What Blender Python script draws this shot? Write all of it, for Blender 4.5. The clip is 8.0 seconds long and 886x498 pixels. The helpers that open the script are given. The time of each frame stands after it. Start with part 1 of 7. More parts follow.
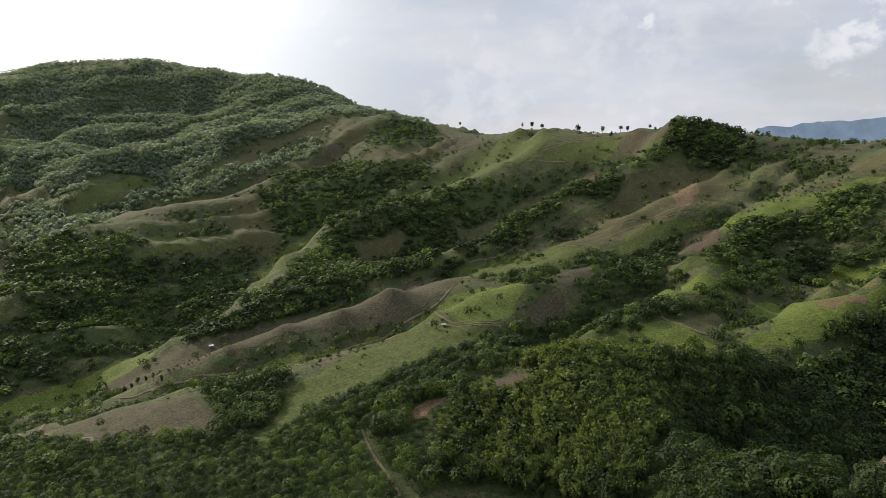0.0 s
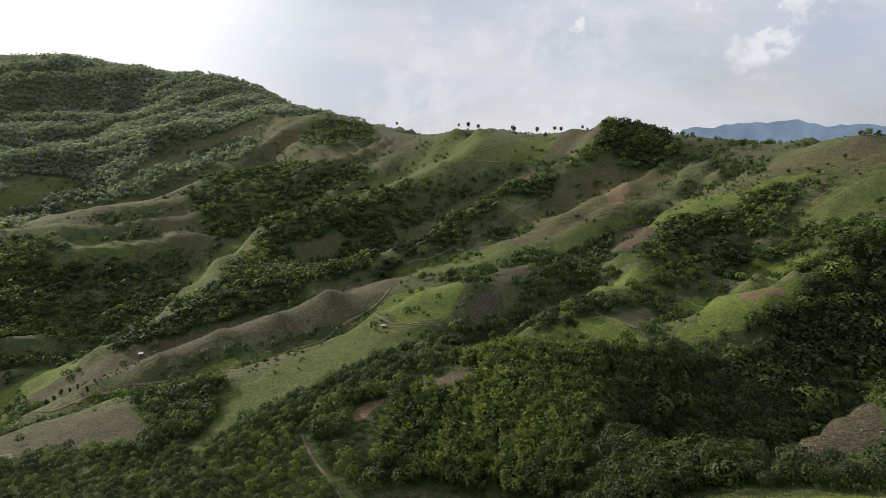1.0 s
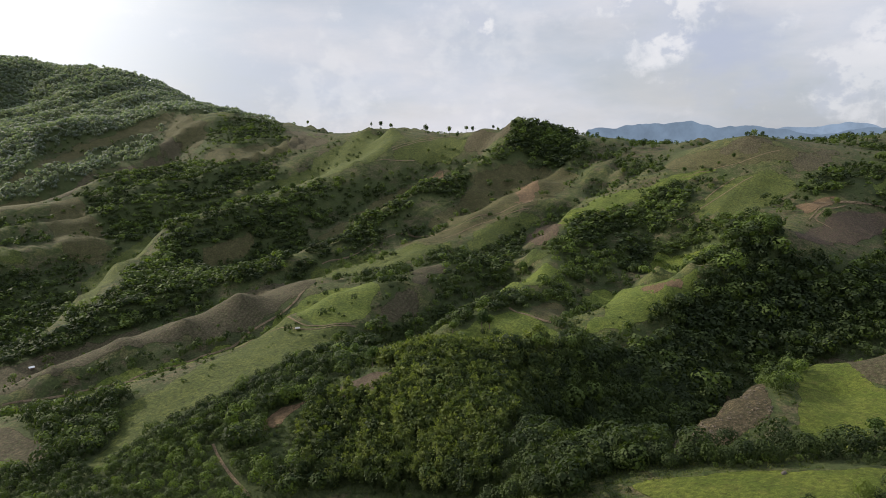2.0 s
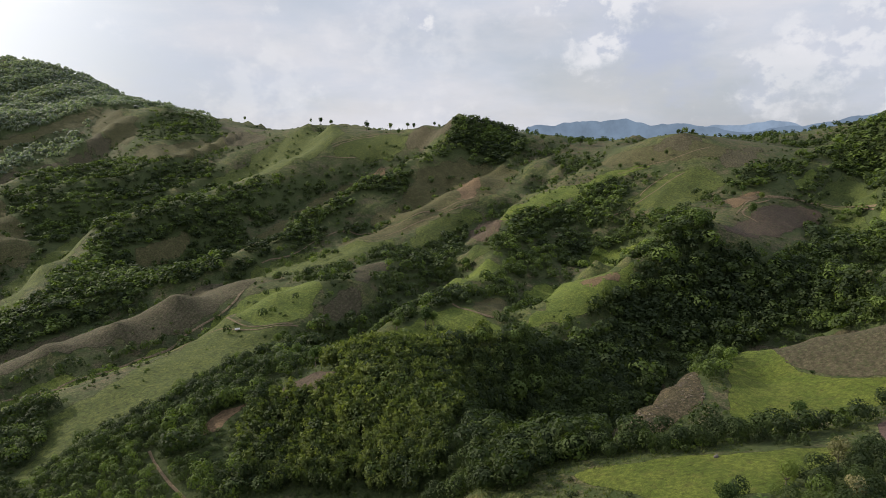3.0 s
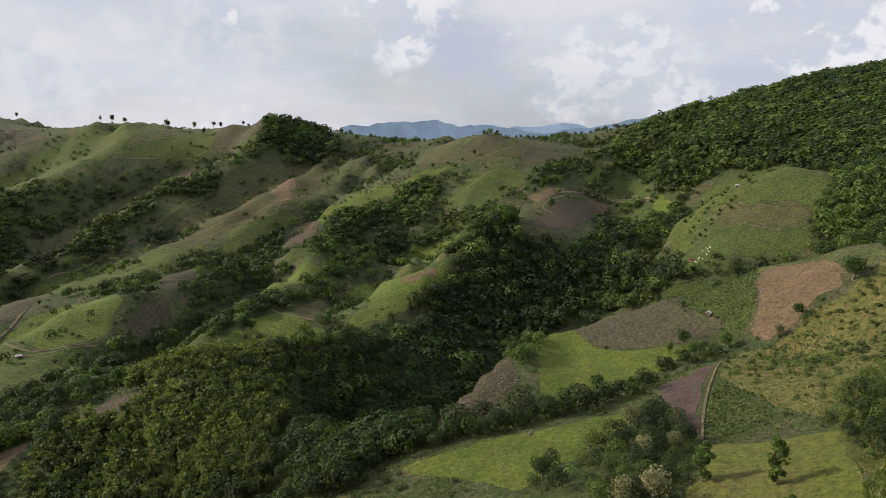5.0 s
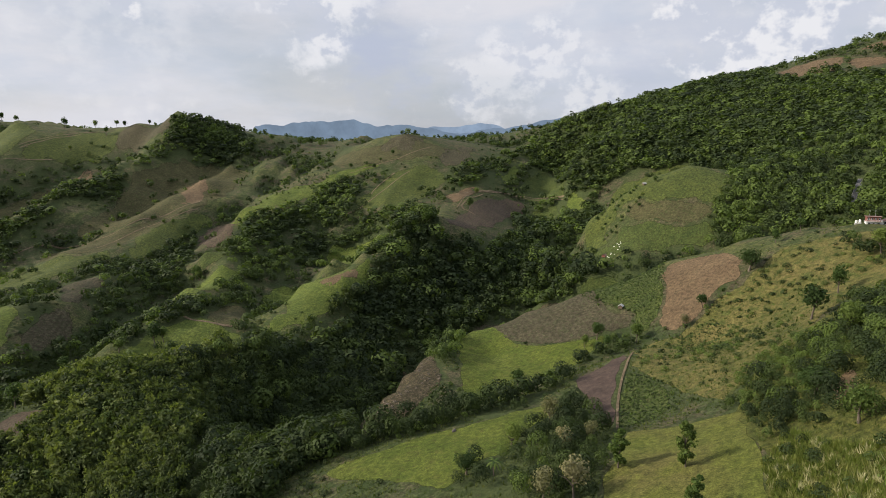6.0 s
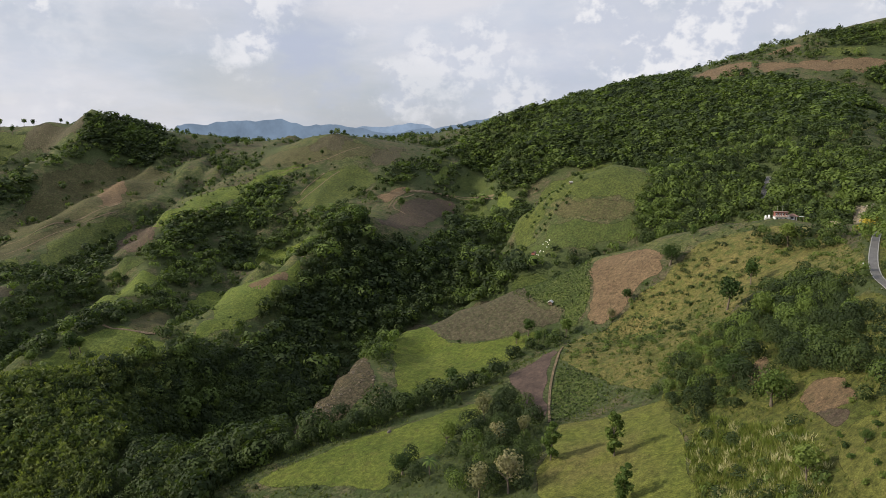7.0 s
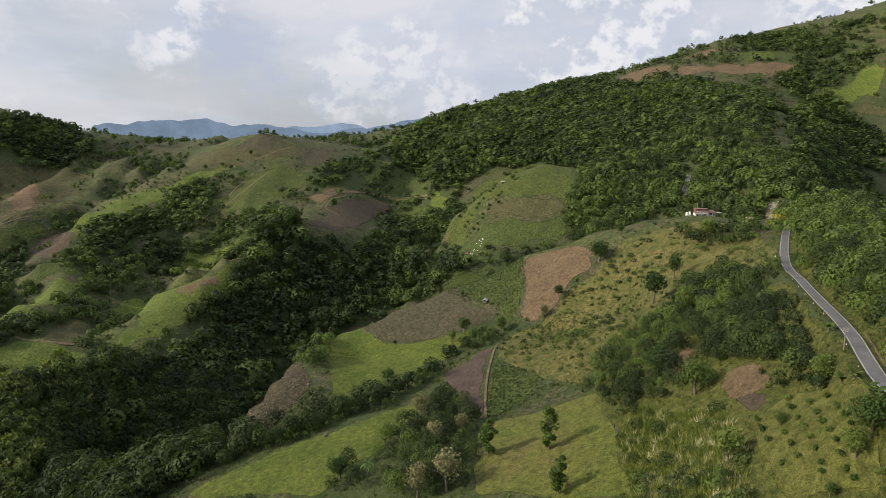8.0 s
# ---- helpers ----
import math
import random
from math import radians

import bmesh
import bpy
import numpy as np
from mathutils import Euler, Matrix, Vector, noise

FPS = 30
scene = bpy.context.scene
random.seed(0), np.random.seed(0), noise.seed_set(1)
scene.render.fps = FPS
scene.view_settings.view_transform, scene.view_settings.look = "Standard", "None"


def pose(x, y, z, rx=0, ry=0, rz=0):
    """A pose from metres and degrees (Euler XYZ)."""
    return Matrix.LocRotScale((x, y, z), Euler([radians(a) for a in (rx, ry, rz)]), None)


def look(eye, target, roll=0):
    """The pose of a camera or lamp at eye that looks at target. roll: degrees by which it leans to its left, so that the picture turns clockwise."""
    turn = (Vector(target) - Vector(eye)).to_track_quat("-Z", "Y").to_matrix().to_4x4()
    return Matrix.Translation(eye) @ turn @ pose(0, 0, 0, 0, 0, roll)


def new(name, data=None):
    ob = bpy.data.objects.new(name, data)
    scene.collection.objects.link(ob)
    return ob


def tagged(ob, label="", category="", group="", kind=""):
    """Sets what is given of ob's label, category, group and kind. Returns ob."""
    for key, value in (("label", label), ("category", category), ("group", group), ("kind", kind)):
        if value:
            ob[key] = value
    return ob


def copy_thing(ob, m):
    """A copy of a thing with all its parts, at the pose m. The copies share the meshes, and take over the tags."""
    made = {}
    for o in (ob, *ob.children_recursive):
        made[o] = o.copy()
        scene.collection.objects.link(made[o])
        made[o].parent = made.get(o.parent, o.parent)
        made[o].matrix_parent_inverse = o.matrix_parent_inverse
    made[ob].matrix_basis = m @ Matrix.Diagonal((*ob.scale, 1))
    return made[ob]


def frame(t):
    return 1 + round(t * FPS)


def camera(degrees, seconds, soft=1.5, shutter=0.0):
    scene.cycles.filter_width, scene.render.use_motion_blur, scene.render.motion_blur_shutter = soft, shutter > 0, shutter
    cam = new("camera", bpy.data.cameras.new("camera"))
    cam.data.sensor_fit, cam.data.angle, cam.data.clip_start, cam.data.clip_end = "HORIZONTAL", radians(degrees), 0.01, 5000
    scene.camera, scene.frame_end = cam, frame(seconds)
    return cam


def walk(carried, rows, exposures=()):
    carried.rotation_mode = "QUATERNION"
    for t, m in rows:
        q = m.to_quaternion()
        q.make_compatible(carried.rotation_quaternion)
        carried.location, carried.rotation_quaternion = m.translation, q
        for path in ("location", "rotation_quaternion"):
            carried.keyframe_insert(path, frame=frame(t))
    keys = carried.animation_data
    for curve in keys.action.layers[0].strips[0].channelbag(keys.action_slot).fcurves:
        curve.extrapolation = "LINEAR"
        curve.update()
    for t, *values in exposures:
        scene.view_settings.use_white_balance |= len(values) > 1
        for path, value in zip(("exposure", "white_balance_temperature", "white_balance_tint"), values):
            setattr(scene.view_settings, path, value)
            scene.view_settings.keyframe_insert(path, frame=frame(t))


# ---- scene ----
# ---- camera: a hovering drone that pans to its right ----
SCALE = 1.6          # metres of the place for a unit of the plan below
EYE = 220.0
# seconds, turn, tilt and lean in degrees
TURNS = [(0.0, 0.0, -8.73, -0.18), (0.5, -2.70, -8.74, -0.16), (1.0, -5.53, -8.74, -0.16), (1.5, -9.26, -8.74, -0.10), (1.7, -11.0, -8.75, -0.09),
         (2.8, -17.3, -9.10, 0.0), (3.0, -18.34, -9.11, 0.0), (3.5, -21.98, -9.10, -0.01), (4.0, -26.24, -9.11, 0.02), (4.5, -30.42, -9.09, -0.02),
         (5.0, -34.53, -9.10, -0.03), (6.5, -44.83, -9.11, -0.04), (7.0, -47.82, -9.12, -0.06), (7.5, -50.90, -9.11, -0.11), (8.0, -53.74, -9.12, -0.13)]
cam = camera(69.1, 8.0, soft=0.4)
walk(cam, [(t, pose(0, 0, EYE * SCALE, 90 + tilt, 0, yaw) @ pose(0, 0, 0, 0, 0, lean)) for t, yaw, tilt, lean in TURNS], [(0.0, -0.02, 6430, 10)])

# ---- light: hazy afternoon sun from the upper left, cloudy sky ----
SUN_AZ, SUN_EL = 47.0, 26.0          # degrees left of north, and above the horizon
world = bpy.data.worlds.new("world")
scene.world = world
world.use_nodes = True
wn, wl = world.node_tree.nodes, world.node_tree.links
wn.clear()
w_out = wn.new("ShaderNodeOutputWorld")
w_bg = wn.new("ShaderNodeBackground")
w_sky = wn.new("ShaderNodeTexSky")
w_sky.sky_type, w_sky.sun_disc = "NISHITA", False
w_sky.sun_elevation, w_sky.sun_rotation = radians(SUN_EL), radians(-SUN_AZ)
w_sky.dust_density = 2.0
wl.new(w_bg.outputs[0], w_out.inputs["Surface"])
w_way = wn.new("ShaderNodeTexCoord").outputs["Generated"]


def bearing(az, el):
    """A unit way, az degrees left of north and el degrees up."""
    return (-math.sin(radians(az)) * math.cos(radians(el)), math.cos(radians(az)) * math.cos(radians(el)), math.sin(radians(el)))


def w_math(kind, a, b=None, clamp=False):
    n = wn.new("ShaderNodeMath")
    n.operation, n.use_clamp = kind, clamp
    for k, v in enumerate((a, b)):
        if isinstance(v, (int, float)):
            n.inputs[k].default_value = v
        elif v is not None:
            wl.new(v, n.inputs[k])
    return n.outputs[0]


def w_noise(scale, stretch, detail, rough, shift=0.0):
    m = wn.new("ShaderNodeMapping")
    m.inputs["Scale"].default_value = (1, 1, stretch)
    m.inputs["Location"].default_value = (shift, shift * 0.7, 0)
    wl.new(w_way, m.inputs["Vector"])
    n = wn.new("ShaderNodeTexNoise")
    n.inputs["Scale"].default_value, n.inputs["Detail"].default_value, n.inputs["Roughness"].default_value = scale, detail, rough
    wl.new(m.outputs[0], n.inputs["Vector"])
    return n.outputs["Fac"]


def w_range(value, a, b, c=0.0, d=1.0):
    n = wn.new("ShaderNodeMapRange")
    n.interpolation_type = "SMOOTHSTEP"
    for k, v in zip((1, 2, 3, 4), (a, b, c, d)):
        n.inputs[k].default_value = v
    wl.new(value, n.inputs[0])
    return n.outputs[0]


def w_near(az, el, inner, outer, way=None):
    """1 within inner degrees of a bearing, falling to 0 at outer degrees."""
    n = wn.new("ShaderNodeVectorMath")
    n.operation = "DOT_PRODUCT"
    n.inputs[1].default_value = bearing(az, el)
    wl.new(way or w_way, n.inputs[0])
    return w_range(n.outputs["Value"], math.cos(radians(outer)), math.cos(radians(inner)))


def w_mix(fac, a, b):
    n = wn.new("ShaderNodeMix")
    n.data_type = "RGBA"
    for k, v in ((0, fac), (6, a), (7, b)):
        if isinstance(v, float):
            n.inputs[k].default_value = v
        elif isinstance(v, tuple):
            n.inputs[k].default_value = (*v, 1)
        else:
            wl.new(v, n.inputs[k])
    return n.outputs[2]


w_blue = wn.new("ShaderNodeVectorMath")
w_blue.operation = "SCALE"
w_blue.inputs["Scale"].default_value = 0.085
wl.new(w_sky.outputs[0], w_blue.inputs[0])
# thin high cloud over all
w_veil = w_range(w_noise(2.2, 3.0, 6, 0.55, 3.1), 0.30, 0.62, 0.62, 0.97)
w_tone = w_noise(3.6, 3.4, 9, 0.6, 1.3)
w_cloud = w_mix(w_range(w_tone, 0.34, 0.68), (0.63, 0.67, 0.76), (0.76, 0.755, 0.80))
w_open = w_math("SUBTRACT", 1.0, w_math("MULTIPLY", w_near(0, 90, 30, 66), 0.2))
w_all = w_mix(w_math("MULTIPLY", w_veil, w_open), w_blue.outputs[0], w_cloud)


w_curl = wn.new("ShaderNodeTexNoise")
w_curl.inputs["Scale"].default_value, w_curl.inputs["Detail"].default_value, w_curl.inputs["Roughness"].default_value = 9.0, 6.0, 0.6
wl.new(w_way, w_curl.inputs["Vector"])
w_bent = wn.new("ShaderNodeVectorMath")
w_bent.operation = "MULTIPLY_ADD"
wl.new(w_curl.outputs["Color"], w_bent.inputs[0])
w_bent.inputs[1].default_value, w_bent.inputs[2].default_value = (0.16, 0.16, 0.16), (-0.08, -0.08, -0.08)
w_ragged = wn.new("ShaderNodeVectorMath")
w_ragged.operation = "ADD"
wl.new(w_bent.outputs[0], w_ragged.inputs[0])
wl.new(w_way, w_ragged.inputs[1])
w_uneven = wn.new("ShaderNodeVectorMath")
w_uneven.operation = "NORMALIZE"
wl.new(w_ragged.outputs[0], w_uneven.inputs[0])
w_uneven = w_uneven.outputs[0]


def w_bank(zones, seed, scale, edge, soft, strength):
    """Heaped cloud within zones of bearing, height, inner and outer degrees and weight: lit towards the sun, grey-blue on its far side."""
    global w_all
    zone = None
    for az, el, inner, outer, weight in zones:
        z = w_math("MULTIPLY", w_near(az, el, inner, outer, w_uneven), weight)
        zone = z if zone is None else w_math("MAXIMUM", zone, z)
    heap = w_noise(scale, 1.25, 12, 0.60, seed)
    moved = w_noise(scale, 1.25, 5, 0.55, seed + 0.014)
    plain_ = w_noise(scale, 1.25, 5, 0.55, seed)
    cover = w_range(w_math("ADD", w_math("MULTIPLY", zone, 0.30), heap), edge, edge + soft)
    lit = w_math("ADD", w_math("MULTIPLY", w_math("SUBTRACT", plain_, moved), 4.0), heap)
    tone = w_mix(w_range(lit, 0.34, 0.72), (0.60, 0.632, 0.725), (0.865, 0.86, 0.885))
    w_all = w_mix(w_math("MULTIPLY", cover, strength), w_all, tone)


# a broad pale bank in the north, heaped clouds towards the north-east, grey undersides, then the smaller heaps
w_bank([(-2, 5, 3, 9, 0.8), (-14, 6, 3, 10, 0.8)], 5.3, 6.0, 0.60, 0.22, 0.3)
w_shade = w_math("MULTIPLY", w_math("MAXIMUM", w_near(-35.5, 8.0, 0.8, 5.5, w_uneven), w_math("MAXIMUM", w_math("MULTIPLY", w_near(-39.5, 4.6, 0.3, 2.2, w_uneven), 0.9), w_math("MULTIPLY", w_near(-58, 6.5, 1, 6, w_uneven), 0.55))), w_range(w_noise(8.0, 2.2, 8, 0.6, 4.4), 0.36, 0.62, 0.1, 0.8))
w_all = w_mix(w_shade, w_all, (0.50, 0.545, 0.675))
w_bank([(-30.5, 11.0, 1.5, 6.0, 1.0), (-34, 12.5, 1.0, 5.0, 0.8), (-16.2, 11.2, 0.2, 2.2, 0.9)], 7.7, 12.0, 0.585, 0.26, 0.82)
w_bank([(-45, 5.5, 0.5, 5.0, 0.9), (-51, 6.5, 1.0, 5.5, 1.0), (-55, 4.2, 0.5, 4.5, 0.9)], 3.9, 11.0, 0.62, 0.22, 0.55)
w_bank([(-63, 9.5, 1.5, 5.5, 1.0), (-69, 10.5, 3.0, 8.0, 1.0), (-72, 6.0, 1.0, 5.0, 0.9), (-86, 11, 2.0, 7.0, 1.0)], 9.2, 10.0, 0.565, 0.23, 0.92)
# brighter thin cloud overhead, glare round the sun
w_all = w_mix(w_math("MULTIPLY", w_near(0, 90, 45, 71), 0.6), w_all, (1.15, 1.23, 1.48))
w_all = w_mix(w_math("MULTIPLY", w_near(SUN_AZ, SUN_EL, 0, 48), 0.9), w_all, (1.6, 1.6, 1.57))
w_all = w_mix(w_near(SUN_AZ, SUN_EL, 2, 19), w_all, (7.0, 6.7, 6.2))
wl.new(w_all, w_bg.inputs["Color"])
w_bg.inputs["Strength"].default_value = 1.0
sun_data = bpy.data.lights.new("sun", "SUN")
sun_data.energy, sun_data.angle, sun_data.color = 5.2, radians(0.8), (1.0, 0.89, 0.72)
sun = new("sun", sun_data)
sun.matrix_world = look(Vector(bearing(SUN_AZ, SUN_EL)) * 900, (0, 0, 0))
# ---- the land: a height field drawn from ridge and valley lines ----
LAND = []


def land_line(name, *points):
    """A crest, spur, hollow or bench of the land, as a line of places that its surface passes through."""
    LAND.append((name, points))


land_line("mountain_crest", (-1708, 1540, 266), (-1516, 1796, 358), (-1307, 1953, 430), (-1158, 1987, 463), (-837, 2034, 489), (-637, 1948, 454), (-563, 1919, 429), (-477, 1839, 428), (-381, 1759, 409), (-265, 1679, 353), (-164, 1541, 306), (-29, 1400, 281))
land_line("mountain_back", (-2065, 2176, 98), (-1131, 2670, 71), (-175, 2394, 149))
land_line("mountain_shoulder", (-219, 1383, 288), (-273, 1322, 251), (-332, 1257, 224), (-378, 1191, 184), (-443, 1115, 158))
land_line("mountain_face", (-903, 1440, 239), (-746, 1527, 240), (-614, 1639, 269))
land_line("mountain_hollow", (-551, 1395, 208), (-635, 1248, 183), (-723, 1140, 156))
land_line("west_spur", (-201, 1031, 189), (-264, 996, 180), (-319, 948, 153), (-372, 874, 148), (-395, 809, 143), (-430, 745, 132), (-458, 656, 113))
land_line("west_hollow", (-210, 906, 153), (-236, 796, 112), (-235, 723, 83), (-258, 629, 55), (-300, 566, 55))
land_line("west_knee", (-334, 782, 128), (-317, 691, 95), (-300, 610, 59), (-308, 572, 53))
land_line("soil_knob", (105, 479, 125), (87, 447, 124), (63, 420, 117), (46, 397, 109))
land_line("valley_side", (-393, 555, 74), (-338, 544, 57), (-301, 519, 44))
land_line("main_ridge", (-10, 1280, 264), (77, 1177, 248), (122, 1043, 255), (150, 989, 257), (180, 963, 243), (233, 911, 240), (258, 862, 250), (290, 810, 263), (335, 814, 247), (384, 814, 236), (438, 820, 228), (507, 815, 221))
land_line("main_ridge_back", (24, 1700, 125), (479, 1315, 146), (797, 1270, 138), (1091, 1029, 146), (1148, 965, 139))
land_line("middle_spur", (138, 930, 232), (35, 859, 183), (-58, 788, 161), (-129, 718, 141), (-164, 650, 115), (-180, 593, 97), (-199, 545, 77), (-225, 513, 66))
land_line("third_spur", (269, 785, 245), (207, 752, 204), (150, 725, 183), (69, 676, 151), (20, 630, 129), (-43, 578, 116))
land_line("fourth_spur", (267, 669, 187.3), (175, 626, 155), (113, 589, 135), (57, 547, 122), (7, 520, 116), (-41, 488, 116), (-77, 464, 104), (-114, 446, 98), (-148, 425, 88), (-180, 407, 79), (-208, 388, 67), (-235, 360, 60), (-267, 324, 60))
land_line("valley_west", (-286, 481, 20), (-329, 453, 25), (-378, 413, 32), (-535, 452, 41))
land_line("fifth_spur", (127, 515, 127), (75, 474, 125), (26, 439, 123), (-5, 415, 115), (-30, 394, 105), (-63, 375, 100), (-100, 361, 94), (-143, 341, 89), (-173, 321, 86))
land_line("green_knee", (-50, 336, 106), (-70, 312, 102), (-84, 288, 95))
land_line("sixth_spur", (335, 603, 188.4), (249, 546, 154.4), (192, 462, 132.3), (154, 433, 127), (107, 386, 119), (69, 353, 112), (49, 347, 108))
land_line("seventh_spur", (285, 411, 144.1), (254, 408, 138.2), (208, 376, 129.8), (167, 336, 119.6))
land_line("thicket_crest", (134, 285, 126.1), (95, 285, 122), (58, 294, 123), (41, 287, 119), (17, 274, 113), (-8, 262, 105), (-42, 246, 98), (-82, 226, 97))
land_line("thicket_foot", (-77, 211, 94), (-17, 214, 93), (40, 196, 98), (64, 184, 104))
land_line("ravine", (120, 239, 67), (143, 250, 79.4), (166, 259, 87.2))
land_line("thicket_rib", (92, 291, 117), (87, 251, 115), (79, 208, 114.9), (68, 169, 115.8))
land_line("forest_face", (300, 322, 122), (231, 326, 112), (168, 290, 102), (134, 263, 92))
land_line("ravine_high", (287, 267, 103), (342, 276, 109), (379, 282, 118), (399, 301, 129))
land_line("forest_knob", (313, 364, 173.2), (284, 368, 161.3), (249, 363, 148.4), (222, 345, 134.6))
land_line("east_ridge", (432, 697, 217.2), (434, 599, 228.7), (449, 563, 232.8), (487, 557, 227.7), (528, 546, 223.6), (591, 539, 216.4))
land_line("east_face", (342, 541, 180.3), (335, 448, 165.8), (357, 378, 161), (388, 458, 175.5))
land_line("orchard_slope", (353, 650, 194.4), (285, 595, 172.9), (228, 533, 155.9), (191, 494, 138.7))
land_line("east_hill_crest", (590, 541, 216.4), (607, 474, 242.5), (608, 439, 254.7), (627, 412, 261.6), (664, 390, 271.5), (715, 359, 289.4), (747, 361, 295.2), (785, 326, 301.1), (842, 254, 331.9), (875, 210, 348.8), (889, 137, 355.8), (879, 44, 365.9), (848, -60, 378.1))
land_line("east_hill_back", (1195, 730, 217.9), (1438, 428, 289.3), (1499, -47, 326.3))
land_line("east_hill_mid", (521, 371, 224.3), (577, 277, 235.3), (537, 159, 227.8), (629, 162, 260.2))
land_line("bowl_crest", (531, 464, 202.9), (463, 442, 189.3), (399, 414, 175.7), (349, 392, 166))
land_line("bowl_floor", (566, 437, 185.9), (510, 411, 165.2), (453, 378, 146.6), (413, 333, 146))
land_line("knoll_crest", (453, 212, 203.1), (443, 231, 207.1), (431, 254, 197.1), (411, 266, 183.2), (395, 281, 169.2), (373, 286, 149.3))
land_line("knoll_foot", (394, 196, 168.4), (363, 221, 148.5), (342, 244, 135.6), (324, 267, 118.6))
land_line("house_spur", (117, 180, 119.8), (147, 202, 119.6), (185, 223, 122.3), (222, 228, 126.2), (251, 215, 135.1), (275, 196, 145), (302, 166, 162), (315, 134, 175), (318, 106, 184.1), (315, 81, 189.1), (307, 46, 189.2))
land_line("house_spur_slope", (209, 201, 121.3), (228, 179, 131.3), (246, 144, 143.3), (258, 109, 156.4), (260, 74, 170.4))
land_line("field_gully", (119, 176, 120.8), (141, 175, 118.7), (173, 166, 121.6), (208, 160, 126.5), (240, 149, 135.4))
land_line("field_crest", (89, 156, 124), (103, 159, 126.9), (134, 149, 132.8), (161, 138, 134.8), (203, 131, 140.6), (220, 128, 142.5), (222, 104, 146.6))
land_line("near_field", (128, 138, 132.9), (126, 99, 140.1), (125, 79, 146.1), (127, 63, 151.2), (111, 51, 150.3), (106, 91, 139.2), (159, 61, 154), (169, 98, 141.9))
land_line("cane_slope", (113, 35, 158.3), (135, 37, 165.2), (186, 60, 162.9), (166, 35, 172), (206, 41, 175.8))
land_line("young_orchard", (97, 10, 171.4), (100, 4, 180.4), (117, 15, 176.3), (118, 10, 180.3))
land_line("road_bench", (105, 1, 187.4), (130, 7, 186.2), (164, 17, 187), (198, 27, 186.8), (282, 42, 187.3))
land_line("above_road", (125, 2, 191.3), (179, 14, 190), (258, 31, 191.5))
land_line("dark_spur", (680, 122, 258), (613, 96, 247), (535, 77, 229), (470, 62, 216), (417, 53, 205), (370, 40, 199), (329, 30, 196), (260, 13, 192), (210, -12, 184))
land_line("dark_flank", (650, 68, 221), (575, 48, 198), (505, 36, 183), (445, 24, 170), (390, 12, 160))
land_line("dark_hollow", (672, 44, 204), (600, 14, 172), (530, -2, 154), (480, -10, 146), (380, -27, 138))
land_line("dark_far_side", (700, -20, 196), (735, 5, 218), (780, 30, 245), (800, 60, 270))
land_line("behind_west_spur", (-218, 1114, 181), (-290, 1091, 159), (-355, 1053, 118), (-417, 979, 106), (-442, 906, 101), (-482, 834, 90), (-513, 735, 71))
land_line("behind_middle_spur", (149, 1004, 226), (38, 940, 166), (-64, 872, 133), (-145, 805, 103), (-184, 728, 77), (-202, 664, 59), (-223, 610, 39), (-252, 574, 28))
land_line("behind_third_spur", (291, 850, 237), (228, 828, 182), (167, 810, 146), (77, 758, 113), (23, 705, 91), (-49, 648, 78))
land_line("behind_fourth_spur", (287, 720, 184.2), (189, 679, 146), (123, 644, 122), (62, 603, 104), (8, 577, 92), (-46, 546, 88), (-86, 519, 74), (-128, 499, 68), (-166, 476, 58), (-202, 456, 49), (-233, 434, 37), (-263, 403, 30), (-300, 363, 30))
land_line("behind_fifth_spur", (137, 555, 124), (81, 517, 116), (29, 484, 109), (-6, 463, 96), (-34, 441, 83), (-70, 420, 78), (-113, 405, 72), (-160, 382, 67), (-194, 360, 64))
land_line("behind_sixth_spur", (363, 652, 184.1), (273, 599, 143.3), (214, 513, 114.1), (172, 485, 106), (119, 432, 98), (78, 396, 91), (55, 388, 87))
land_line("behind_seventh_spur", (312, 450, 136.8), (285, 458, 119.9), (236, 425, 109.5), (188, 380, 99.4))
land_line("behind_thicket_crest", (156, 331, 107.9), (110, 330, 104), (67, 341, 105), (48, 333, 101))
land_line("behind_forest_knob", (340, 396, 165), (317, 410, 140), (279, 406, 124.1), (248, 386, 110.3))
land_line("behind_knoll_crest", (498, 233, 184.8), (488, 254, 188.8), (474, 279, 178.8), (452, 293, 164.9), (435, 309, 150.9), (410, 315, 131))
land_line("behind_house_spur", (136, 209, 85.6), (171, 234, 85.3), (215, 259, 88), (257, 264, 91.9), (291, 249, 100.8), (319, 227, 110.7), (351, 193, 127.7), (365, 155, 140.7), (369, 122, 149.7), (365, 94, 154.8), (356, 53, 154.9))
land_line("behind_field_crest", (93, 164, 123), (109, 168, 124.8), (143, 158, 128.8), (172, 148, 129.7), (218, 140, 135.5), (236, 137, 137.4), (237, 111, 141.5))
land_line("back_slope", (-300, -100, 70), (-100, -150, 130), (60, -120, 160), (150, -60, 180))
land_line("back_hills", (-900, -700, 160), (-200, -900, 240), (500, -800, 310), (900, -300, 360))
land_line("rim_near", (-900, 100, 40), (-800, -300, 80))
land_line("under", (-60, 20, 105), (0, 40, 125), (60, 30, 148))
land_line("rim", (-4800, -600, 160), (-4300, 2500, 220), (-2500, 4300, 120), (0, 4900, 20), (2500, 4200, -40), (4300, 2500, 20), (4900, 0, 220), (4000, -2900, 280), (0, -4900, 280), (-3500, -3500, 220))
land_line("rim_mid", (-2600, 1500, 260), (-300, 3200, 60), (1500, 2800, -10), (2400, 1600, 140), (2400, -600, 340), (600, -2400, 280), (-1800, -1800, 220))


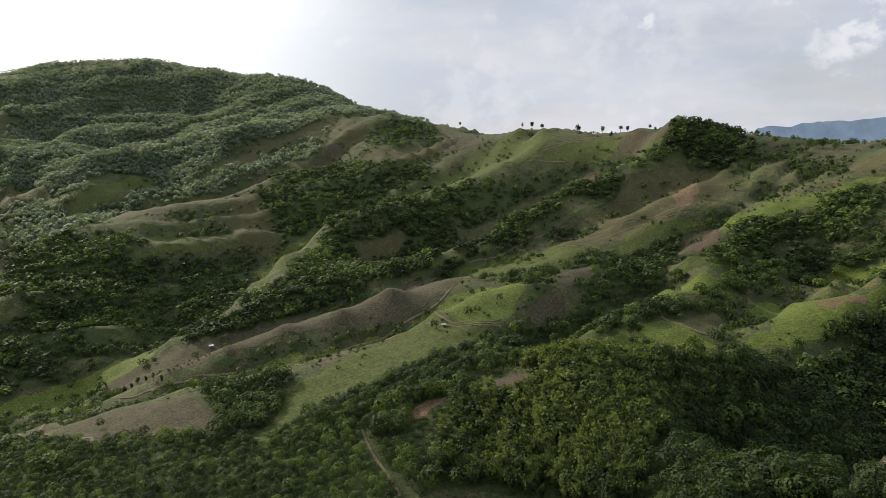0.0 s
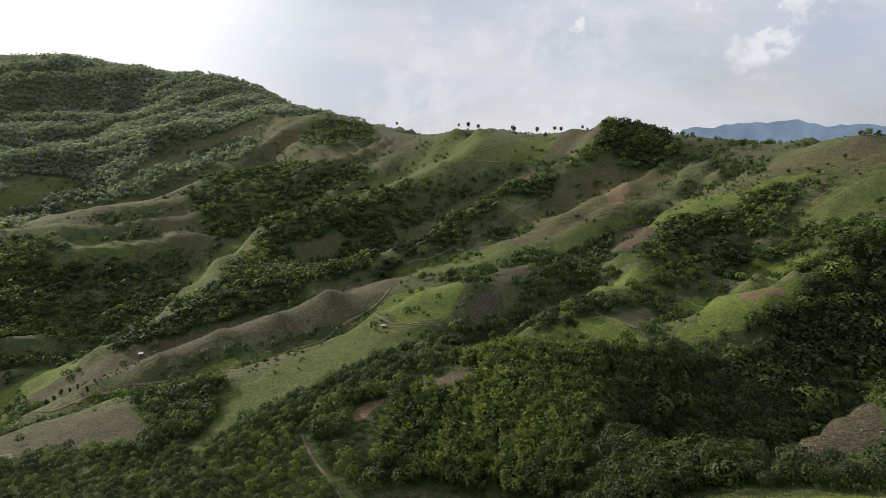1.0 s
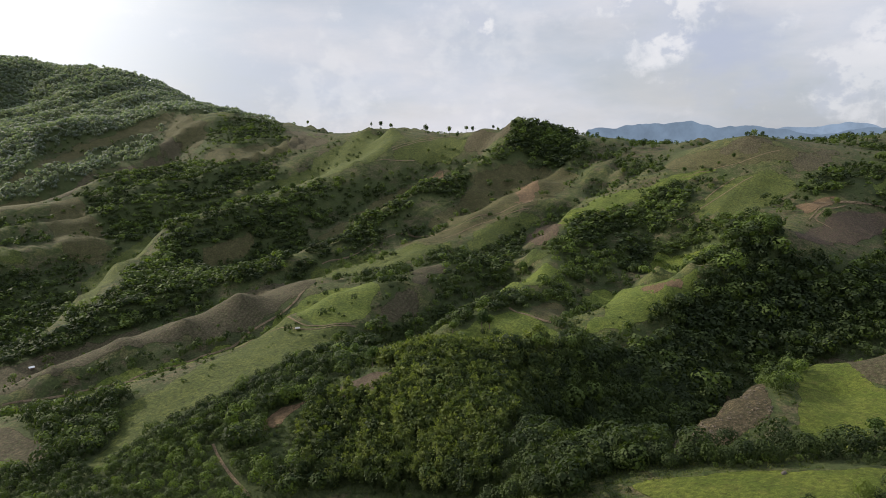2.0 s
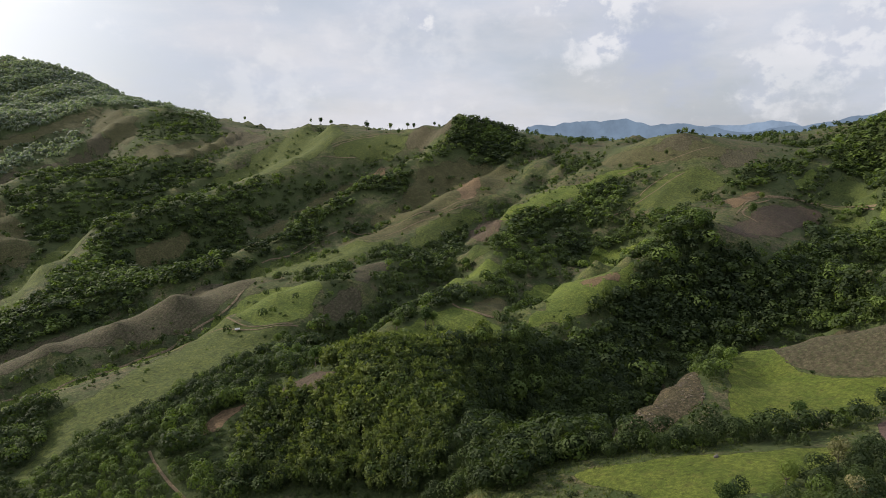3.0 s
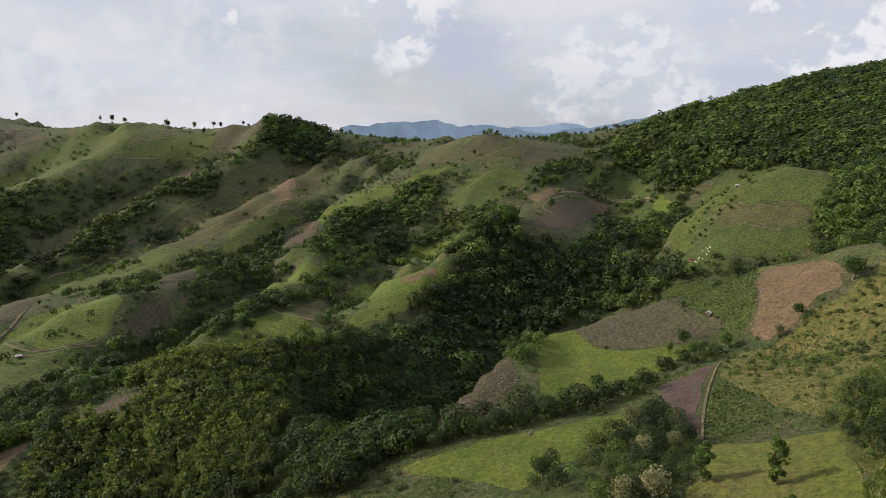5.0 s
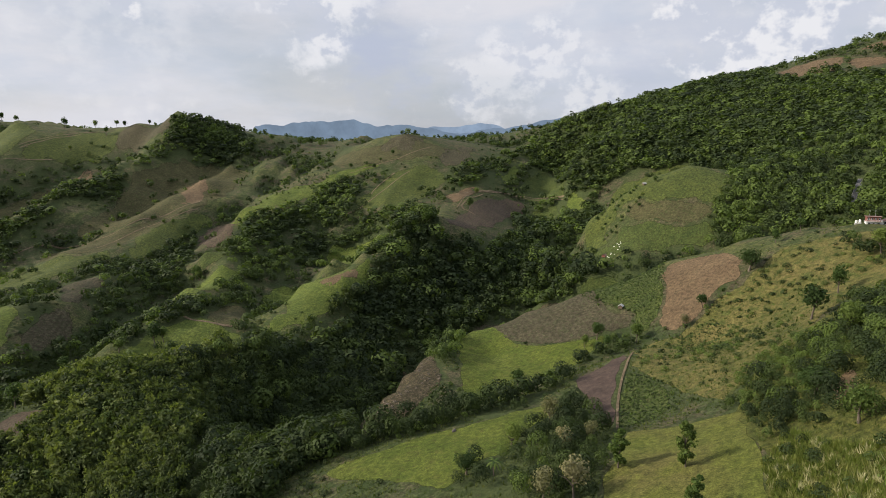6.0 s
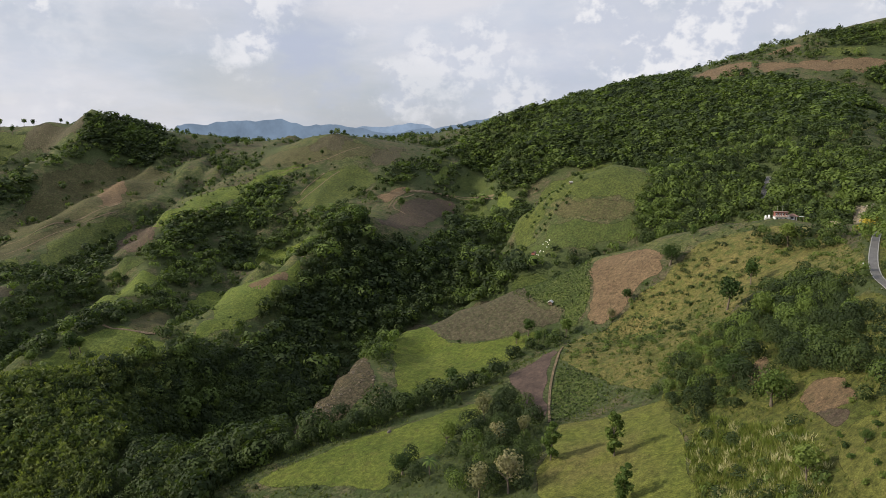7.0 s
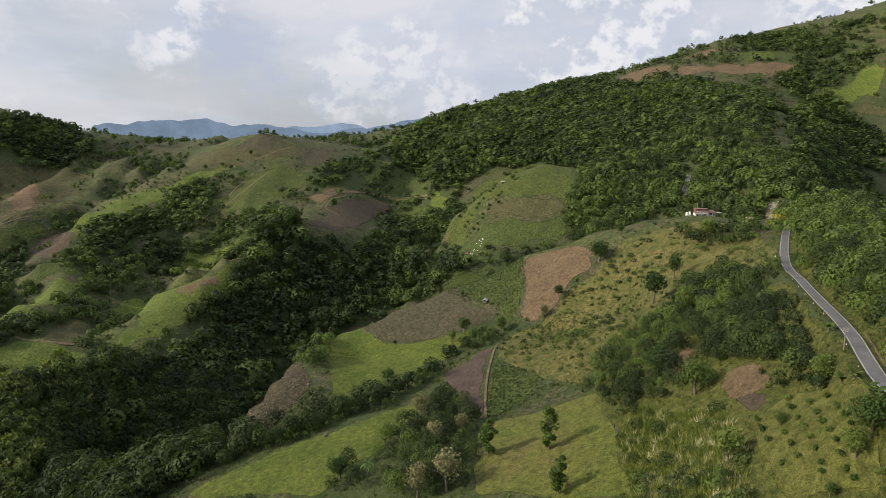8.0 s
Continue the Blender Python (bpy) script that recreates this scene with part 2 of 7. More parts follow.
def samples():
    """The lines of the land, cut into short steps that grow with the distance from the middle of the place."""
    found = []
    for _, points in LAND:
        for a, b in zip(points, points[1:]):
            a, b = np.array(a, float), np.array(b, float)
            steps = max(1, int(np.linalg.norm(b[:2] - a[:2]) / max(18.0, 0.06 * np.linalg.norm(a[:2]))))
            found += [a + (b - a) * k / steps for k in range(steps)]
        found.append(np.array(points[-1], float))
    return np.array(found)


def lattice(x, y, seed):
    """Smooth noise between -1 and 1, one bump a unit."""
    xi, yi = np.floor(x).astype(np.int64), np.floor(y).astype(np.int64)
    fx, fy = x - xi, y - yi
    fx, fy = fx * fx * (3 - 2 * fx), fy * fy * (3 - 2 * fy)

    def corner(i, j):
        h = (i * 374761393 + j * 668265263 + seed * 1274126177) & 0xFFFFFFFF
        h = ((h ^ (h >> 13)) * 1103515245) & 0xFFFFFFFF
        return ((h ^ (h >> 16)) & 0xFFFF) / 32767.5 - 1.0

    top = corner(xi, yi) * (1 - fx) + corner(xi + 1, yi) * fx
    low = corner(xi, yi + 1) * (1 - fx) + corner(xi + 1, yi + 1) * fx
    return top * (1 - fy) + low * fy


def fractal(x, y, size, octaves, seed):
    total, share = 0.0, 1.0
    for k in range(octaves):
        total = total + share * lattice(x / size + 17.3 * k, y / size - 9.1 * k, seed + k)
        size, share = size / 2.03, share * 0.5
    return total


def gullies(x, y, size, octaves, seed):
    """Sharp-crested noise: small spurs with hollows between them."""
    total, share = 0.0, 1.0
    for k in range(octaves):
        total = total + share * (0.5 - np.abs(lattice(x / size + 5.7 * k, y / size + 3.1 * k, seed + k)))
        size, share = size / 2.1, share * 0.5
    return total


KNOTS = samples()
_d = np.linalg.norm(KNOTS[:, None, :2] - KNOTS[None, :, :2], axis=2)
_n = len(KNOTS)
_soft = np.diag(0.05 * np.linalg.norm(KNOTS[:, :2], axis=1) ** 0.5)
_flat = np.c_[np.ones(_n), KNOTS[:, :2] / 1000]
_left = np.block([[-_d + _soft, _flat], [_flat.T, np.zeros((3, 3))]])
WEIGHTS = np.linalg.solve(_left, np.r_[KNOTS[:, 2], np.zeros(3)])


def smooth_land(x, y):
    x, y = np.asarray(x, float).ravel(), np.asarray(y, float).ravel()
    z = np.empty(len(x))
    for k in range(0, len(x), 20000):
        px, py = x[k:k + 20000, None], y[k:k + 20000, None]
        far = np.sqrt((px - KNOTS[:, 0]) ** 2 + (py - KNOTS[:, 1]) ** 2)
        z[k:k + 20000] = -far @ WEIGHTS[:_n] + WEIGHTS[_n] + px[:, 0] / 1000 * WEIGHTS[_n + 1] + py[:, 0] / 1000 * WEIGHTS[_n + 2]
    return z


SKYLINE = np.array([p for name, points in LAND if name in ("mountain_crest", "main_ridge", "east_ridge", "east_hill_crest")
                    for a, b in zip(points, points[1:]) for p in np.linspace(a[:2], b[:2], 6)])


SPURS = np.array([p for name, points in LAND if name.endswith("_spur") and not name.startswith("behind") or name in ("bowl_crest", "knoll_crest", "forest_knob", "thicket_crest", "mountain_shoulder")
                  for a, b in zip(points, points[1:]) for p in np.linspace(a[:2], b[:2], 5)])


def crest_gap(x, y, crests):
    """Metres to the nearest of some crests."""
    x, y = np.asarray(x, float), np.asarray(y, float)
    best = np.full(x.shape, 1e9)
    for px, py in crests:
        np.minimum(best, (x - px) ** 2 + (y - py) ** 2, out=best)
    return np.sqrt(best)


def relief(x, y, z):
    """Small spurs and bumps, bolder on the high mountain than on the worked slopes; the mountain has great ribs below its crest."""
    far = np.hypot(x, y)
    gap = crest_gap(x, y, SKYLINE)
    off = np.clip(crest_gap(x, y, SPURS) / (0.08 * far + 6), 0.1, 1)
    wild = np.clip((far - 245) / 430, 0.04, 1.0) * np.clip(gap / 90, 0.12, 1) * np.clip((np.degrees(np.arctan2(-x, y)) + 46) / 14, 0.25, 1)
    ribs = np.clip((far - 1000) / 300, 0, 1) * np.clip((455 - z) / 130, 0, 1) * np.clip((2600 - far) / 300, 0, 1) * np.clip((gap - 40) / 280, 0, 1)
    lean = x + 0.45 * y
    across, along = 0.59 * x - 0.81 * y, 0.81 * x + 0.59 * y
    across = across + 22 * fractal(x, y, 160, 2, 83)
    spurs = gullies(across, along * 0.24, 66, 3, 3)
    return (wild * off * (19 * spurs - 3.0) + wild * (4.0 * gullies(across, along * 0.4, 30, 3, 5) + 1.0 * fractal(x, y, 30, 3, 11)) + 0.5 * fractal(x, y, 16, 3, 29)
            + ribs * 52 * gullies(lean * 1.5, y - 0.45 * x, 420, 3, 37))


def land(x, y):
    x, y = np.asarray(x, float), np.asarray(y, float)
    z = smooth_land(x, y).reshape(x.shape)
    return z + relief(x, y, z)


# the sheet of ground: rings round the middle of the place, finer on the worked side
AZ = np.radians(np.r_[np.arange(38, -92, -0.26), np.arange(-93, -320, -4.0)])
RINGS = np.r_[[0.05, 16, 30, 44, 56, 66, 74], 80 * np.exp(np.arange(0, math.log(3040 / 80), 0.0132)), 3060]
GX = -np.sin(AZ)[None, :] * RINGS[:, None]
GY = np.cos(AZ)[None, :] * RINGS[:, None]
GZ = land(GX, GY)


def land_at(x, y):
    """The height of the sheet of ground over a place."""
    x, y = np.asarray(x, float), np.asarray(y, float)
    r, a = np.hypot(x, y), np.arctan2(-x, y)
    a = np.where(a > AZ[0], a - 2 * math.pi, a)
    i = np.clip(np.searchsorted(RINGS, r) - 1, 0, len(RINGS) - 2)
    j = np.clip(np.searchsorted(-AZ, -a) - 1, 0, len(AZ) - 2)
    u, v = (r - RINGS[i]) / (RINGS[i + 1] - RINGS[i]), (a - AZ[j]) / (AZ[j + 1] - AZ[j])
    return (GZ[i, j] * (1 - u) + GZ[i + 1, j] * u) * (1 - v) + (GZ[i, j + 1] * (1 - u) + GZ[i + 1, j + 1] * u) * v


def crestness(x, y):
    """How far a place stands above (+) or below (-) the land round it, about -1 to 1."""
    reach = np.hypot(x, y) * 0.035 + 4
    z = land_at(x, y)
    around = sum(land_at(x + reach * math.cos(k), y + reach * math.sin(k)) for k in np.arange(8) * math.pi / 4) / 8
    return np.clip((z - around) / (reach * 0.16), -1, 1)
# ---- land use: outlines in the plan, in metres ----
FIELDS = []
WOODS = []


def field(kind, name, label, *outline):
    FIELDS.append((kind, name, label, outline))


def wood(kind, density, *outline):
    WOODS.append((kind, density, outline))


field("wild", "cane_ground", "weedy olive slope under the cane grass and orchard", (160, 70), (212, 73), (235, 63), (194, 28), (146, 14), (104, 1), (92, -6), (88, -6), (95, 34), (125, 45), (137, 53))
field("wild", "road_verge", "weedy olive verge and bank along the road", (283, 44), (372, 51), (355, 39), (270, 7), (148, -8), (99, -7), (104, 1), (110, 3), (132, 8), (157, 17), (198, 27), (232, 34))
field("lush", "slope_strip", "bright green strip of grass on a rough slope", (244, 82), (263, 75), (269, 64), (270, 57), (251, 59), (244, 71))
field("crop", "slope_crop", "green patch of leafy crops on a rough slope", (240, 125), (251, 118), (247, 101), (243, 104), (239, 112), (221, 121))
field("rough", "house_slope", "olive yellow rough grass slope with shrubs", (199, 121), (231, 136), (240, 133), (243, 125), (255, 123), (274, 113), (295, 103), (298, 79), (297, 53), (235, 36), (196, 30), (234, 57), (238, 69), (203, 69), (181, 74), (165, 70), (172, 81), (182, 97), (189, 109))
field("wild", "lower_rough", "rough weedy slope beside the ploughed field", (162, 66), (181, 74), (199, 70), (138, 38), (141, 47), (138, 50))
field("wild", "orchard_rough", "weedy slope among trees", (158, 42), (167, 36), (136, 13), (113, 7), (121, 14), (131, 18), (138, 23), (144, 30))
field("dry", "mountain_shoulder", "pale grassy shoulder of the far mountain", (-373, 1252), (-297, 1303), (-258, 1340), (-216, 1356), (-209, 1323), (-248, 1282), (-310, 1264), (-358, 1198), (-402, 1143), (-422, 1099), (-440, 1095), (-422, 1142), (-397, 1189))
field("pasture", "mountain_knees", "pale green clearings low on the far mountain", (-588, 1008), (-577, 1056), (-559, 1136), (-529, 1160), (-486, 1115), (-514, 1099), (-537, 1048), (-561, 989), (-576, 981))
field("dry", "mountain_clearing", "pale clearing in the mountain forest", (-587, 1212), (-624, 1460), (-565, 1354), (-569, 1206))
field("dry", "mountain_ledge", "pale grassy ledge on the far mountain", (-749, 1092), (-707, 1108), (-636, 1053), (-599, 998), (-669, 1053), (-712, 1036))
field("dry", "long_crest", "pale grass along a long falling crest", (-414, 805), (-488, 1038), (-424, 1063), (-363, 1078), (-346, 1102), (-294, 873), (-334, 836), (-371, 788), (-385, 753))
field("fallow", "crest_soil_band", "red-brown bare strip along a high crest", (-308, 915), (-342, 1106), (-284, 1148), (-213, 1176), (-184, 1150), (-263, 1144), (-274, 985), (-291, 926))
field("fallow", "saddle_soil", "red-brown bare patch under the skyline", (-224, 1182), (-223, 1236), (-180, 1198), (-163, 1145), (-206, 1175))
field("dry", "saddle_rough", "grey-green rough grass below the mountain", (-209, 1341), (-148, 1264), (-134, 1142), (-188, 1197), (-229, 1253), (-222, 1305))
field("dry", "saddle_fallow", "pale fallow ground under the skyline", (-140, 1123), (-81, 1119), (-23, 1142), (15, 1065), (-20, 1066), (-75, 1037), (-134, 1090))
field("fallow", "skyline_dark_soil", "dark brown field on the skyline", (-12, 1264), (66, 1146), (51, 1113), (-1, 1186))
field("fallow", "skyline_fallow", "brown fallow field below the skyline", (-7, 1151), (45, 1107), (69, 1068), (53, 1051), (17, 1061), (-11, 1067))
field("dry", "hollow_slope", "smooth grey-brown slope in a hollow", (-288, 876), (-281, 932), (-250, 877), (-223, 830), (-199, 789), (-211, 759), (-239, 766), (-274, 811))
field("pasture", "west_knee_meadow", "olive grassy knee of a spur", (-348, 753), (-329, 769), (-312, 777), (-272, 740), (-255, 742), (-274, 727), (-296, 717), (-321, 698))
field("pasture", "strip_grass", "olive strip of grass along a spur crest", (-168, 847), (-177, 817), (-197, 780), (-216, 747), (-218, 714), (-174, 582), (-162, 565), (-164, 594), (-154, 634), (-148, 705), (-130, 709))
field("dry", "brown_bushes", "brownish dry slope among woods", (-96, 676), (-89, 694), (-55, 738), (-40, 735), (-43, 715), (-69, 689), (-84, 654))
field("pasture", "ridge_meadow", "light green pasture under the skyline", (14, 996), (42, 1032), (87, 1039), (132, 1038), (157, 974), (165, 947), (140, 914), (121, 892), (74, 882), (27, 859), (-20, 963), (-53, 939), (-68, 931), (-53, 952), (-3, 982))
field("pasture", "ridge_grass", "olive pasture beside the ridge path", (151, 911), (175, 934), (220, 918), (245, 880), (236, 858), (224, 854), (194, 869), (165, 877), (129, 892))
field("fallow", "skyline_soil", "brown bare field beside the wooded summit", (249, 883), (271, 854), (283, 811), (274, 782), (254, 778), (244, 833), (230, 848), (230, 866))
field("dry", "spur_pale", "pale dry strip along a spur crest", (199, 858), (161, 850), (129, 836), (83, 814), (53, 785), (19, 746), (9, 626), (26, 635), (57, 674), (104, 810), (131, 722), (188, 838), (211, 845))
field("tan", "spur_tan", "tan bare patch on a spur crest", (161, 850), (200, 860), (206, 847), (150, 718))
field("dry", "summit_hollow", "grey-brown dry hollow below the summit", (204, 727), (257, 745), (296, 728), (328, 688), (301, 667), (278, 639), (247, 616), (214, 612), (188, 615), (162, 618), (145, 640), (125, 656), (164, 675), (187, 697))
field("tan", "summit_tan", "tan bare patch in a dry hollow", (258, 709), (288, 721), (256, 646), (235, 617), (222, 635))
field("dry", "fifth_dry", "olive-brown dry slope with a track", (212, 608), (164, 585), (135, 571), (111, 580), (91, 616), (123, 644), (151, 620), (181, 610))
field("pasture", "fifth_pasture", "olive green slope with planted rows", (90, 613), (53, 621), (30, 608), (8, 593), (26, 525), (55, 530), (93, 531), (126, 554), (155, 572), (134, 569), (111, 577))
field("fallow", "hollow_soil", "brown bare hollow below a slope", (95, 517), (120, 523), (117, 491), (94, 458), (81, 452))
field("pasture", "terrace_green", "green terraced slope dotted with trees", (153, 563), (180, 605), (222, 603), (250, 609), (253, 603), (218, 585), (202, 574), (166, 554), (151, 545))
field("soil", "terrace_soil", "red-brown field on a terraced hillside", (220, 585), (252, 598), (254, 559), (231, 522), (220, 524), (204, 537))
field("crop", "terrace_crop", "dark green crop below a red field", (197, 531), (201, 489), (198, 474), (184, 482), (183, 492))
field("fallow", "long_soil", "long grey-brown bare spur", (-267, 480), (-252, 496), (-207, 500), (-168, 509), (-136, 529), (-110, 542), (-70, 471), (-53, 562), (-32, 562), (8, 588), (21, 521), (-2, 492), (-19, 471), (-35, 457), (-59, 447), (-75, 449), (-60, 462), (-90, 442), (-119, 432), (-147, 419), (-169, 405), (-191, 396), (-249, 462))
field("lush", "valley_meadow", "bright green meadow in the valley", (-336, 465), (-321, 482), (-301, 502), (-283, 522), (-275, 545), (-227, 505), (-243, 498), (-267, 489), (-274, 469), (-298, 444), (-328, 453))
field("lush", "lower_meadow", "yellow-green grassy spur crest with a path", (-146, 404), (-127, 416), (-94, 423), (-76, 431), (-58, 441), (-39, 450), (-28, 380), (-49, 374), (-75, 364), (-93, 335), (-104, 330))
field("pasture", "knee_meadow", "smooth green knee of a hillside", (-77, 294), (-81, 311), (-72, 319), (-57, 339), (-48, 361), (-28, 377), (-26, 455), (2, 397), (34, 394), (29, 379), (5, 342), (-19, 321), (-34, 298), (-50, 296), (-64, 284), (-71, 270), (-77, 256), (-84, 262), (-80, 282))
field("lush", "crest_pasture", "bright green pasture over a spur crest", (-23, 459), (-10, 474), (7, 490), (34, 503), (61, 457), (52, 422), (39, 396), (6, 395))
field("fallow", "soil_mound", "grey-brown bare rounded mound", (43, 398), (55, 419), (69, 439), (81, 448), (86, 445), (85, 435), (84, 427), (62, 411))
field("fallow", "valley_soil", "dark red-brown field in the valley", (-305, 419), (-221, 348), (-174, 312), (-159, 317), (-132, 315), (-108, 293), (-99, 273), (-124, 276), (-143, 277), (-158, 272), (-226, 336))
field("tan", "bank_soil", "pale brown field beside a grassy bank", (48, 387), (75, 404), (68, 349), (46, 344))
field("soil", "thicket_soil", "dark red-brown clearing above the bamboo", (12, 271), (15, 278), (22, 286), (32, 288), (44, 283), (44, 274), (35, 265), (29, 264), (21, 271))
field("tan", "thicket_tan", "tan bare clearing among bushes", (-17, 262), (-14, 272), (-9, 277), (3, 278), (2, 271), (-4, 269), (-7, 264), (-13, 264))
field("lush", "bank_meadow", "bright green bank with a tree and its shadow", (57, 350), (69, 352), (89, 358), (117, 374), (137, 382), (151, 350), (153, 340), (109, 287), (102, 334), (86, 343))
field("lush", "spur_meadow", "bright green strip of grass along a spur", (111, 446), (161, 491), (181, 465), (207, 457), (174, 433), (132, 401), (118, 443))
field("lush", "terrace_meadow", "yellow-green terraced orchard slope", (249, 597), (258, 557), (286, 578), (322, 573), (345, 567), (370, 562), (390, 560), (403, 528), (384, 542), (349, 552), (316, 540), (277, 536), (244, 529), (229, 532))
field("dry", "ridge_brown", "dry brown slope under the ridge", (390, 638), (403, 612), (423, 565), (447, 556), (453, 534), (486, 517), (511, 509), (469, 499), (416, 516), (391, 551), (366, 579))
field("fallow", "ridge_soil", "brown bare patch on a rounded ridge", (439, 578), (462, 556), (455, 535), (421, 540), (409, 566))
field("fallow", "ridge_soil_low", "brown bare slope below a rounded ridge", (464, 520), (518, 524), (475, 483), (438, 480), (438, 499))
field("pasture", "east_pasture", "dark green terraced pasture", (339, 507), (387, 517), (412, 503), (432, 483), (421, 462), (391, 458), (356, 448), (339, 476), (332, 495))
field("lush", "crest_meadow", "bright green meadow on a spur crest", (289, 475), (315, 461), (329, 431), (275, 363), (286, 409), (258, 407), (282, 469))
field("lush", "spur_crest_meadow", "bright green meadow falling along a spur", (197, 420), (224, 437), (246, 422), (231, 352), (253, 357), (251, 349), (238, 341), (212, 334), (191, 326), (167, 326), (162, 338), (184, 344), (203, 413))
field("tan", "crest_soil", "pale brown field on a spur", (205, 360), (226, 358), (242, 351), (236, 346), (213, 343))
field("dry", "bushy_slope", "dark dry slope dotted with bushes", (146, 388), (175, 410), (186, 404), (156, 349), (141, 363))
field("tan", "pale_soil", "pale cleared ground near a ridge", (388, 434), (435, 442), (420, 423), (380, 408))
field("soil", "red_soil", "red-brown bare field on a spur", (323, 363), (408, 414), (464, 415), (463, 399), (438, 391), (355, 355), (323, 353))
field("crop", "hollow_crop", "green planted slope in a hollow", (465, 424), (533, 455), (556, 445), (481, 365), (479, 376), (467, 417))
field("crop", "hollow_crop_low", "dark green planted slope below a soil band", (469, 404), (475, 366), (453, 352), (454, 372), (456, 390))
field("lush", "hollow_strip", "bright green grassy strip on a crest", (465, 431), (515, 455), (538, 460), (523, 468), (477, 449))
field("lush", "hollow_corner", "light green corner below the wood", (468, 360), (483, 369), (481, 347), (473, 336), (459, 340))
field("pasture", "knoll_meadow", "bright green grassy knoll", (480, 325), (500, 303), (515, 288), (525, 271), (442, 220), (448, 201), (427, 194), (411, 196), (414, 211), (406, 233), (403, 251), (399, 260))
field("dry", "knoll_soil", "brownish worked slope of the knoll", (403, 251), (405, 232), (413, 211), (411, 195), (402, 191), (395, 207), (389, 233), (393, 251))
field("pasture", "orchard_meadow", "green slope planted with rows of small bushes", (398, 259), (393, 252), (389, 261), (378, 256), (371, 248), (384, 279), (412, 314), (425, 320), (394, 279), (478, 323))
# crop cover here for its darker green, in place of the hollow's shade
field("crop", "hollow_meadow", "green slope below the knoll, shade put in as dark crop green", (360, 261), (362, 230), (372, 211), (381, 192), (391, 185), (401, 190), (393, 210), (388, 232), (389, 248), (382, 253), (370, 247), (383, 277))
field("plough", "ploughed_field", "dark purple-brown ploughed field with curved furrows", (178, 133), (193, 130), (229, 140), (197, 123), (179, 114), (166, 106), (150, 95), (146, 96), (163, 113))
field("crop", "crop_field", "dark green leafy crop field beside the ploughed soil", (149, 94), (170, 107), (184, 114), (192, 115), (185, 101), (169, 87), (162, 88), (148, 90))
field("rows", "tree_meadow", "yellow-green meadow with a few upright trees", (145, 90), (149, 83), (154, 75), (158, 70), (161, 65), (140, 54), (127, 47), (115, 40), (108, 36), (109, 45), (110, 54), (109, 62), (108, 72), (119, 79), (130, 82))
field("tan", "tan_field", "bare tan field of dry soil", (292, 161), (295, 143), (293, 130), (282, 119), (272, 116), (268, 123), (259, 122), (247, 126), (244, 135), (248, 140), (267, 147))
field("crop", "green_strip", "dull green field of young crops on a spur", (338, 250), (353, 228), (298, 165), (267, 147), (251, 142), (243, 141), (246, 150), (254, 156), (257, 175), (263, 190))
field("fallow", "dry_slope", "olive brown slope of dry grass above a gully", (282, 289), (301, 283), (321, 265), (332, 245), (255, 175), (252, 156), (246, 150), (242, 156), (233, 166), (223, 178), (223, 195), (220, 210))
field("grass", "gully_meadow", "green grassy slope under a dry spur", (190, 203), (280, 288), (221, 208), (223, 178), (233, 166), (241, 156), (226, 155), (213, 157), (200, 160), (181, 159), (162, 161), (168, 179))
field("grass", "near_meadow", "bright green sloping meadow of short grass", (90, 156), (101, 151), (113, 146), (126, 140), (137, 132), (148, 128), (166, 123), (162, 118), (147, 117), (136, 116), (123, 110), (116, 116), (101, 111), (98, 125), (94, 140))
field("rock", "scar", "grey-brown eroded scar of bare rock and earth", (113, 175), (173, 255), (146, 200), (210, 273), (231, 293), (186, 214), (169, 190), (157, 184), (148, 182), (137, 179), (118, 166))
field("tan", "bare_earth", "orange bare earth cut beside the scrub", (134, 28), (141, 28), (139, 24), (133, 20), (125, 16), (125, 19), (124, 22), (128, 25))
field("soil", "burnt_earth", "dark burnt soil at the foot of a bare slope", (128, 25), (125, 19), (121, 17), (119, 19), (121, 21))
field("tan", "bare_earth_bank", "orange bare earth bank between trees", (162, 46), (172, 45), (161, 39), (149, 40), (149, 42))
field("meadow", "young_orchard_meadow", "light green meadow planted with rows of young trees", (118, 19), (121, 14), (112, 6), (104, 1), (98, 0), (93, 0), (94, 4), (95, 9), (99, 12), (108, 17))
field("tan", "high_tan", "pale dry clearing under the hill crest", (818, 240), (849, 214), (829, 201), (809, 210), (806, 232))
field("tan", "high_soil_west", "red-brown cleared strip under the hill crest", (734, 296), (792, 292), (796, 246), (749, 228), (714, 255), (695, 269))
field("tan", "high_soil", "red-brown cleared field high on the hill", (786, 239), (776, 208), (795, 177), (820, 119), (800, 114), (779, 144), (760, 168), (762, 203), (736, 221))
field("pasture", "high_pasture", "dull green pasture under the hill crest", (818, 194), (828, 161), (832, 122), (821, 120), (798, 178))
field("lush", "high_meadow", "green clearing high on the hill", (755, 105), (784, 95), (811, 68), (825, 51), (826, 38), (798, 34), (794, 50), (783, 69), (788, 80))
field("dry", "high_dry", "dry brown ground below a green clearing", (774, 73), (793, 50), (791, 33), (776, 31), (770, 61))
field("pale", "cut_bank", "pale rocky cut bank above the road", (388, 67), (396, 66), (397, 59), (389, 53), (380, 53), (311, 49))
field("dry", "bare_scar", "bare brown scar among trees", (409, 86), (422, 86), (416, 80), (405, 76), (401, 79))
field("rough", "spur_grass", "olive grassy crest of a wooded spur", (518, 112), (567, 107), (579, 92), (534, 81), (477, 88), (485, 100))
wood("bush", 0.12, (-39, 314), (33, 388), (55, 287), (30, 260), (-6, 255), (-51, 281))
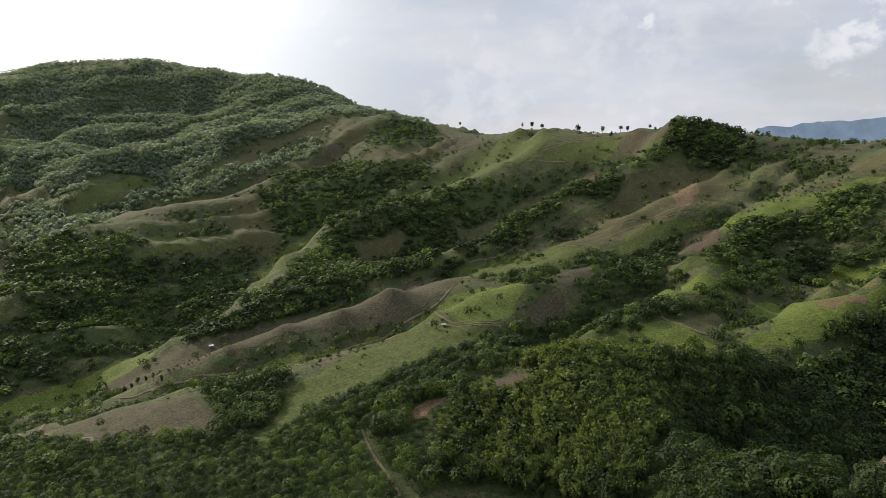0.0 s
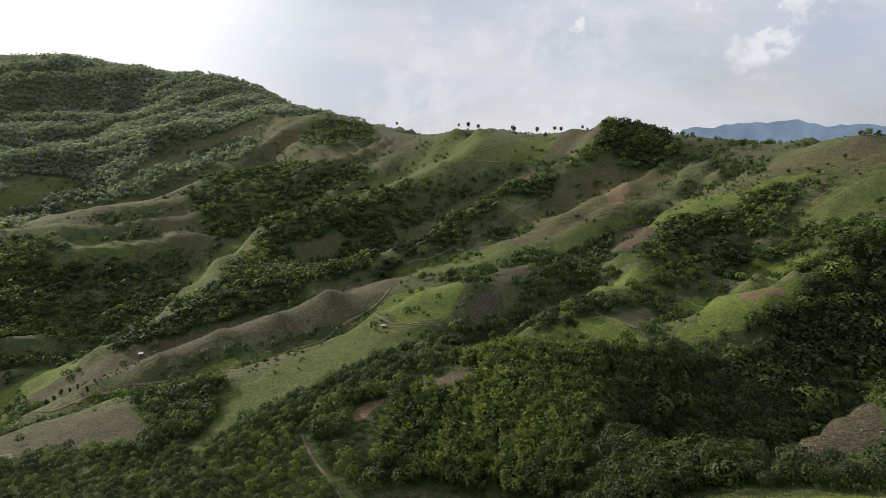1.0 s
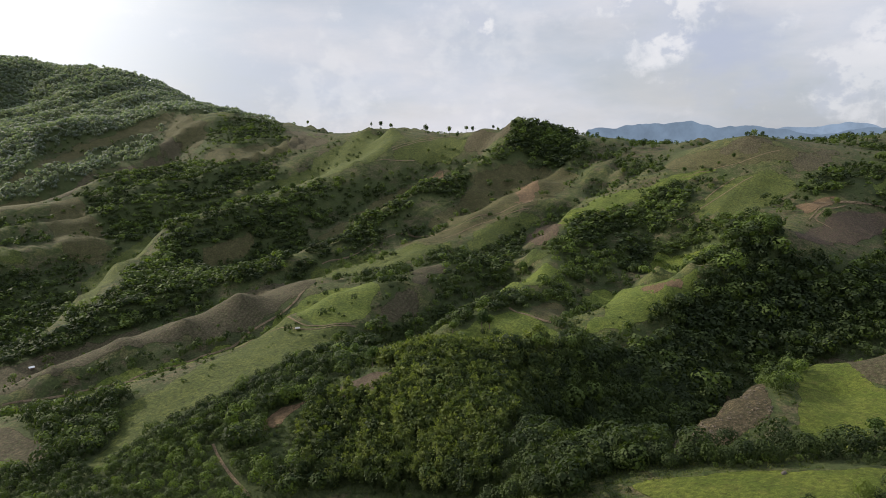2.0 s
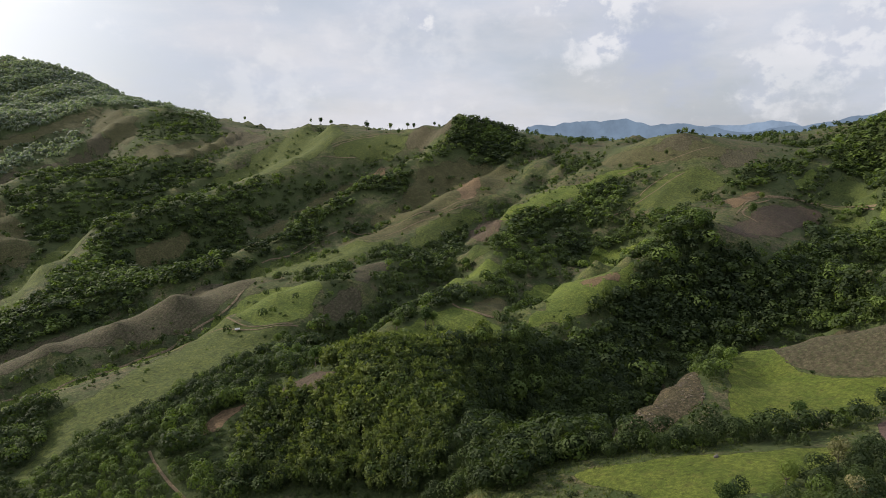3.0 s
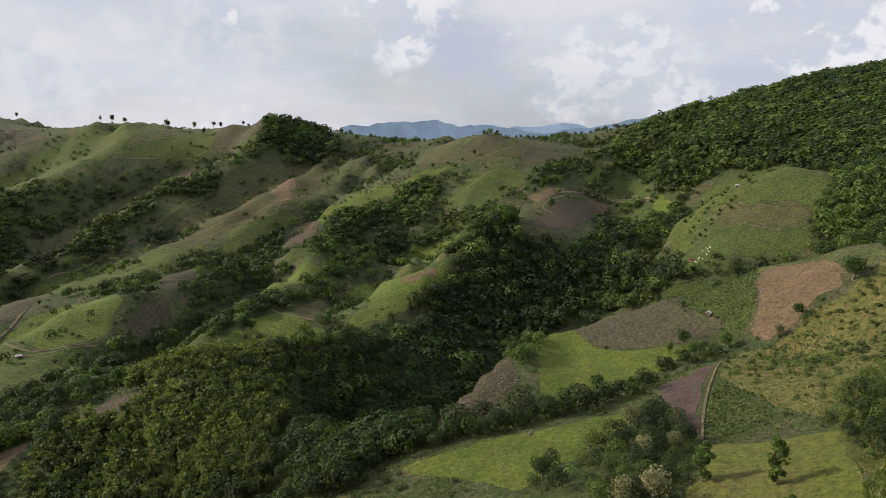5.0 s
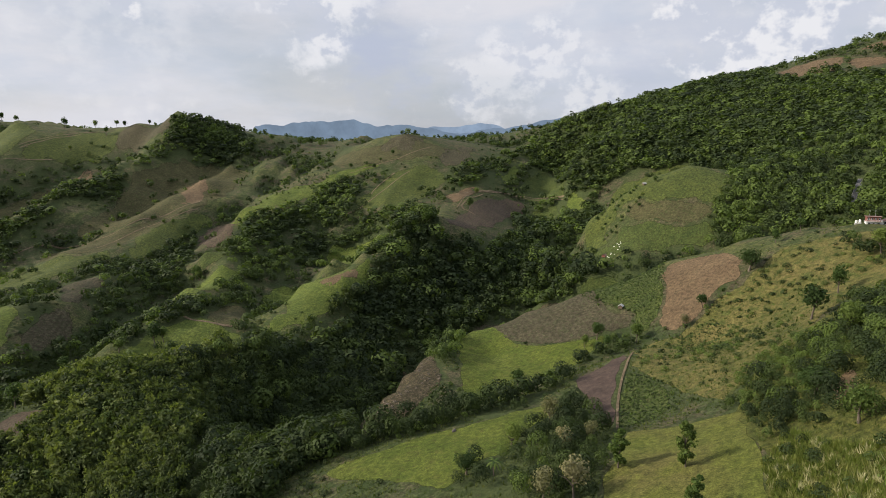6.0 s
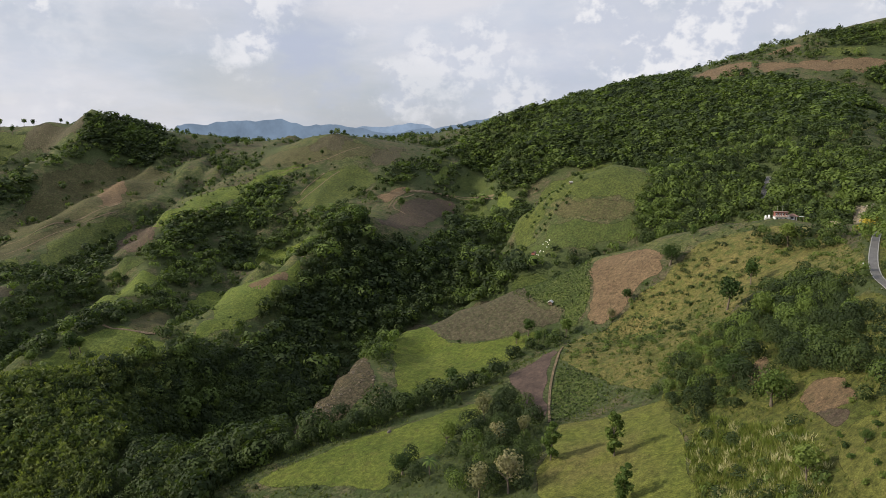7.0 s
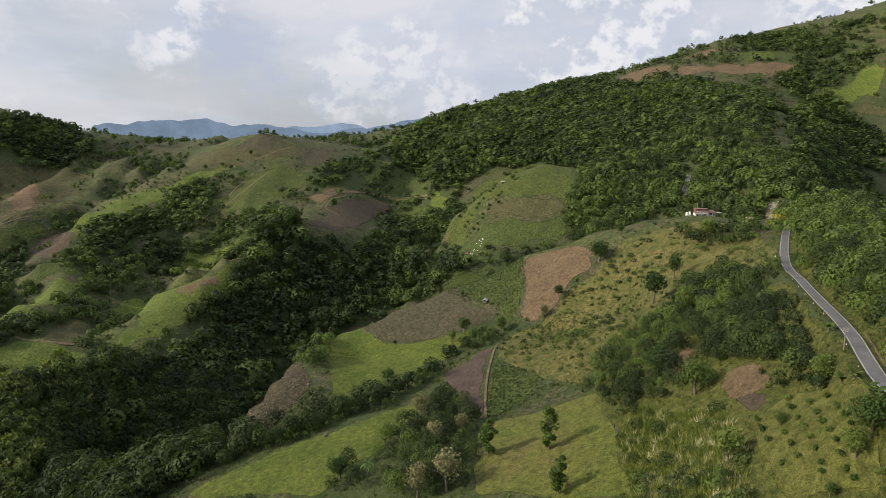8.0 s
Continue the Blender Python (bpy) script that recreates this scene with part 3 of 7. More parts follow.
wood("fresh", 0.9, (422, 141), (435, 128), (417, 89), (389, 78), (386, 84), (399, 106), (405, 124))
wood("grove", 1.1, (169, 38), (195, 42), (212, 43), (196, 30), (174, 22), (146, 14), (130, 9), (117, 6), (111, 6), (120, 14), (130, 17), (141, 23), (147, 31))
wood("near", 0.5, (181, 52), (226, 64), (230, 56), (214, 43), (188, 42), (150, 34), (174, 44))
wood("fresh", 0.8, (442, 207), (453, 123), (448, 67), (377, 53), (376, 70), (389, 85), (402, 104), (409, 119), (405, 142), (389, 181), (393, 193))
wood("mid", 0.8, (644, 359), (695, 336), (715, 297), (788, 238), (755, 227), (684, 270), (620, 299))
wood("near", 0.75, (244, 70), (231, 54), (192, 29), (150, 17), (131, 10), (127, 12), (133, 18), (146, 29), (172, 41), (199, 54))
wood("bush", 0.9, (160, 69), (186, 76), (208, 71), (210, 61), (168, 44), (138, 38), (138, 49), (139, 54))
wood("bush", 0.6, (117, 150), (135, 161), (166, 181), (171, 177), (181, 159), (134, 148), (118, 146))
wood("bush", 0.4, (110, 21), (110, 18), (97, 13), (98, 18))
wood("mid", 0.9, (-92, 277), (-100, 316), (-88, 326), (-74, 311), (-79, 286), (-79, 269))
wood("mid", 0.9, (-132, 276), (-120, 285), (-99, 277), (-96, 261), (-124, 263))
wood("mid", 0.9, (487, 387), (500, 356), (516, 343), (502, 337), (481, 346), (459, 349), (433, 356), (447, 379))
wood("mid", 0.4, (361, 233), (370, 221), (380, 201), (394, 182), (389, 179), (361, 215), (263, 188), (345, 240))
wood("mid", 1.0, (142, 189), (222, 277), (256, 292), (274, 276), (210, 221), (184, 206), (163, 193), (136, 178), (103, 151), (101, 155))
wood("tall", 1.0, (429, 370), (374, 282), (354, 235), (344, 229), (330, 251), (318, 268))
wood("mid", 0.7, (96, 163), (165, 253), (196, 268), (229, 281), (256, 282), (221, 227), (194, 214), (229, 281), (207, 269), (171, 253), (102, 162))
wood("near", 0.8, (292, 90), (295, 85), (297, 62), (288, 52), (264, 46), (268, 61), (281, 81))
wood("low", 0.55, (-113, 304), (-93, 335), (-63, 304), (-43, 324), (-19, 322), (5, 340), (7, 285), (-35, 264), (-64, 261), (-94, 263))
wood("low", 1.25, (-327, 387), (-218, 297), (-154, 283), (-97, 271), (-62, 274), (-38, 288), (2, 321), (20, 284), (11, 265), (-16, 264), (-24, 245), (-13, 213), (-15, 186), (-187, 207))
wood("mid", 0.6, (-40, 300), (-7, 321), (26, 373), (49, 396), (42, 341), (12, 282), (-16, 275), (-55, 266), (-75, 265))
wood("bamboo", 1, (11, 265), (40, 283), (58, 294), (113, 337), (121, 284), (97, 251), (67, 193), (7, 214), (1, 239))
wood("mid", 1, (-32, 257), (2, 288), (18, 262), (10, 238), (13, 212), (-17, 219))
wood("mid", 1, (95, 281), (124, 288), (169, 299), (154, 266), (131, 249), (73, 159), (52, 197), (57, 231), (78, 273))
wood("mid", 1, (434, 431), (502, 459), (583, 461), (610, 441), (639, 406), (727, 325), (602, 238), (474, 184), (517, 267), (504, 307), (478, 352), (485, 375), (525, 450))
wood("mid", 1, (610, 435), (673, 398), (719, 298), (701, 271), (727, 166), (699, 100), (681, 70), (625, 92), (477, 90), (442, 66), (381, 53), (424, 114), (443, 169), (442, 207), (518, 270), (513, 352))
wood("mid", 0.9, (855, 205), (885, 137), (851, 43), (715, 32), (701, 96), (747, 113))
wood("mid", 0.6, (720, 285), (822, 248), (873, 210), (807, 244))
wood("fresh", 0.85, (435, 202), (443, 169), (422, 123), (406, 116), (405, 142), (394, 175), (381, 197), (398, 190))
wood("fresh", 0.9, (424, 114), (434, 68), (379, 53), (371, 53), (306, 59), (391, 88), (403, 107))
wood("mid", 1, (463, 70), (613, 81), (645, 25), (270, 7), (355, 39))
wood("fresh", 1.3, (286, 42), (372, 51), (355, 39), (270, 7), (148, -8), (99, -7), (105, 3), (120, 6), (142, 13), (183, 24), (213, 32), (248, 39))
wood("near", 0.5, (162, 65), (180, 71), (200, 65), (226, 64), (222, 50), (186, 27), (145, 15), (131, 10), (122, 10), (131, 18), (140, 24), (148, 32), (141, 39), (149, 53))
wood("near", 0.75, (105, 117), (122, 117), (139, 120), (167, 124), (148, 95), (130, 85), (108, 70), (101, 113))
wood("near", 0.8, (213, 157), (229, 166), (242, 163), (246, 142), (238, 137), (224, 148))
wood("mid", 1.0, (96, 163), (109, 161), (126, 156), (155, 149), (197, 151), (177, 133), (142, 136), (118, 146), (95, 154))
wood("cane", 1.0, (131, 47), (141, 47), (127, 25), (112, 18), (96, 12), (108, 36))
wood("scrub", 0.4, (292, 121), (304, 88), (290, 47), (197, 30), (231, 54), (229, 67), (202, 75), (208, 102), (236, 126), (258, 122))
wood("scrub", 0.4, (204, 124), (244, 102), (194, 63), (162, 65), (165, 84))
wood("scrub", 0.12, (7, 509), (125, 653), (262, 654), (324, 601), (190, 457), (80, 408), (5, 330), (-77, 271), (-93, 274))
wood("scrub", 0.15, (227, 530), (415, 527), (546, 453), (421, 394), (311, 462), (158, 350), (87, 351))
wood("scrub", 0.12, (-193, 1212), (267, 842), (133, 702), (10, 740), (-56, 758))
wood("far", 1.0, (-1131, 1695), (-1163, 1863), (-1011, 1818), (-912, 1870), (-811, 1974), (-625, 1913), (-541, 1822), (-470, 1816), (-332, 1737), (-217, 1766), (-96, 1334), (-215, 1362), (-254, 1316), (-315, 1283), (-391, 1239), (-405, 1151), (-428, 1101), (-461, 1086), (-497, 1127), (-552, 1142), (-575, 1090), (-612, 1052), (-604, 1005), (-682, 1076), (-750, 1093), (-929, 1375))
wood("far", 0.8, (-459, 1081), (-427, 1099), (-402, 1143), (-358, 1198), (-310, 1264), (-248, 1282), (-223, 1236), (-224, 1182), (-285, 1152), (-342, 1106), (-363, 1080), (-424, 1063), (-488, 1038), (-414, 805), (-425, 734), (-602, 866), (-709, 1031), (-668, 1052), (-600, 998), (-574, 977), (-561, 987), (-537, 1048), (-512, 1095))
wood("mid", 1.0, (-144, 1253), (-94, 1314), (-21, 1308), (-8, 1164), (-62, 1128), (-131, 1135))
wood("mid", 0.95, (-268, 945), (-261, 1135), (-180, 1127), (-136, 1092), (-75, 1032), (-3, 993), (-3, 964), (-53, 944), (-83, 916), (-105, 724), (-131, 711), (-168, 848), (-177, 818), (-197, 782), (-209, 768), (-199, 789), (-223, 830), (-248, 878))
wood("mid", 0.85, (-452, 648), (-571, 890), (-416, 720), (-383, 743), (-355, 753), (-332, 718), (-324, 687), (-318, 640), (-296, 559), (-306, 560), (-345, 585), (-368, 591), (-397, 594), (-395, 561))
wood("mid", 0.75, (-319, 697), (-273, 724), (-234, 741), (-218, 706), (-221, 676), (-198, 541), (-210, 522), (-255, 606), (-255, 621), (-292, 672))
wood("bush", 0.8, (-295, 561), (-314, 630), (-322, 682), (-306, 671), (-260, 619), (-214, 526), (-267, 582), (-289, 558))
wood("mid", 0.6, (-395, 560), (-394, 581), (-383, 589), (-366, 586), (-344, 582), (-302, 555), (-294, 544), (-301, 519), (-313, 499), (-326, 482), (-340, 472), (-369, 518))
wood("mid", 1.0, (-127, 704), (-104, 719), (-70, 766), (-53, 939), (-3, 814), (34, 832), (49, 846), (63, 831), (40, 804), (11, 775), (11, 745), (-13, 596), (-43, 571), (-75, 581), (-98, 560), (-120, 544), (-137, 533), (-163, 523), (-178, 510), (-196, 496), (-210, 510), (-192, 538), (-182, 570), (-159, 563), (-150, 592), (-142, 656))
wood("mid", 1.0, (276, 786), (249, 783), (208, 755), (181, 747), (133, 701), (93, 679), (57, 674), (26, 634), (9, 613), (-13, 583), (-18, 573), (8, 593), (36, 616), (66, 636), (96, 654), (128, 670), (166, 685), (198, 715), (204, 741), (243, 763), (273, 755))
wood("mid", 0.85, (282, 805), (290, 806), (313, 795), (347, 792), (368, 778), (355, 735), (328, 715), (304, 733), (284, 747), (261, 759), (245, 770))
wood("mid", 0.35, (41, 825), (88, 863), (134, 873), (164, 869), (131, 848), (84, 822), (54, 804), (32, 784), (22, 793))
wood("mid", 0.7, (99, 514), (134, 566), (155, 572), (156, 555), (135, 509), (114, 480), (116, 470), (101, 458), (89, 462))
wood("mid", 1.0, (151, 535), (166, 554), (212, 575), (203, 536), (183, 492), (165, 503), (137, 482), (115, 463), (107, 465), (125, 488))
wood("mid", 0.35, (168, 564), (190, 586), (220, 598), (249, 606), (219, 587), (202, 575))
wood("mid", 0.8, (-140, 335), (-108, 323), (-82, 312), (-82, 291), (-89, 269), (-98, 271), (-108, 293), (-125, 304))
wood("mid", 0.5, (-155, 408), (-129, 422), (-96, 433), (-74, 445), (-77, 436), (-102, 423), (-128, 418), (-146, 405))
wood("mid", 0.95, (80, 408), (87, 427), (109, 439), (110, 384), (113, 373), (90, 358))
wood("mid", 0.8, (21, 299), (31, 355), (52, 397), (56, 349), (45, 340), (25, 285))
wood("mid", 0.7, (34, 388), (49, 401), (83, 425), (76, 407), (48, 389), (31, 355))
wood("mid", 0.8, (180, 484), (207, 458), (213, 442), (192, 411), (153, 354), (140, 383), (131, 398), (173, 431))
wood("low", 0.9, (-50, 293), (-34, 297), (-19, 320), (5, 341), (29, 378), (34, 356), (13, 302), (11, 274), (1, 273), (-16, 266), (-20, 258), (-35, 262), (-55, 261), (-67, 253), (-75, 255), (-64, 283))
wood("mid", 0.5, (54, 495), (83, 526), (86, 478), (69, 439), (55, 420), (51, 421))
wood("mid", 1.0, (200, 489), (246, 521), (287, 534), (337, 554), (357, 543), (353, 507), (338, 496), (315, 499), (294, 503), (257, 499), (227, 482), (204, 463))
wood("mid", 0.85, (221, 449), (249, 483), (290, 496), (325, 477), (346, 445), (367, 440), (307, 361), (330, 432), (315, 462), (295, 467), (255, 447), (231, 440))
wood("mid", 0.6, (198, 462), (226, 479), (254, 493), (234, 454), (218, 443), (182, 427), (159, 411), (193, 451))
wood("mid", 1.0, (279, 793), (303, 797), (323, 776), (357, 765), (348, 731), (311, 715), (277, 734), (241, 748), (211, 736), (249, 769))
wood("mid", 0.6, (435, 479), (472, 481), (509, 507), (548, 493), (498, 463), (472, 445), (439, 443), (415, 452))
wood("mid", 1.0, (545, 491), (610, 515), (615, 457), (621, 420), (686, 402), (713, 375), (739, 341), (795, 318), (582, 229), (472, 183), (518, 229), (521, 260), (519, 290), (505, 306), (485, 329), (479, 340), (487, 376), (548, 445), (534, 464))
wood("fresh", 0.95, (447, 200), (470, 182), (404, 153), (303, 129), (302, 137), (395, 183), (413, 183), (415, 198))
wood("mid", 0.9, (453, 378), (452, 350), (471, 334), (484, 325), (478, 326), (395, 279), (426, 321), (372, 285), (408, 328))
wood("mid", 0.5, (438, 391), (455, 390), (452, 370), (408, 328), (410, 348), (403, 366))
wood("tall", 1.05, (248, 350), (312, 440), (340, 421), (315, 351), (352, 347), (415, 370), (409, 347), (371, 284), (362, 271), (344, 284), (318, 281), (295, 284), (277, 290), (251, 294), (238, 306), (211, 321), (186, 321), (211, 335), (238, 341))
wood("mid", 0.6, (157, 343), (166, 325), (190, 326), (194, 320), (161, 316), (151, 330))
wood("mid", 0.45, (118, 369), (132, 370), (175, 410), (159, 411), (124, 398), (115, 447), (93, 432), (79, 416), (98, 357))
wood("bush", 0.12, (113, 175), (173, 255), (146, 200), (210, 273), (231, 293), (186, 214), (169, 190), (157, 184), (148, 182), (137, 179), (118, 166))
wood("bush", 0.8, (113, 146), (126, 140), (137, 132), (148, 128), (157, 137), (150, 150), (134, 149), (142, 176), (121, 164), (113, 169), (103, 154))
wood("tall", 1.05, (98, 302), (118, 286), (148, 305), (176, 307), (220, 320), (238, 307), (220, 292), (197, 265), (176, 258), (161, 251), (100, 167), (90, 160), (86, 177), (83, 196), (75, 207), (68, 220), (79, 249))
wood("tall", 1.0, (111, 277), (135, 282), (177, 313), (211, 308), (234, 297), (212, 277), (168, 256), (102, 170), (90, 163), (76, 154), (68, 165), (106, 250))
wood("mid", 0.9, (11, 250), (22, 270), (43, 278), (50, 287), (54, 346), (84, 338), (106, 304), (122, 282), (110, 274), (101, 244), (68, 165), (63, 188), (51, 196), (39, 205), (26, 211), (12, 217))
wood("mid", 0.9, (242, 305), (276, 290), (293, 282), (274, 287), (247, 288), (228, 281), (212, 287), (200, 293), (217, 305))
wood("bamboo", 1.0, (50, 339), (76, 343), (99, 333), (99, 278), (103, 264), (82, 217), (66, 184), (52, 197), (36, 207), (20, 216), (29, 233), (41, 252))
wood("mid", 1.0, (605, 89), (762, 76), (769, 30), (640, 21), (246, 6), (258, 13), (419, 38), (444, 56), (518, 74))
WAYS, YARDS = [], []          # lines and circles that stay clear of plants
ROAD_LINE = [(101.7, -2.7), (107.1, 1.0), (118.7, 4.0), (132.7, 7.3), (144.7, 11.1), (160.5, 15.7), (184.4, 22.0), (196.3, 26.4), (215.1, 30.2), (235.1, 33.2), (266.7, 37.4), (285.8, 39.1)]
UPPER_ROAD_LINE = [(422.5, 119.7), (428.3, 120.6), (436.5, 121.4), (445.8, 122.5)]
TRACKS = [
    (1.2, [(36, 394), (6, 387), (-16, 405), (-25, 397), (-32, 380), (-62, 372), (-92, 414), (-119, 414), (-143, 406), (-166, 399)]),
    (1.4, [(-306, 419), (-217, 318), (-188, 295), (-165, 280), (-162, 281), (-159, 273)]),
    (1.6, [(-217, 318), (-278, 453), (-203, 376), (-178, 393), (-155, 398)]),
    (1.2, [(-35, 261), (-32, 251), (-27, 240), (-20, 228), (-16, 219)]),
    (1.4, [(25, 604), (65, 625), (125, 654), (149, 611), (172, 615), (206, 621), (246, 625)]),
    (1.2, [(139, 912), (172, 922), (205, 927), (232, 907)]),
    (1.2, [(317, 492), (343, 491), (374, 498), (387, 502), (404, 503)]),
    (1.0, [(367, 555), (394, 545), (411, 530), (453, 528)]),
    (1.2, [(376, 404), (397, 417), (426, 431), (443, 424)]),
    (1.0, [(422, 428), (461, 422), (484, 398), (479, 370)]),
    (0.8, [(218.5, 132.3), (194.0, 120.5), (176.7, 111.4), (164.0, 104.0), (146.4, 92.4)]),
    (1.6, [(-133, 275), (-121, 275), (-110, 274), (-103, 271)]),
    (1.8, [(133, 382), (138, 366), (151, 356)]),
    (1.5, [(-102, 415), (-86, 421), (-65, 434), (-50, 439), (-40, 448), (-34, 456), (-21, 465), (-3, 480), (7, 503)]),
    (1.2, [(-23, 461), (0, 397), (16, 393), (33, 395)]),
    (1.2, [(137, 586), (169, 602), (194, 608), (233, 612)]),
    (1.3, [(139, 907), (164, 915), (187, 920), (208, 918)]),
    (1.2, [(121, 894), (166, 880)]),
    (1.2, [(356, 502), (374, 513), (394, 514)]),
    (1.6, [(386, 439), (405, 429), (434, 430), (461, 420), (486, 407), (482, 372)]),
    (1.5, [(380, 386), (378, 404), (400, 413), (427, 423)]),
]
WAYS.append((ROAD_LINE, 2.1))
LOW_EDGE = [(x, y + 4.5) for x, y in ROAD_LINE[:9]]          # no tall trees on the valley side of the road
WAYS.append((UPPER_ROAD_LINE, 3.6))
WAYS += [(line, wide * 0.5 + 0.5) for wide, line in TRACKS]


# ---- materials ----
def grown(name):
    """A new node material: its nodes, links and main shader."""
    m = bpy.data.materials.new(name)
    m.use_nodes = True
    return m, m.node_tree.nodes, m.node_tree.links, m.node_tree.nodes["Principled BSDF"]


def noise_of(nodes, links, where, scale, detail=4, rough=0.55):
    n = nodes.new("ShaderNodeTexNoise")
    n.inputs["Scale"].default_value, n.inputs["Detail"].default_value, n.inputs["Roughness"].default_value = scale, detail, rough
    links.new(where, n.inputs["Vector"])
    return n.outputs["Fac"]


def ramp_of(nodes, links, value, *stops):
    r = nodes.new("ShaderNodeValToRGB")
    while len(r.color_ramp.elements) < len(stops):
        r.color_ramp.elements.new(0.5)
    for e, (at, colour) in zip(r.color_ramp.elements, stops):
        e.position, e.color = at, (*colour, 1)
    links.new(value, r.inputs[0])
    return r.outputs["Color"]


def mixed(nodes, links, fac, a, b, blend="MIX"):
    n = nodes.new("ShaderNodeMix")
    n.data_type, n.blend_type = "RGBA", blend
    for k, v in ((0, fac), (6, a), (7, b)):
        if isinstance(v, (int, float)):
            n.inputs[k].default_value = v
        elif isinstance(v, tuple):
            n.inputs[k].default_value = (*v, 1)
        else:
            links.new(v, n.inputs[k])
    return n.outputs[2]


def earthy(name, low, high, spot, size=14.0, spots=(0.55, 0.7), bump=0.9, grain=0.8, furrow=None, ragged=0.0):
    """Soil or grass: two tones that drift over some metres, spots of a third, and fine grain with relief."""
    m, nodes, links, shader = grown(name)
    where = nodes.new("ShaderNodeTexCoord").outputs["Object"]
    wide = noise_of(nodes, links, where, 1 / size, 5, 0.6)
    colour = ramp_of(nodes, links, wide, (0.35, low), (0.65, high))
    patch = noise_of(nodes, links, where, 4.2 / size, 7, 0.65)
    colour = mixed(nodes, links, ramp_of(nodes, links, patch, (spots[0], (0, 0, 0)), (spots[1], (0.85, 0.85, 0.85))), colour, spot)
    fine = noise_of(nodes, links, where, 1.9, 9, 0.75)
    colour = mixed(nodes, links, grain, colour, ramp_of(nodes, links, fine, (0.33, (0.22, 0.22, 0.22)), (0.67, (1.75, 1.75, 1.75))), "MULTIPLY")
    tuft = noise_of(nodes, links, where, 0.42, 6, 0.7)
    colour = mixed(nodes, links, grain, colour, ramp_of(nodes, links, tuft, (0.36, (0.50, 0.53, 0.47)), (0.64, (1.42, 1.40, 1.36))), "MULTIPLY")
    relief_ = fine
    if furrow:
        turned = nodes.new("ShaderNodeMapping")
        turned.inputs["Rotation"].default_value = (0, 0, radians(furrow[0]))
        links.new(where, turned.inputs["Vector"])
        wave = nodes.new("ShaderNodeTexWave")
        wave.inputs["Scale"].default_value, wave.inputs["Distortion"].default_value = 0.314 / furrow[1], 2.5
        wave.inputs["Detail"].default_value, wave.inputs["Detail Scale"].default_value = 3, 0.6
        links.new(turned.outputs[0], wave.inputs["Vector"])
        colour = mixed(nodes, links, furrow[2], colour, ramp_of(nodes, links, wave.outputs["Fac"], (0.2, (0.4, 0.4, 0.4)), (0.8, (1.45, 1.45, 1.45))), "MULTIPLY")
    if ragged:
        # the border breaks up into patches of the neighbouring ground
        rim = nodes.new("ShaderNodeAttribute")
        rim.attribute_name = "rim"
        broken = nodes.new("ShaderNodeMath")
        broken.operation = "MULTIPLY_ADD"
        links.new(noise_of(nodes, links, where, 0.22, 7, 0.7), broken.inputs[0])
        broken.inputs[1].default_value = ragged
        links.new(rim.outputs["Fac"], broken.inputs[2])
        links.new(ramp_of(nodes, links, broken.outputs[0], (0.30 + ragged * 0.42, (0, 0, 0)), (0.42 + ragged * 0.42, (1, 1, 1))), shader.inputs["Alpha"])
    b = nodes.new("ShaderNodeBump")
    b.inputs["Strength"].default_value, b.inputs["Distance"].default_value = bump, 0.6
    links.new(relief_, b.inputs["Height"])
    hummock = nodes.new("ShaderNodeBump")
    hummock.inputs["Strength"].default_value, hummock.inputs["Distance"].default_value = bump * 0.8, 1.6
    links.new(tuft, hummock.inputs["Height"])
    links.new(b.outputs[0], hummock.inputs["Normal"])
    links.new(hummock.outputs[0], shader.inputs["Normal"])
    links.new(colour, shader.inputs["Base Color"])
    shader.inputs["Roughness"].default_value = 0.95
    shader.inputs["Specular IOR Level"].default_value = 0.15
    return m


def leafy(name, dark, mid, light, by_object=False, clear=0.3, fuzz=0.0):
    """Foliage: each tree has its own green, each spray of leaves its own shade, and light shines through."""
    m, nodes, links, shader = grown(name)
    if by_object:
        own = nodes.new("ShaderNodeObjectInfo").outputs["Random"]
    else:
        a = nodes.new("ShaderNodeAttribute")
        a.attribute_name = "tint"
        own = a.outputs["Fac"]
    spray = nodes.new("ShaderNodeNewGeometry").outputs["Random Per Island"]
    both = nodes.new("ShaderNodeMath")
    both.operation = "MULTIPLY_ADD"
    links.new(spray, both.inputs[0])
    both.inputs[1].default_value = 0.18
    links.new(own, both.inputs[2])
    colour = ramp_of(nodes, links, both.outputs[0], (0.14, dark), (0.58, mid), (0.95, light))
    links.new(colour, shader.inputs["Base Color"])
    shader.inputs["Roughness"].default_value = 0.75
    shader.inputs["Specular IOR Level"].default_value = 0.2
    shader.inputs["Sheen Weight"].default_value, shader.inputs["Sheen Roughness"].default_value = fuzz, 0.5
    glow = nodes.new("ShaderNodeBsdfTranslucent")
    links.new(mixed(nodes, links, 1.0, colour, (1.25, 1.35, 0.6), "MULTIPLY"), glow.inputs["Color"])
    join = nodes.new("ShaderNodeMixShader")
    join.inputs[0].default_value = clear
    links.new(shader.outputs[0], join.inputs[1])
    links.new(glow.outputs[0], join.inputs[2])
    links.new(join.outputs[0], nodes["Material Output"].inputs["Surface"])
    return m


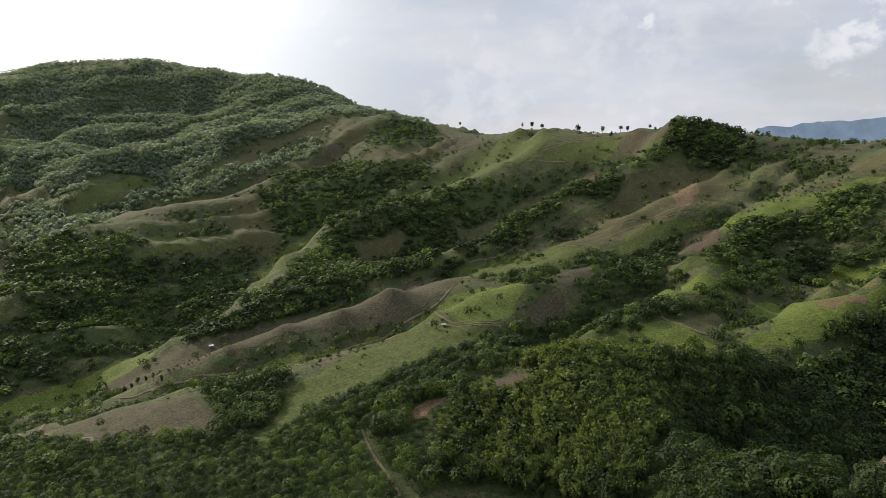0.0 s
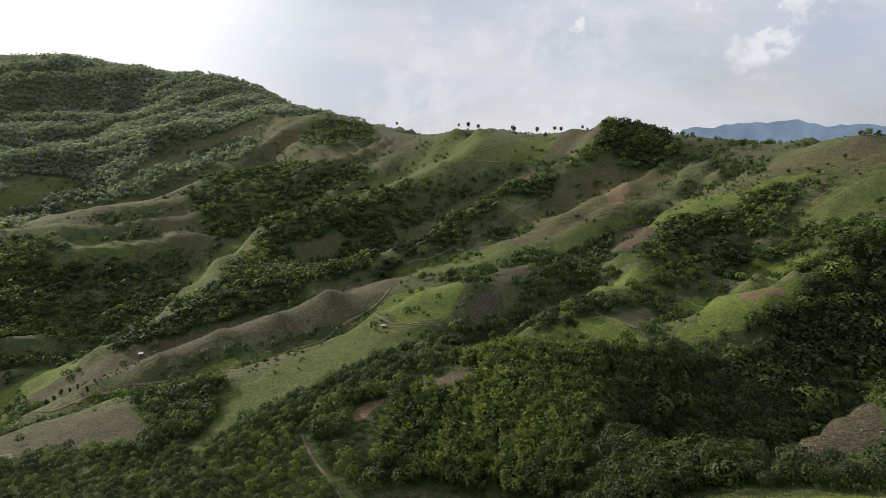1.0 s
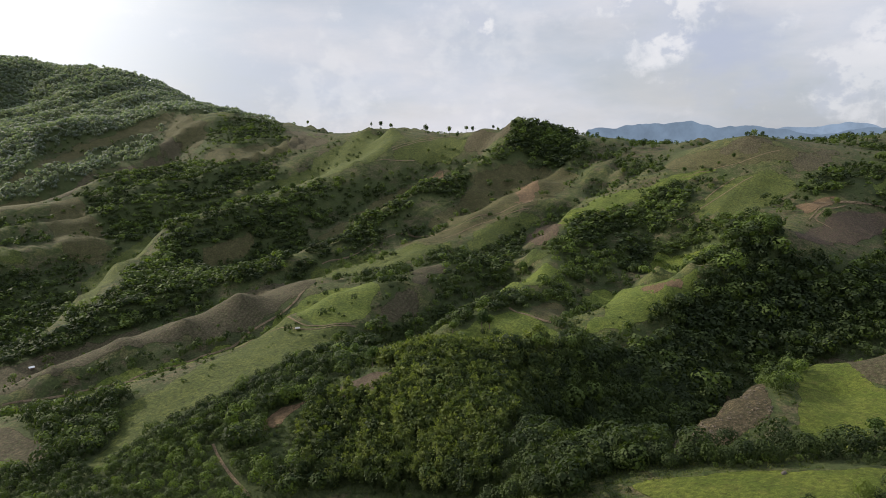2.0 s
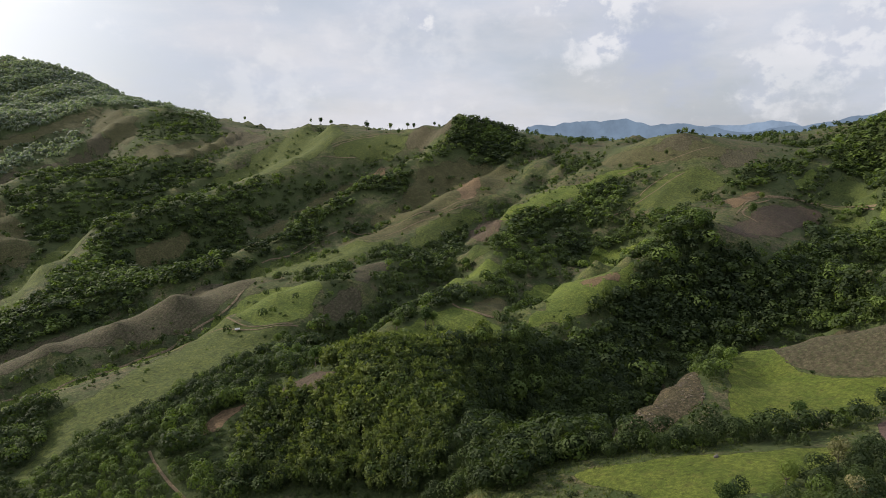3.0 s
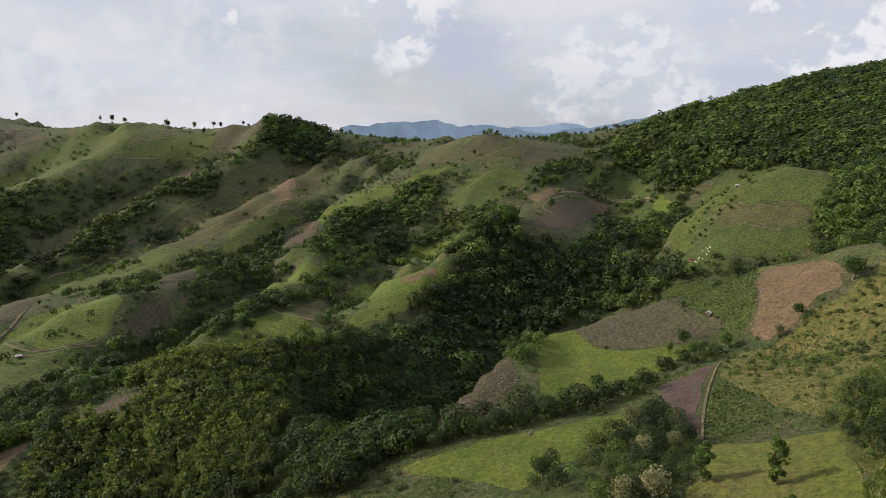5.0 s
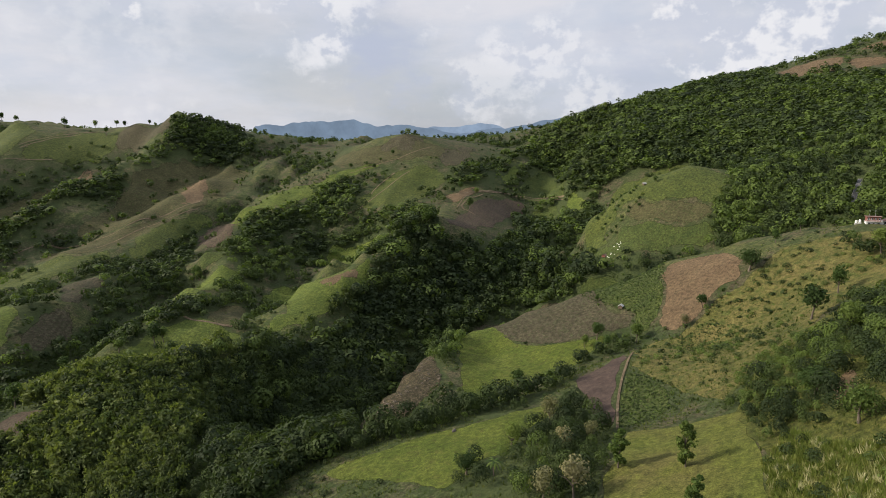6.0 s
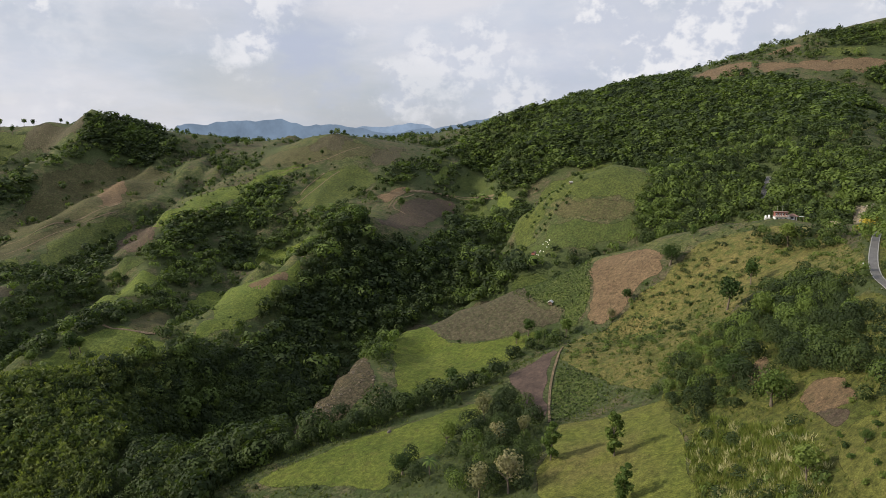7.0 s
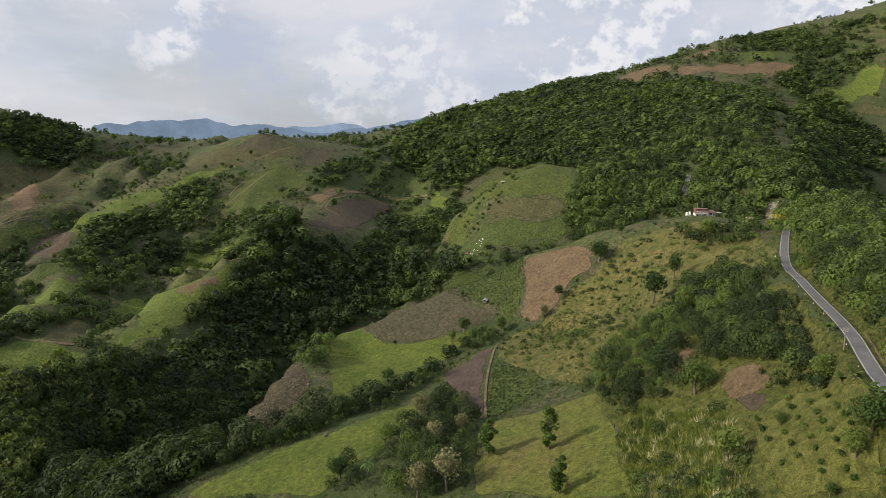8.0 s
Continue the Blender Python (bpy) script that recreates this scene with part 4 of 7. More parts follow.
def plain(name, colour, rough=0.7, metal=0.0, scale=3.0, wear=0.35):
    """Paint, tin, timber or concrete with a little wear."""
    m, nodes, links, shader = grown(name)
    where = nodes.new("ShaderNodeTexCoord").outputs["Object"]
    n = noise_of(nodes, links, where, scale, 8, 0.7)
    low = tuple(c * (1 - wear) for c in colour)
    high = tuple(min(0.9, c * (1 + wear * 0.5)) for c in colour)
    links.new(ramp_of(nodes, links, n, (0.3, low), (0.7, high)), shader.inputs["Base Color"])
    shader.inputs["Roughness"].default_value, shader.inputs["Metallic"].default_value = rough, metal
    b = nodes.new("ShaderNodeBump")
    b.inputs["Strength"].default_value, b.inputs["Distance"].default_value = 0.3, 0.03
    links.new(n, b.inputs["Height"])
    links.new(b.outputs[0], shader.inputs["Normal"])
    return m


COVER = {
    "grass": earthy("meadow_grass", (0.060, 0.082, 0.013), (0.090, 0.108, 0.019), (0.078, 0.074, 0.021), 18, (0.52, 0.74), ragged=1.1),
    "rough": earthy("rough_slope", (0.084, 0.084, 0.023), (0.128, 0.108, 0.038), (0.056, 0.070, 0.017), 24, (0.47, 0.60), ragged=1.1),
    "meadow": earthy("yellow_meadow", (0.080, 0.086, 0.020), (0.104, 0.106, 0.026), (0.096, 0.080, 0.030), 20, ragged=1.1),
    "dry": earthy("dry_grass", (0.057, 0.052, 0.024), (0.082, 0.073, 0.033), (0.042, 0.054, 0.017), 12, (0.48, 0.64), ragged=1.1),
    "soil": earthy("red_brown_soil", (0.064, 0.047, 0.034), (0.082, 0.060, 0.044), (0.054, 0.054, 0.025), 18, (0.48, 0.7), ragged=1.1),
    "fallow": earthy("grey_brown_fallow", (0.058, 0.049, 0.030), (0.078, 0.065, 0.040), (0.044, 0.051, 0.021), 11, (0.47, 0.64), 1.0, 0.9, (35, 4.0, 0.12), ragged=1.1),
    "pasture": earthy("green_pasture", (0.054, 0.068, 0.017), (0.080, 0.092, 0.022), (0.034, 0.048, 0.014), 13, (0.46, 0.62), ragged=1.1),
    "lush": earthy("lush_grass", (0.068, 0.092, 0.018), (0.100, 0.120, 0.024), (0.044, 0.062, 0.016), 13, (0.5, 0.68), ragged=1.1),
    "tan": earthy("tan_soil", (0.104, 0.070, 0.041), (0.134, 0.093, 0.054), (0.076, 0.064, 0.032), 14, (0.54, 0.74), ragged=1.1),
    "plough": earthy("ploughed_soil", (0.062, 0.044, 0.036), (0.083, 0.058, 0.047), (0.050, 0.037, 0.029), 12, (0.6, 0.8), 0.8, 0.5, (152, 1.3, 0.5), ragged=0.35),
    "rows": earthy("sown_rows", (0.078, 0.096, 0.017), (0.110, 0.100, 0.031), (0.100, 0.110, 0.021), 46, (0.46, 0.66), 0.9, 0.8, (20, 0.8, 0.10), ragged=0.35),
    "pale": earthy("pale_rock", (0.17, 0.14, 0.10), (0.26, 0.22, 0.165), (0.10, 0.085, 0.055), 5, (0.5, 0.66), 1.0, 0.9, ragged=1.1),
    "wild": earthy("weedy_ground", (0.062, 0.072, 0.016), (0.096, 0.094, 0.023), (0.042, 0.052, 0.012), 9, (0.47, 0.6), ragged=1.1),
    "rock": earthy("eroded_earth", (0.052, 0.040, 0.025), (0.092, 0.071, 0.043), (0.026, 0.028, 0.012), 6, (0.46, 0.56), 1.0, 0.95, ragged=0.9),
    "crop": earthy("crop_green", (0.040, 0.056, 0.015), (0.059, 0.074, 0.019), (0.070, 0.067, 0.025), 12, (0.55, 0.72), 0.9, 0.95, (62, 1.6, 0.12), ragged=0.35),
}
M_TRACK = earthy("track_earth", (0.115, 0.085, 0.055), (0.155, 0.118, 0.076), (0.085, 0.075, 0.040), 6)
M_ASPHALT = earthy("asphalt", (0.095, 0.092, 0.092), (0.125, 0.122, 0.12), (0.08, 0.078, 0.077), 5, (0.6, 0.8), 0.2, 0.25)
M_LEAF = leafy("forest_leaves", (0.020, 0.032, 0.010), (0.045, 0.066, 0.017), (0.090, 0.128, 0.027), clear=0.32)
# paler, bluer greens and full sheen stand in for haze over the mountain
M_HAZED_LEAF = leafy("hazed_far_leaves", (0.080, 0.108, 0.078), (0.098, 0.124, 0.092), (0.116, 0.138, 0.100), clear=0.6, fuzz=1.0)
M_BAMBOO = leafy("bamboo_leaves", (0.036, 0.052, 0.015), (0.068, 0.090, 0.024), (0.122, 0.145, 0.040), clear=0.36)
M_WEED = leafy("weed_leaves", (0.056, 0.078, 0.016), (0.094, 0.112, 0.026), (0.21, 0.195, 0.085), clear=0.35)
M_CANE = leafy("cane_leaves", (0.110, 0.140, 0.028), (0.185, 0.195, 0.052), (0.43, 0.40, 0.24), clear=0.35)
M_TREE = leafy("tree_leaves", (0.024, 0.044, 0.010), (0.052, 0.086, 0.018), (0.108, 0.142, 0.030), True)
M_RUBBLE = plain("broken_rock", (0.13, 0.105, 0.075), 0.95, 0, 0.6, 0.6)
M_PALE = leafy("pale_tree_leaves", (0.10, 0.10, 0.045), (0.15, 0.145, 0.07), (0.21, 0.19, 0.10), True)
M_BARK = plain("bark", (0.12, 0.095, 0.07), 0.9)
M_WHITE = plain("white_paint", (0.75, 0.75, 0.73), 0.6, 0, 2.0, 0.2)
M_RED = plain("red_brown_boards", (0.20, 0.065, 0.045), 0.75)
M_ROOF = plain("rusty_tiles", (0.19, 0.105, 0.078), 0.8, 0, 1.5)
M_TIN = plain("tin_sheet", (0.50, 0.50, 0.49), 0.45, 0.5, 1.0)
M_THATCH = plain("old_thatch", (0.22, 0.17, 0.11), 0.95, 0, 4.0)
M_TIMBER = plain("weathered_timber", (0.17, 0.12, 0.08), 0.85)
M_CONCRETE = plain("concrete", (0.42, 0.41, 0.38), 0.85, 0, 1.5)
M_ROCK = plain("grey_rock", (0.20, 0.18, 0.15), 0.9, 0, 1.0, 0.5)
M_DARK_ROCK = plain("dark_rock", (0.075, 0.065, 0.055), 0.95, 0, 1.0, 0.5)
M_DARK = plain("dark_glass", (0.02, 0.025, 0.03), 0.15, 0, 1.0, 0.2)
M_LINE = plain("road_paint", (0.40, 0.40, 0.38), 0.7, 0, 1.0, 0.4)
M_YELLOW = leafy("yellow_leaves", (0.22, 0.17, 0.02), (0.30, 0.24, 0.03), (0.38, 0.31, 0.05), True)
# ---- places of single things in the plan: x, y, height ----
UMBRELLA_TREES = [(36.0, 1345.8, 12.1), (54.7, 1266.2, 7.7), (127.6, 1048.4, 9.6), (146.2, 1071.8, 14.2), (150.3, 989.0, 11.1), (196.1, 948.8, 14.6), (225.3, 920.3, 13.4), (250.5, 920.2, 9.6), (229.6, 889.9, 12.1), (247.2, 874.1, 11.0), (270.0, 852.4, 8.3), (273.4, 841.3, 7.3), (618.9, 423.6, 10.6), (673.2, 394.0, 6.3), (820.3, 109.8, 6.9), (769.2, 284.2, 5.4)]
BUSHY_TREES = [(379.8, 745.6, 9.6), (413.8, 733.9, 11.2), (424.7, 727.5, 12.6), (429.3, 710.7, 10.2), (445.2, 567.4, 6.3), (449.4, 562.2, 7.6), (457.7, 560.0, 6.3), (586.2, 582.7, 7.9), (388.7, 649.7, 9.3), (354.3, 642.0, 6.7), (481.1, 554.7, 4.5), (411.3, 651.0, 5.2)]
ROUND_TREES = [(0.7, 832.7, 11.7), (-10.0, 813.6, 7.9), (180.3, 480.4, 9.7), (162.0, 496.0, 5.1), (107.4, 356.4, 13.6), (112.3, 357.3, 10.3), (63.1, 353.6, 9.2), (35.0, 298.9, 11.7), (29.6, 337.1, 10.0), (22.1, 367.9, 8.1), (-19.8, 566.1, 5.6), (15.4, 505.7, 4.5), (-174.3, 830.4, 9.0), (-100.0, 328.4, 3.5), (187.4, 887.7, 7.2), (-53.6, 460.0, 3.8), (-297.7, 495.5, 7.5), (89.5, 357.2, 8.1), (23.6, 299.2, 7.3), (55.6, 406.8, 6.0), (179.6, 485.9, 10.3), (159.9, 499.4, 6.1), (348.2, 634.3, 9.0), (356.4, 597.8, 5.5), (382.5, 616.1, 6.1), (372.8, 560.8, 7.6), (412.7, 541.3, 7.7), (195.5, 597.2, 5.7), (203.0, 595.6, 5.7), (399.1, 544.6, 5.3), (250.1, 406.4, 4.7), (301.8, 355.9, 16.3), (384.6, 397.0, 10.8), (412.0, 437.6, 10.2), (402.2, 436.8, 7.3), (418.4, 422.7, 7.4), (387.1, 539.4, 6.3), (237.6, 142.9, 10.1), (233.4, 159.8, 9.8), (227.5, 161.8, 6.6), (230.3, 152.2, 6.1), (183.4, 161.4, 9.2), (226.0, 72.4, 14.1), (249.9, 72.3, 10.7), (294.9, 111.5, 6.7), (307.1, 105.9, 6.9), (256.1, 123.7, 7.2), (260.1, 167.4, 2.5), (259.3, 178.2, 3.7), (374.2, 197.8, 4.4), (400.3, 243.3, 4.5), (420.8, 244.2, 5.6), (511.0, 283.3, 7.6), (521.2, 267.9, 7.9), (278.2, 67.7, 11.6), (180.3, 482.2, 13.0), (279.9, 271.1, 9.2), (106.2, 20.4, 7.5), (93.8, 5.4, 2.9), (606.4, 54.9, 12.0), (629.1, 114.4, 8.5)]
BROAD_TREES = [(117.8, 9.9, 6.7), (97.6, 3.2, 4.6), (99.3, 1.9, 7.3), (276.3, 114.1, 11.2), (110.9, 14.1, 2.5), (136.5, 33.8, 9.2), (108.6, 112.8, 7.2), (126.3, 113.0, 7.3), (158.3, 48.4, 8.0), (199.0, 54.1, 11.2)]
POLE_TREES = [(123.7, 77.5, 10.6), (125.9, 62.3, 11.0), (111.0, 52.6, 8.7)]
PALE_TREES = [(143.1, 113.1, 9.8), (109.6, 79.5, 11.7), (106.3, 85.4, 9.1), (128.7, 97.0, 7.8), (245.7, 125.8, 6.5), (136.1, 93.9, 7.0)]
YELLOW_TREES = [(292.8, 44.6, 4.7), (287.8, 46.6, 3.6), (302.7, 43.3, 3.3)]
PALM_TREES = [(111.0, 105.2, 5.5), (-161.6, 272.3, 4.2)]
BANANA_TREES = [(109.6, 4.8, 2.4), (104.9, 2.8, 2.5), (132.5, 10.4, 2.4), (112.0, 6.6, 2.1), (103.1, 1.7, 2.5), (121.0, 8.7, 2.0)]
ORCHARD_TREES = [(118.1, 14.1, 1.4), (112.4, 10.5, 1.4), (111.1, 8.1, 1.3), (106.1, 6.4, 1.3), (107.6, 9.0, 1.3), (103.2, 5.1, 1.3), (109.6, 11.7, 1.3), (105.9, 10.4, 1.3), (104.7, 7.9, 1.3), (102.3, 6.8, 1.3), (107.0, 13.0, 1.3), (103.1, 9.1, 1.3), (103.7, 11.5, 1.3), (100.2, 5.7, 1.2), (100.8, 8.2, 1.2), (101.0, 10.3, 1.3), (98.3, 5.0, 1.2), (98.5, 7.2, 1.2), (96.5, 4.1, 1.2), (97.1, 6.8, 1.2), (95.2, 3.2, 1.2), (101.2, 12.3, 1.3), (107.5, 15.2, 1.3), (111.6, 16.7, 1.4), (115.9, 18.3, 1.4), (114.1, 13.2, 1.4), (125.2, 18.6, 1.5), (131.5, 20.6, 1.6), (101.3, 4.2, 1.2), (98.3, 2.3, 1.2), (95.2, 0.3, 1.2)]
KNOLL_ORCHARD = [(478.6, 319.0), (406.0, 241.8), (378.1, 251.9), (429.8, 325.8)]
TERRACE_ORCHARD = [(253.8, 560.4), (327.1, 640.3), (362.8, 568.3), (329.7, 560.8)]
VALLEY_ROW = [(-267, 449), (-173, 389)]
VALLEY_ORCHARD = [(-222, 464), (-189, 495), (-153, 415), (-175, 393)]
PLACES = {
    "house": (310.2, 79.5),
    "field_hut": (254.8, 162.0),
    "knoll_hut": (419.7, 251.9),
    "sack_hut": (364.5, 246.1),
    "white_roof": (-184.3, 492.9),
    "spur_hut": (0.4, 391.0),
    "red_hut": (13.9, 338.5),
    "ridge_hut": (-200.9, 378.1),
    "boulder": (126.8, 137.2),
    "pole": (121.0, 7.1),
    "marker": (212.1, 32.0),
    "rocks": (390.0, 59.8),
    "tank": (-33.7, 271.7),
    "hill_hut": (585.7, 258.4),
    "shed": (298.9, 55.9),
}
SACKS = [(362.0, 245.3), (363.6, 243.0), (365.3, 241.8), (365.0, 238.7), (369.0, 238.7), (371.0, 238.7), (372.0, 243.7), (373.9, 242.6), (372.9, 240.6), (373.8, 239.6), (374.8, 240.6), (366.2, 241.8), (362.5, 241.0), (360.9, 243.3)]
YARDS += [(*PLACES["rocks"], 5.0), (*PLACES["house"], 8.0), (PLACES["house"][0] * 0.96, PLACES["house"][1] * 0.96, 7.0), (*PLACES["field_hut"], 4.0), (*PLACES["knoll_hut"], 4.0), (*PLACES["spur_hut"], 5.0), (*PLACES["white_roof"], 6.0), (*PLACES["red_hut"], 5.0), (*PLACES["boulder"], 4.0)]


# ---- the road's bench, cut into the slope ----
def road_course(line, reach=12):
    """Places along a road every two metres, with heights that change gently."""
    line = np.array(line, float)
    for _ in range(3):
        line = np.r_[line[:1], np.stack([line[:-1] * 0.75 + line[1:] * 0.25, line[:-1] * 0.25 + line[1:] * 0.75], 1).reshape(-1, 2), line[-1:]]
    run = np.r_[0, np.cumsum(np.linalg.norm(np.diff(line, axis=0), axis=1))]
    at = np.arange(0, run[-1], 2.0)
    x, y = np.interp(at, run, line[:, 0]), np.interp(at, run, line[:, 1])
    z = np.pad(land_at(x, y), reach, mode="edge")
    z = np.convolve(z, np.ones(2 * reach + 1) / (2 * reach + 1), mode="valid")
    return np.stack([x, y, z], 1)


ROAD_COURSE, UPPER_COURSE = road_course(ROAD_LINE), road_course(UPPER_ROAD_LINE, 2)
for _course in (ROAD_COURSE, UPPER_COURSE):
    _lo, _hi = _course.min(0) - 12, _course.max(0) + 12
    _i, _j = np.where((GX > _lo[0]) & (GX < _hi[0]) & (GY > _lo[1]) & (GY < _hi[1]))
    _gap = np.hypot(GX[_i, _j][:, None] - _course[:, 0], GY[_i, _j][:, None] - _course[:, 1])
    _k = _gap.argmin(1)
    _w = np.clip((5.5 - _gap.min(1)) / 3.3, 0, 1)
    _w = _w * _w * (3 - 2 * _w)
    GZ[_i, _j] = GZ[_i, _j] * (1 - _w) + (_course[_k, 2] - 0.1) * _w


# ---- the ground, the fields and the tracks ----
def sheet(name, verts, faces, material, tints=None):
    """A mesh object from arrays of corners and of faces with equal numbers of sides."""
    mesh = bpy.data.meshes.new(name)
    mesh.vertices.add(len(verts))
    mesh.vertices.foreach_set("co", np.asarray(verts, np.float32).ravel())
    count, sides = faces.shape
    mesh.loops.add(count * sides)
    mesh.loops.foreach_set("vertex_index", np.asarray(faces, np.int32).ravel())
    mesh.polygons.add(count)
    mesh.polygons.foreach_set("loop_start", np.arange(0, count * sides, sides, dtype=np.int32))
    mesh.polygons.foreach_set("loop_total", np.full(count, sides, np.int32))
    mesh.materials.append(material)
    if tints is not None:
        a = mesh.attributes.new("tint", "FLOAT", "POINT")
        a.data.foreach_set("value", np.asarray(tints, np.float32))
    mesh.update(calc_edges=True)
    return new(name, mesh)


def inside(x, y, outline):
    """Which of the places lie within an outline."""
    found = np.zeros(np.shape(x), bool)
    for (ax, ay), (bx, by) in zip(outline, outline[1:] + outline[:1]):
        if ay != by:
            found ^= ((ay > y) != (by > y)) & (x < ax + (y - ay) * (bx - ax) / (by - ay))
    return found


def wavered(x, y, size=0.012):
    """Places moved a little, so that outlines waver as hedges and field edges do."""
    far = np.hypot(x, y) * size
    return x + far * fractal(x, y, 35, 3, 51), y + far * fractal(x, y, 35, 3, 71)


_rows, _cols = GX.shape
_idx = np.arange(_rows * _cols).reshape(_rows, _cols)
_next = np.roll(_idx, -1, axis=1)
GROUND_FACES = np.stack([_idx[1:], _next[1:], _next[:-1], _idx[:-1]], -1).reshape(-1, 4)
GROUND_VERTS = np.stack([GX, GY, GZ], -1).reshape(-1, 3)
_wx, _wy = wavered(GROUND_VERTS[:, 0], GROUND_VERTS[:, 1], 0.02)
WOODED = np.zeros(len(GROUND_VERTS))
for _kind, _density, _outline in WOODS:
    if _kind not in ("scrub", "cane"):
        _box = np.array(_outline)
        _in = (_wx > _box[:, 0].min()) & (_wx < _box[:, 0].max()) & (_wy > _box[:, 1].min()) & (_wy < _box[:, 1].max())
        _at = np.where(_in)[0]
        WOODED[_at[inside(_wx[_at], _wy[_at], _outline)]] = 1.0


def ground_material():
    """Rough pasture, drier on some slopes, lighter on crests and darker in hollows, with the dark floor of the woods.
    """
    m, nodes, links, shader = grown("hill_ground")
    where = nodes.new("ShaderNodeTexCoord").outputs["Object"]
    wide = noise_of(nodes, links, where, 1 / 120, 6, 0.6)
    mid_ = noise_of(nodes, links, where, 1 / 17, 7, 0.65)
    fine = noise_of(nodes, links, where, 0.5, 9, 0.75)
    colour = ramp_of(nodes, links, wide, (0.36, (0.050, 0.062, 0.021)), (0.5, (0.060, 0.063, 0.026)), (0.59, (0.072, 0.060, 0.034)))
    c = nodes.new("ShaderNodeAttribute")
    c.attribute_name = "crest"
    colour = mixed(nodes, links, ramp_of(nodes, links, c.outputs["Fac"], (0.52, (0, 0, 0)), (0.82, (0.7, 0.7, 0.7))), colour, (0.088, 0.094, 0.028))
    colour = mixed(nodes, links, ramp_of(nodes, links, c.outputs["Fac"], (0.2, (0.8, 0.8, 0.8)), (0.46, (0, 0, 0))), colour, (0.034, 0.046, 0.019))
    colour = mixed(nodes, links, ramp_of(nodes, links, mid_, (0.46, (0, 0, 0)), (0.64, (0.9, 0.9, 0.9))), colour, (0.042, 0.054, 0.019))
    other = noise_of(nodes, links, where, 1 / 31, 8, 0.7)
    colour = mixed(nodes, links, ramp_of(nodes, links, other, (0.49, (0, 0, 0)), (0.60, (0.8, 0.8, 0.8))), colour, (0.080, 0.066, 0.038))
    colour = mixed(nodes, links, 0.85, colour, ramp_of(nodes, links, fine, (0.35, (0.18, 0.18, 0.18)), (0.65, (1.8, 1.8, 1.8))), "MULTIPLY")
    clump = noise_of(nodes, links, where, 0.11, 6, 0.7)
    colour = mixed(nodes, links, ramp_of(nodes, links, clump, (0.51, (0, 0, 0)), (0.57, (0.85, 0.85, 0.85))), colour, (0.030, 0.045, 0.013))
    tuft = noise_of(nodes, links, where, 0.33, 6, 0.7)
    colour = mixed(nodes, links, ramp_of(nodes, links, tuft, (0.53, (0, 0, 0)), (0.59, (0.7, 0.7, 0.7))), colour, (0.032, 0.046, 0.014))
    a = nodes.new("ShaderNodeAttribute")
    a.attribute_name = "tint"
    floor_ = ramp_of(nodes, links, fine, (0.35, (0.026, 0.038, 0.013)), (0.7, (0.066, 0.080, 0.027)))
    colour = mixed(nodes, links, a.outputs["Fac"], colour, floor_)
    b = nodes.new("ShaderNodeBump")
    b.inputs["Strength"].default_value, b.inputs["Distance"].default_value = 0.7, 1.2
    links.new(fine, b.inputs["Height"])
    hummock = nodes.new("ShaderNodeBump")
    hummock.inputs["Strength"].default_value, hummock.inputs["Distance"].default_value = 0.7, 1.8
    links.new(tuft, hummock.inputs["Height"])
    links.new(b.outputs[0], hummock.inputs["Normal"])
    links.new(hummock.outputs[0], shader.inputs["Normal"])
    links.new(colour, shader.inputs["Base Color"])
    shader.inputs["Roughness"].default_value = 0.95
    shader.inputs["Specular IOR Level"].default_value = 0.15
    return m


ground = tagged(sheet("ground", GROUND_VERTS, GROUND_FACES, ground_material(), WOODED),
                "steep hill land of rough green pasture and wood floor", "ground", kind="structure")
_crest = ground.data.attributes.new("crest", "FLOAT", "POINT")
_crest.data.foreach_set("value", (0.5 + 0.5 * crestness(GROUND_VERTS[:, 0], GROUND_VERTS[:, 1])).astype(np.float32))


def worn_outline(outline):
    """An outline with its corners rounded and its edges wavering."""
    p = np.array(outline, float)
    for _ in range(2):
        q = np.roll(p, -1, axis=0)
        p = np.stack([p * 0.78 + q * 0.22, p * 0.22 + q * 0.78], 1).reshape(-1, 2)
    q = np.roll(p, -1, axis=0)
    p = np.concatenate([a + (b - a) * np.linspace(0, 1, 5)[:-1, None] for a, b in zip(p, q)])
    far = np.hypot(p[:, 0], p[:, 1]) * 0.007
    p[:, 0] += far * fractal(p[:, 0], p[:, 1], 9, 3, 51)
    p[:, 1] += far * fractal(p[:, 0], p[:, 1], 9, 3, 71)
    return [tuple(v) for v in p]


def snapped(x, y, outline):
    """The nearest places on an outline."""
    best, bx, by = np.full(len(x), 1e9), x.copy(), y.copy()
    for a, b in zip(outline, outline[1:] + outline[:1]):
        dx, dy = b[0] - a[0], b[1] - a[1]
        t = np.clip(((x - a[0]) * dx + (y - a[1]) * dy) / max(1e-9, dx * dx + dy * dy), 0, 1)
        px, py = a[0] + t * dx, a[1] + t * dy
        far = (px - x) ** 2 + (py - y) ** 2
        near = far < best
        best[near], bx[near], by[near] = far[near], px[near], py[near]
    return bx, by


